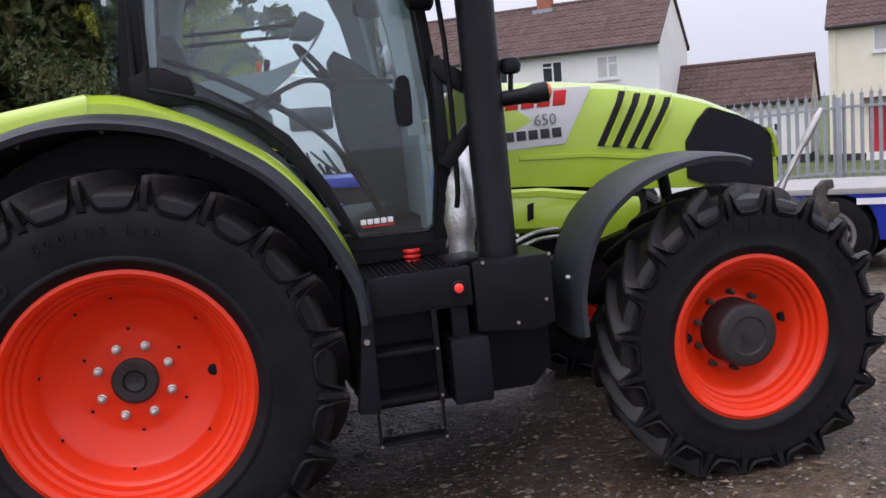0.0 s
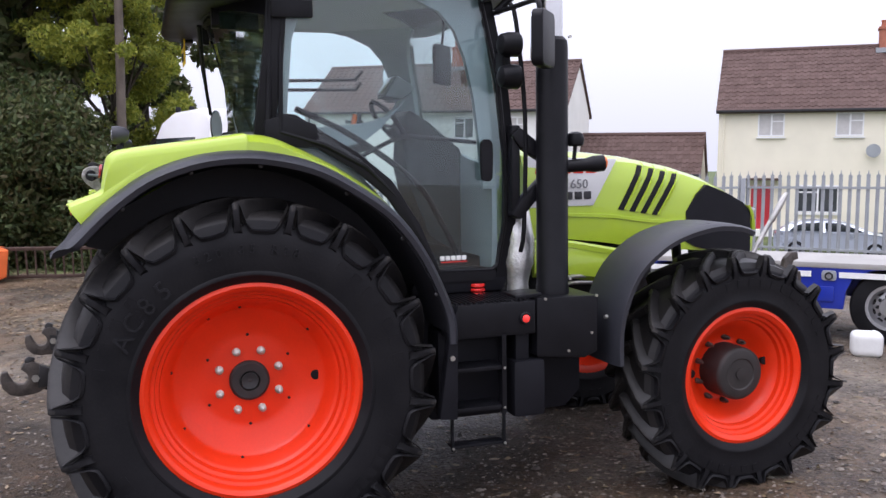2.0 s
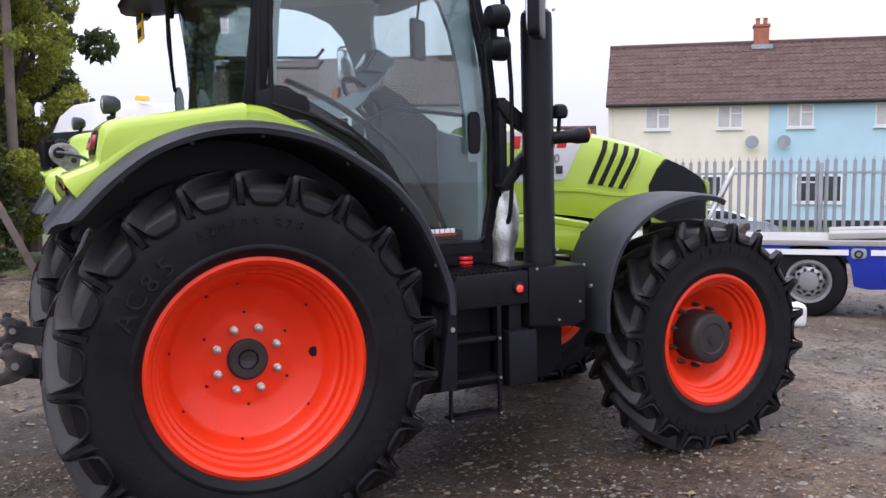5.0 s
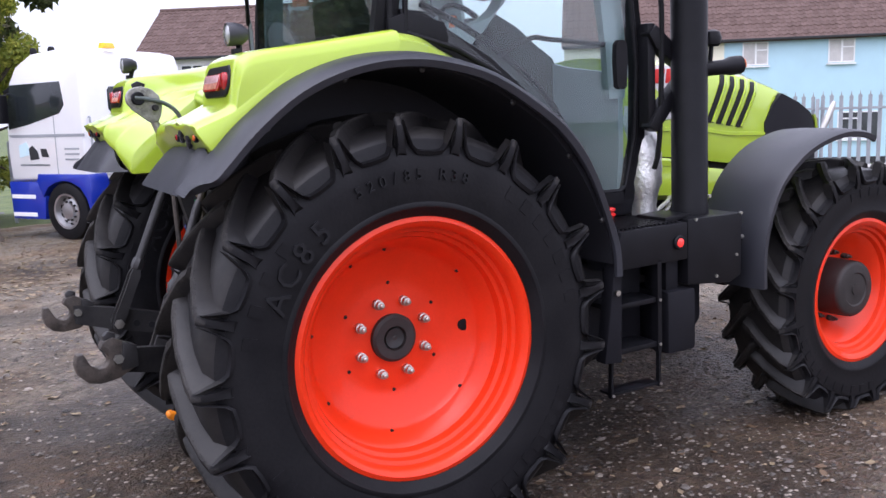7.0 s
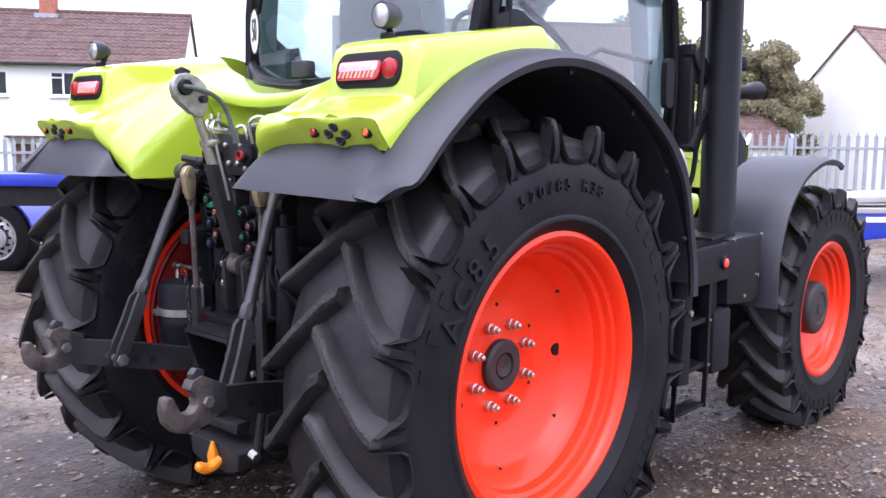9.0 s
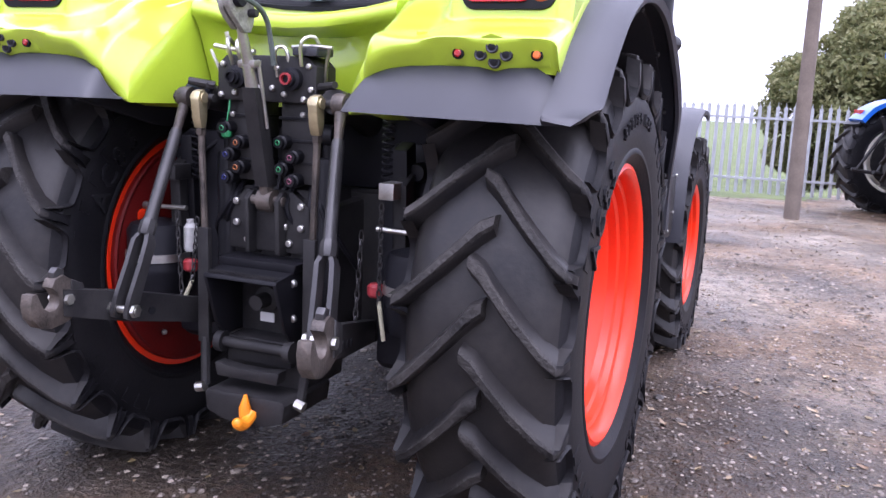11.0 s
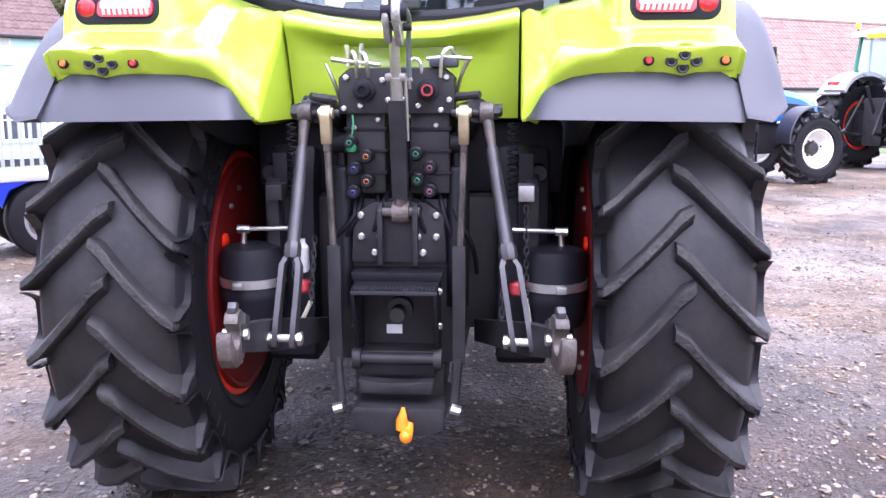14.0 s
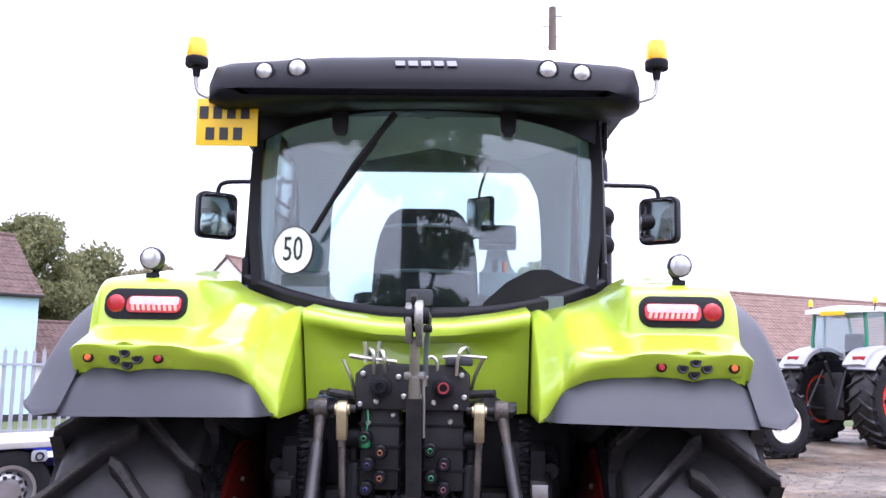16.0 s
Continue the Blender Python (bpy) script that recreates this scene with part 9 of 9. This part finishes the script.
def parked(at, ang, paint, guard, roof_mat, rim_r, rim_f, label, frame_mat, R=1.03, rim=0.55, size=1.0):
    z0 = float(ground_z(at[0], at[1]))
    t = base("tractor", pose(at[0], at[1], z0, 0, 0, ang) @ Matrix.Scale(size, 4), label, "tractor", "tractors parked in the yard")
    for sd in (-1, 1):
        wheel(t, 0, sd * 0.97, R - 0.04, R, 0.31, rim, 0.02, 0.10, 0.06, 0.30, 8, 20, 0.235, 0.05, sd, rim_r, "", 0)
        wheel(t, 2.9, sd * 0.95, 0.74, 0.78, 0.26, 0.40, 0.02, 0.14, 0.12, 0.33, 8, 18, 0.26, 0.045, sd, rim_f, "", 0)
    bm = B()
    box(bm, -0.4, 3.4, -0.26, 0.26, 0.6, 1.25, 0.04)
    tube(bm, [(0, -0.7, 0.96), (0, 0.7, 0.96)], 0.18, 14)
    tube(bm, [(2.9, -0.75, 0.74), (2.9, 0.75, 0.74)], 0.10, 12)
    part("chassis", bm, CHASSIS, t)
    bm = B()
    box(bm, -0.28, 0.30, -0.68, 0.68, 0.62, 1.32, 0.06)
    for sd in (-1, 1):
        lathe(bm, [(0.50, 0.0), (0.50, 0.03), (0.1, 0.05)] if sd > 0 else [(0.1, -0.05), (0.50, -0.03), (0.50, 0.0)], (0, sd * 0.69, R - 0.04), "y", 28)
    part("axle_housing", bm, CHASSIS, t)
    bm = B()
    loft(bm, [[(x, -w, 1.3), (x, -w, zt - 0.16), (x, -w * 0.7, zt - 0.03), (x, 0, zt), (x, w * 0.7, zt - 0.03), (x, w, zt - 0.16), (x, w, 1.3)] for x, w, zt in ((1.6, 0.42, 2.12), (2.4, 0.41, 2.05), (3.1, 0.38, 1.92), (3.6, 0.32, 1.72), (3.75, 0.2, 1.5))])
    hood = part("hood", bm, paint, t, "glossy engine hood")
    bm = B()
    for sd in (-1, 1):
        prism(bm, [(2.5, 1.45), (3.5, 1.40), (3.4, 1.62), (2.6, 1.70)], "y", sd * 0.36, sd * 0.415, 0.01)
    part("hood_grille", bm, LINER, hood)
    bm = B()
    for sd in (-1, 1):
        for k in range(5):
            box(bm, 1.75 + k * 0.13, 1.84 + k * 0.13, min(sd * 0.41, sd * 0.425), max(sd * 0.41, sd * 0.425), 1.78, 1.88, 0.004)
    part("maker_mark", bm, WHITE, hood, "plain white blocks")
    for sd in (-1, 1):
        line = smooth_line([(1.12, 1.0), (1.05, 1.35), (0.85, 1.72), (0.5, 2.0), (0.1, 2.10), (-0.3, 2.08), (-0.6, 1.95), (-0.85, 1.68)], 3)
        bm = B()
        loft(bm, sheet_along(line, [(1.28, -0.03), (1.27, 0.0), (1.1, 0.02), (0.62, 0.02), (0.62, -0.02), (1.1, -0.02)], sd))
        part("rear_mudguard", bm, guard, t, "rear mudguard", 40)
        line2 = smooth_line([(0.55, 2.02), (0.1, 2.15), (-0.3, 2.13), (-0.62, 2.0), (-0.84, 1.76)], 3)
        bm = B()
        loft(bm, sheet_along(line2, [(1.08, -0.06), (1.06, 0.03), (0.9, 0.06), (0.5, 0.03), (0.5, -0.06)], sd))
        top = part("mudguard_top", bm, paint if guard is not GREY_T else guard, t, "", 40)
        bm = B()
        prism(bm, [(sd * 0.72, 1.86), (sd * 1.0, 1.86), (sd * 1.0, 1.97), (sd * 0.72, 1.97)], "x", -0.80, -0.70, 0.015)
        part("tail_lamp", bm, RED_LENS, top)
        line3 = smooth_line([(2.95, 1.62), (2.6, 1.62), (2.3, 1.45), (2.13, 1.1), (2.12, 0.85)], 3)
        bm = B()
        loft(bm, sheet_along(line3, [(1.22, -0.03), (1.2, 0.0), (0.78, 0.0), (0.76, -0.03), (1.0, -0.015)], sd, 2.8, 0.75))
        part("front_mudguard", bm, PLASTIC if guard is not GREY_T else GREY_T, t, "", 40)
        bm = B()
        for x, xt in ((1.36, 1.20), (0.30, 0.32), (-0.28, -0.20)):
            y0, y1 = (0.82, 0.80) if x > 0 else (0.68, 0.66)
            tube(bm, [(x, sd * y0, 1.5 if x > 1 else 2.1), (x + 0.02, sd * (y0 + 0.03), 2.3), (xt, sd * y1, 2.98)], 0.045, 6)
        tube(bm, [(1.36, sd * 0.82, 1.45), (0.95, sd * 0.82, 1.45), (0.6, sd * 0.82, 1.95), (0.3, sd * 0.82, 2.1)], 0.035, 6)
        part("cab_post", bm, frame_mat, t)
        bm = B()
        loft(bm, [[(1.34, sd * (0.81 + e), 1.48), (1.0, sd * (0.81 + e), 1.48), (0.62, sd * (0.82 + e), 1.95), (0.3, sd * (0.82 + e), 2.12), (0.32, sd * (0.80 + e), 2.95), (1.20, sd * (0.79 + e), 2.95), (1.36, sd * (0.83 + e), 2.2)] for e in (0, 0.006)])
        g = part("door_glass", bm, PALE_GLASS, t)
        g.visible_shadow = False
        bm = B()
        loft(bm, [[(0.28, sd * (0.80 + e), 2.12), (-0.26, sd * (0.68 + e), 2.12), (-0.20, sd * (0.66 + e), 2.95), (0.3, sd * (0.79 + e), 2.95)] for e in (0, 0.006)])
        g = part("quarter_glass", bm, PALE_GLASS, t)
        g.visible_shadow = False
        bm = B()
        lathe(bm, [(0.05, 3.16), (0.055, 3.2), (0.05, 3.28), (0.02, 3.32)], (-0.1, sd * 0.85, 0), "z", 14)
        bea = part("beacon", bm, AMBER_LENS, t, "amber beacon")
        bm = B()
        tube(bm, [(-0.1, sd * 0.85, 3.17), (-0.1, sd * 0.82, 3.0)], 0.015, 6)
        part("rod", bm, BLACK, bea)
        bm = B()
        box(bm, 1.0, 1.4, min(sd * 0.75, sd * 1.12), max(sd * 0.75, sd * 1.12), 1.1, 1.25, 0.01)
        for z in (0.55, 0.75, 0.95):
            box(bm, 1.02, 1.38, min(sd * 0.9, sd * 1.12), max(sd * 0.9, sd * 1.12), z, z + 0.03)
        for x in (1.02, 1.36):
            box(bm, x, x + 0.03, min(sd * 1.08, sd * 1.12), max(sd * 1.08, sd * 1.12), 0.5, 1.15)
        part("steps", bm, LINER, t)
        bm = B()
        tube(bm, [(-0.3, sd * 0.3, 0.75), (-1.0, sd * 0.42, 0.85)], 0.035, 8)
        tube(bm, [(-0.45, sd * 0.3, 1.65), (-0.9, sd * 0.38, 0.87)], 0.03, 8)
        part("lower_arm", bm, CHASSIS, t)
    bm = B()
    loft(bm, [[(-0.27 + e, -0.66, 2.12), (-0.36 + e, 0, 2.05), (-0.27 + e, 0.66, 2.12), (-0.2 + e, 0.64, 2.95), (-0.28 + e, 0, 2.97), (-0.2 + e, -0.64, 2.95)] for e in (0, 0.006)])
    g = part("rear_window", bm, PALE_GLASS, t)
    g.visible_shadow = False
    bm = B()
    loft(bm, [[(x, -w, z), (x, -w, z + 0.10), (x, 0, z + 0.17), (x, w, z + 0.10), (x, w, z)] for x, w, z in ((-0.45, 0.74, 2.95), (0.2, 0.82, 2.99), (0.9, 0.82, 2.99), (1.32, 0.76, 2.93))])
    part("roof", bm, roof_mat, t)
    bm = B()
    box(bm, -0.46, -0.43, -0.32, 0.32, 2.90, 3.0, 0.004)
    part("number_plate", bm, PLATE_YELLOW, t)
    bm = B()
    box(bm, -0.5, -0.2, -0.25, 0.25, 0.55, 1.6, 0.03)
    tube(bm, [(-0.45, 0, 1.2), (-0.75, 0, 1.85)], 0.035, 8)
    part("linkage_block", bm, CHASSIS, t)
    bm = B()
    loft(bm, [[(0.25, -w, z), (0.25, w, z), (0.4, w, z), (0.4, -w, z)] for w, z in ((0.2, 1.9), (0.24, 2.2), (0.2, 2.5))])
    box(bm, 0.1, 1.4, -0.6, 0.6, 1.4, 1.9, 0.05)
    part("driver_seat", bm, LINER, t)
    bm = B()
    lathe(bm, [(0.09, 1.25), (0.09, 2.9), (0.06, 2.95), (0.06, 3.1)], (1.52, -0.80, 0), "z", 18)
    part("exhaust_pipe", bm, BLACK, t)
    bm = B()
    tube(bm, [(1.4, -0.85, 2.85), (1.5, -1.25, 2.85)], 0.015, 6)
    box(bm, 1.44, 1.50, -1.4, -1.2, 2.45, 2.80, 0.02)
    part("mirror", bm, BLACK, t)
    return t


blue_one = parked((13.10, -3.39), -66, BLUE_T, PLASTIC, BLUE_T, CREAM_RIM, CREAM_RIM, "blue farm tractor with cream wheels parked on gravel", BLACK, 1.06, 0.62, 0.88)
HUB_YELLOW = mat("yellow_hub_paint", (0.62, 0.42, 0.03), 0.4, vary=0.15, scale=12, grain=90, bump=0.05)
for sd in (-1, 1):
    bm = B()
    tube(bm, [(0, sd * 0.90, 1.02), (0, sd * 1.10, 1.02), (0, sd * 1.13, 1.02), (0, sd * 1.135, 1.02)], [0.10, 0.10, 0.08, 0.02], 16)
    part("hub_cap", bm, HUB_YELLOW, blue_one, "yellow hub cap")
parked((17.0, -8.9), math.degrees(math.atan2(-2.0, 1.2)), GREEN_T, GREY_T, ROOF_WHITE, WHEEL_RED, WHEEL_RED, "green farm tractor with grey mudguards and red wheels parked on gravel", GREEN_T)

# ---- silver car on the road ----
SILVER = mat("silver_blue_car_paint", (0.50, 0.54, 0.62), 0.25, metal=0.5, vary=0.04, scale=2, grain=60, bump=0.0, coat=0.6)
CX, CY = 23.4, 20.4
car = base("car", pose(CX, CY, float(ground_z(CX, CY)) - 0.1, 0, 0, HA), "silver-blue hatchback car parked on the road", "car")
bm = B()
loft(bm, [[(-2.05, s * w, 0.35), (-2.1, s * w, 0.6), (-2.05, s * w, 0.85), (-1.9, s * w, 0.98), (-0.9, s * w, 0.96), (1.0, s * w, 0.94), (1.6, s * w, 0.86), (2.0, s * w, 0.70), (2.1, s * w, 0.5), (2.0, s * w, 0.30)] for s, w in ((-1, 0.82), (-1, 0.88), (1, 0.88), (1, 0.82))])
body = part("body", bm, SILVER, car, "silver-blue body")
bm = B()
loft(bm, [[(-1.95 + k, y, 0.95), (-1.55 + k * 1.2, y * kk, 1.22), (-1.15, y * kk, 1.32), (-0.7, y * kk, 1.37), (-0.2, y * kk, 1.375), (0.2, y * kk, 1.33), (0.55 - k, y * kk, 1.24), (1.25 - k, y, 0.93)] for y, kk, k in ((-0.83, 0.80, 0.03), (-0.80, 0.85, 0), (0.80, 0.85, 0), (0.83, 0.80, 0.03))])
part("cabin", bm, SILVER, body)
bm = B()
for s in (-1, 1):
    prism(bm, [(-1.55, 1.0), (-1.35, 1.17), (-1.05, 1.27), (-0.45, 1.315), (-0.42, 1.0)], "y", s * 0.72, s * 0.835, 0.005)
    prism(bm, [(-0.34, 1.0), (-0.36, 1.315), (0.10, 1.29), (0.42, 1.20), (0.9, 1.0)], "y", s * 0.72, s * 0.835, 0.005)
part("side_window", bm, DARK_GLASS, body)
for x in (-1.3, 1.3):
    for y in (-0.75, 0.75):
        road_wheel(car, x, y + (0.0 if y > 0 else 0.0), 0.31, 0.31, 0.2, 0.10, ALU, 5)

# ---- loose things in the yard ----
WHITE_CAN = mat("white_plastic_can", (0.72, 0.72, 0.70), 0.4, vary=0.08, scale=5, grain=60, bump=0.05)
bm = B()
box(bm, -0.145, 0.145, -0.115, 0.115, 0.0, 0.25, 0.075, 5)
can = thing("plastic_can", bm, WHITE_CAN, "white plastic canister standing on the gravel beside the trailer", "canister")
can.matrix_world = pose(6.27, 1.41, float(ground_z(6.27, 1.41)) - 0.005, 0, 0, -35)
bm = B()
lathe(bm, [(0.026, 0.235), (0.026, 0.258), (0.02, 0.262)], (0.06, 0, 0), "z", 12)
part("cap", bm, WHITE_CAN, can)
ORANGE = mat("orange_implement_paint", (0.72, 0.14, 0.03), 0.45, vary=0.12, scale=3, grain=40, bump=0.05)
oz = float(ground_z(-3.2, 11.2))
imp = base("implement_hopper", pose(-4.15, 13.4, oz, 0, 0, 8), "orange painted metal hopper standing at the hedge", "implement")
bm = B()
loft(bm, [[(-w, -d, z), (w, -d, z), (w, d, z), (-w, d, z)] for w, d, z in ((0.9, 0.28, 0.0), (1.15, 0.34, 0.12), (1.2, 0.36, 0.62), (1.1, 0.3, 0.66))])
part("hopper_body", bm, ORANGE, imp)
bm = B()
prism(bm, [(-0.1, 0.2), (0.5, 0.55), (0.55, 0.48), (0.0, 0.12)], "y", -0.38, -0.33, 0.01)
part("stay", bm, LINER, imp)
RUST = mat("rusty_dark_iron", (0.075, 0.045, 0.035), 0.8, vary=0.35, scale=6, grain=50, bump=0.2)
rz = float(ground_z(-1.2, 12.6))
rack = base("hay_rack", pose(-2.35, 13.6, rz, 14, 0, -4), "rusty iron barred rack leaning on the hedge", "rack")
for k in range(14):
    bm = B()
    box(bm, -1.15 + k * 0.17, -1.12 + k * 0.17, -0.015, 0.015, 0.02, 0.60)
    part("bar", bm, RUST, rack)
for z in (0.0, 0.58):
    bm = B()
    box(bm, -1.2, 1.25, -0.03, 0.03, z, z + 0.06, 0.005)
    part("rail", bm, RUST, rack)
bm = B()
prism(bm, [(-0.07, 0.0), (0.07, 0.0), (0.07, 1.9), (-0.07, 1.9)], "y", -0.03, 0.03, 0.004)
plank = thing("timber_prop", bm, WOOD_POLE, "weathered timber prop leaning against the hedge", "timber")
plank.matrix_world = pose(-0.55, 13.4, rz - 0.02, -6, -24, 0)
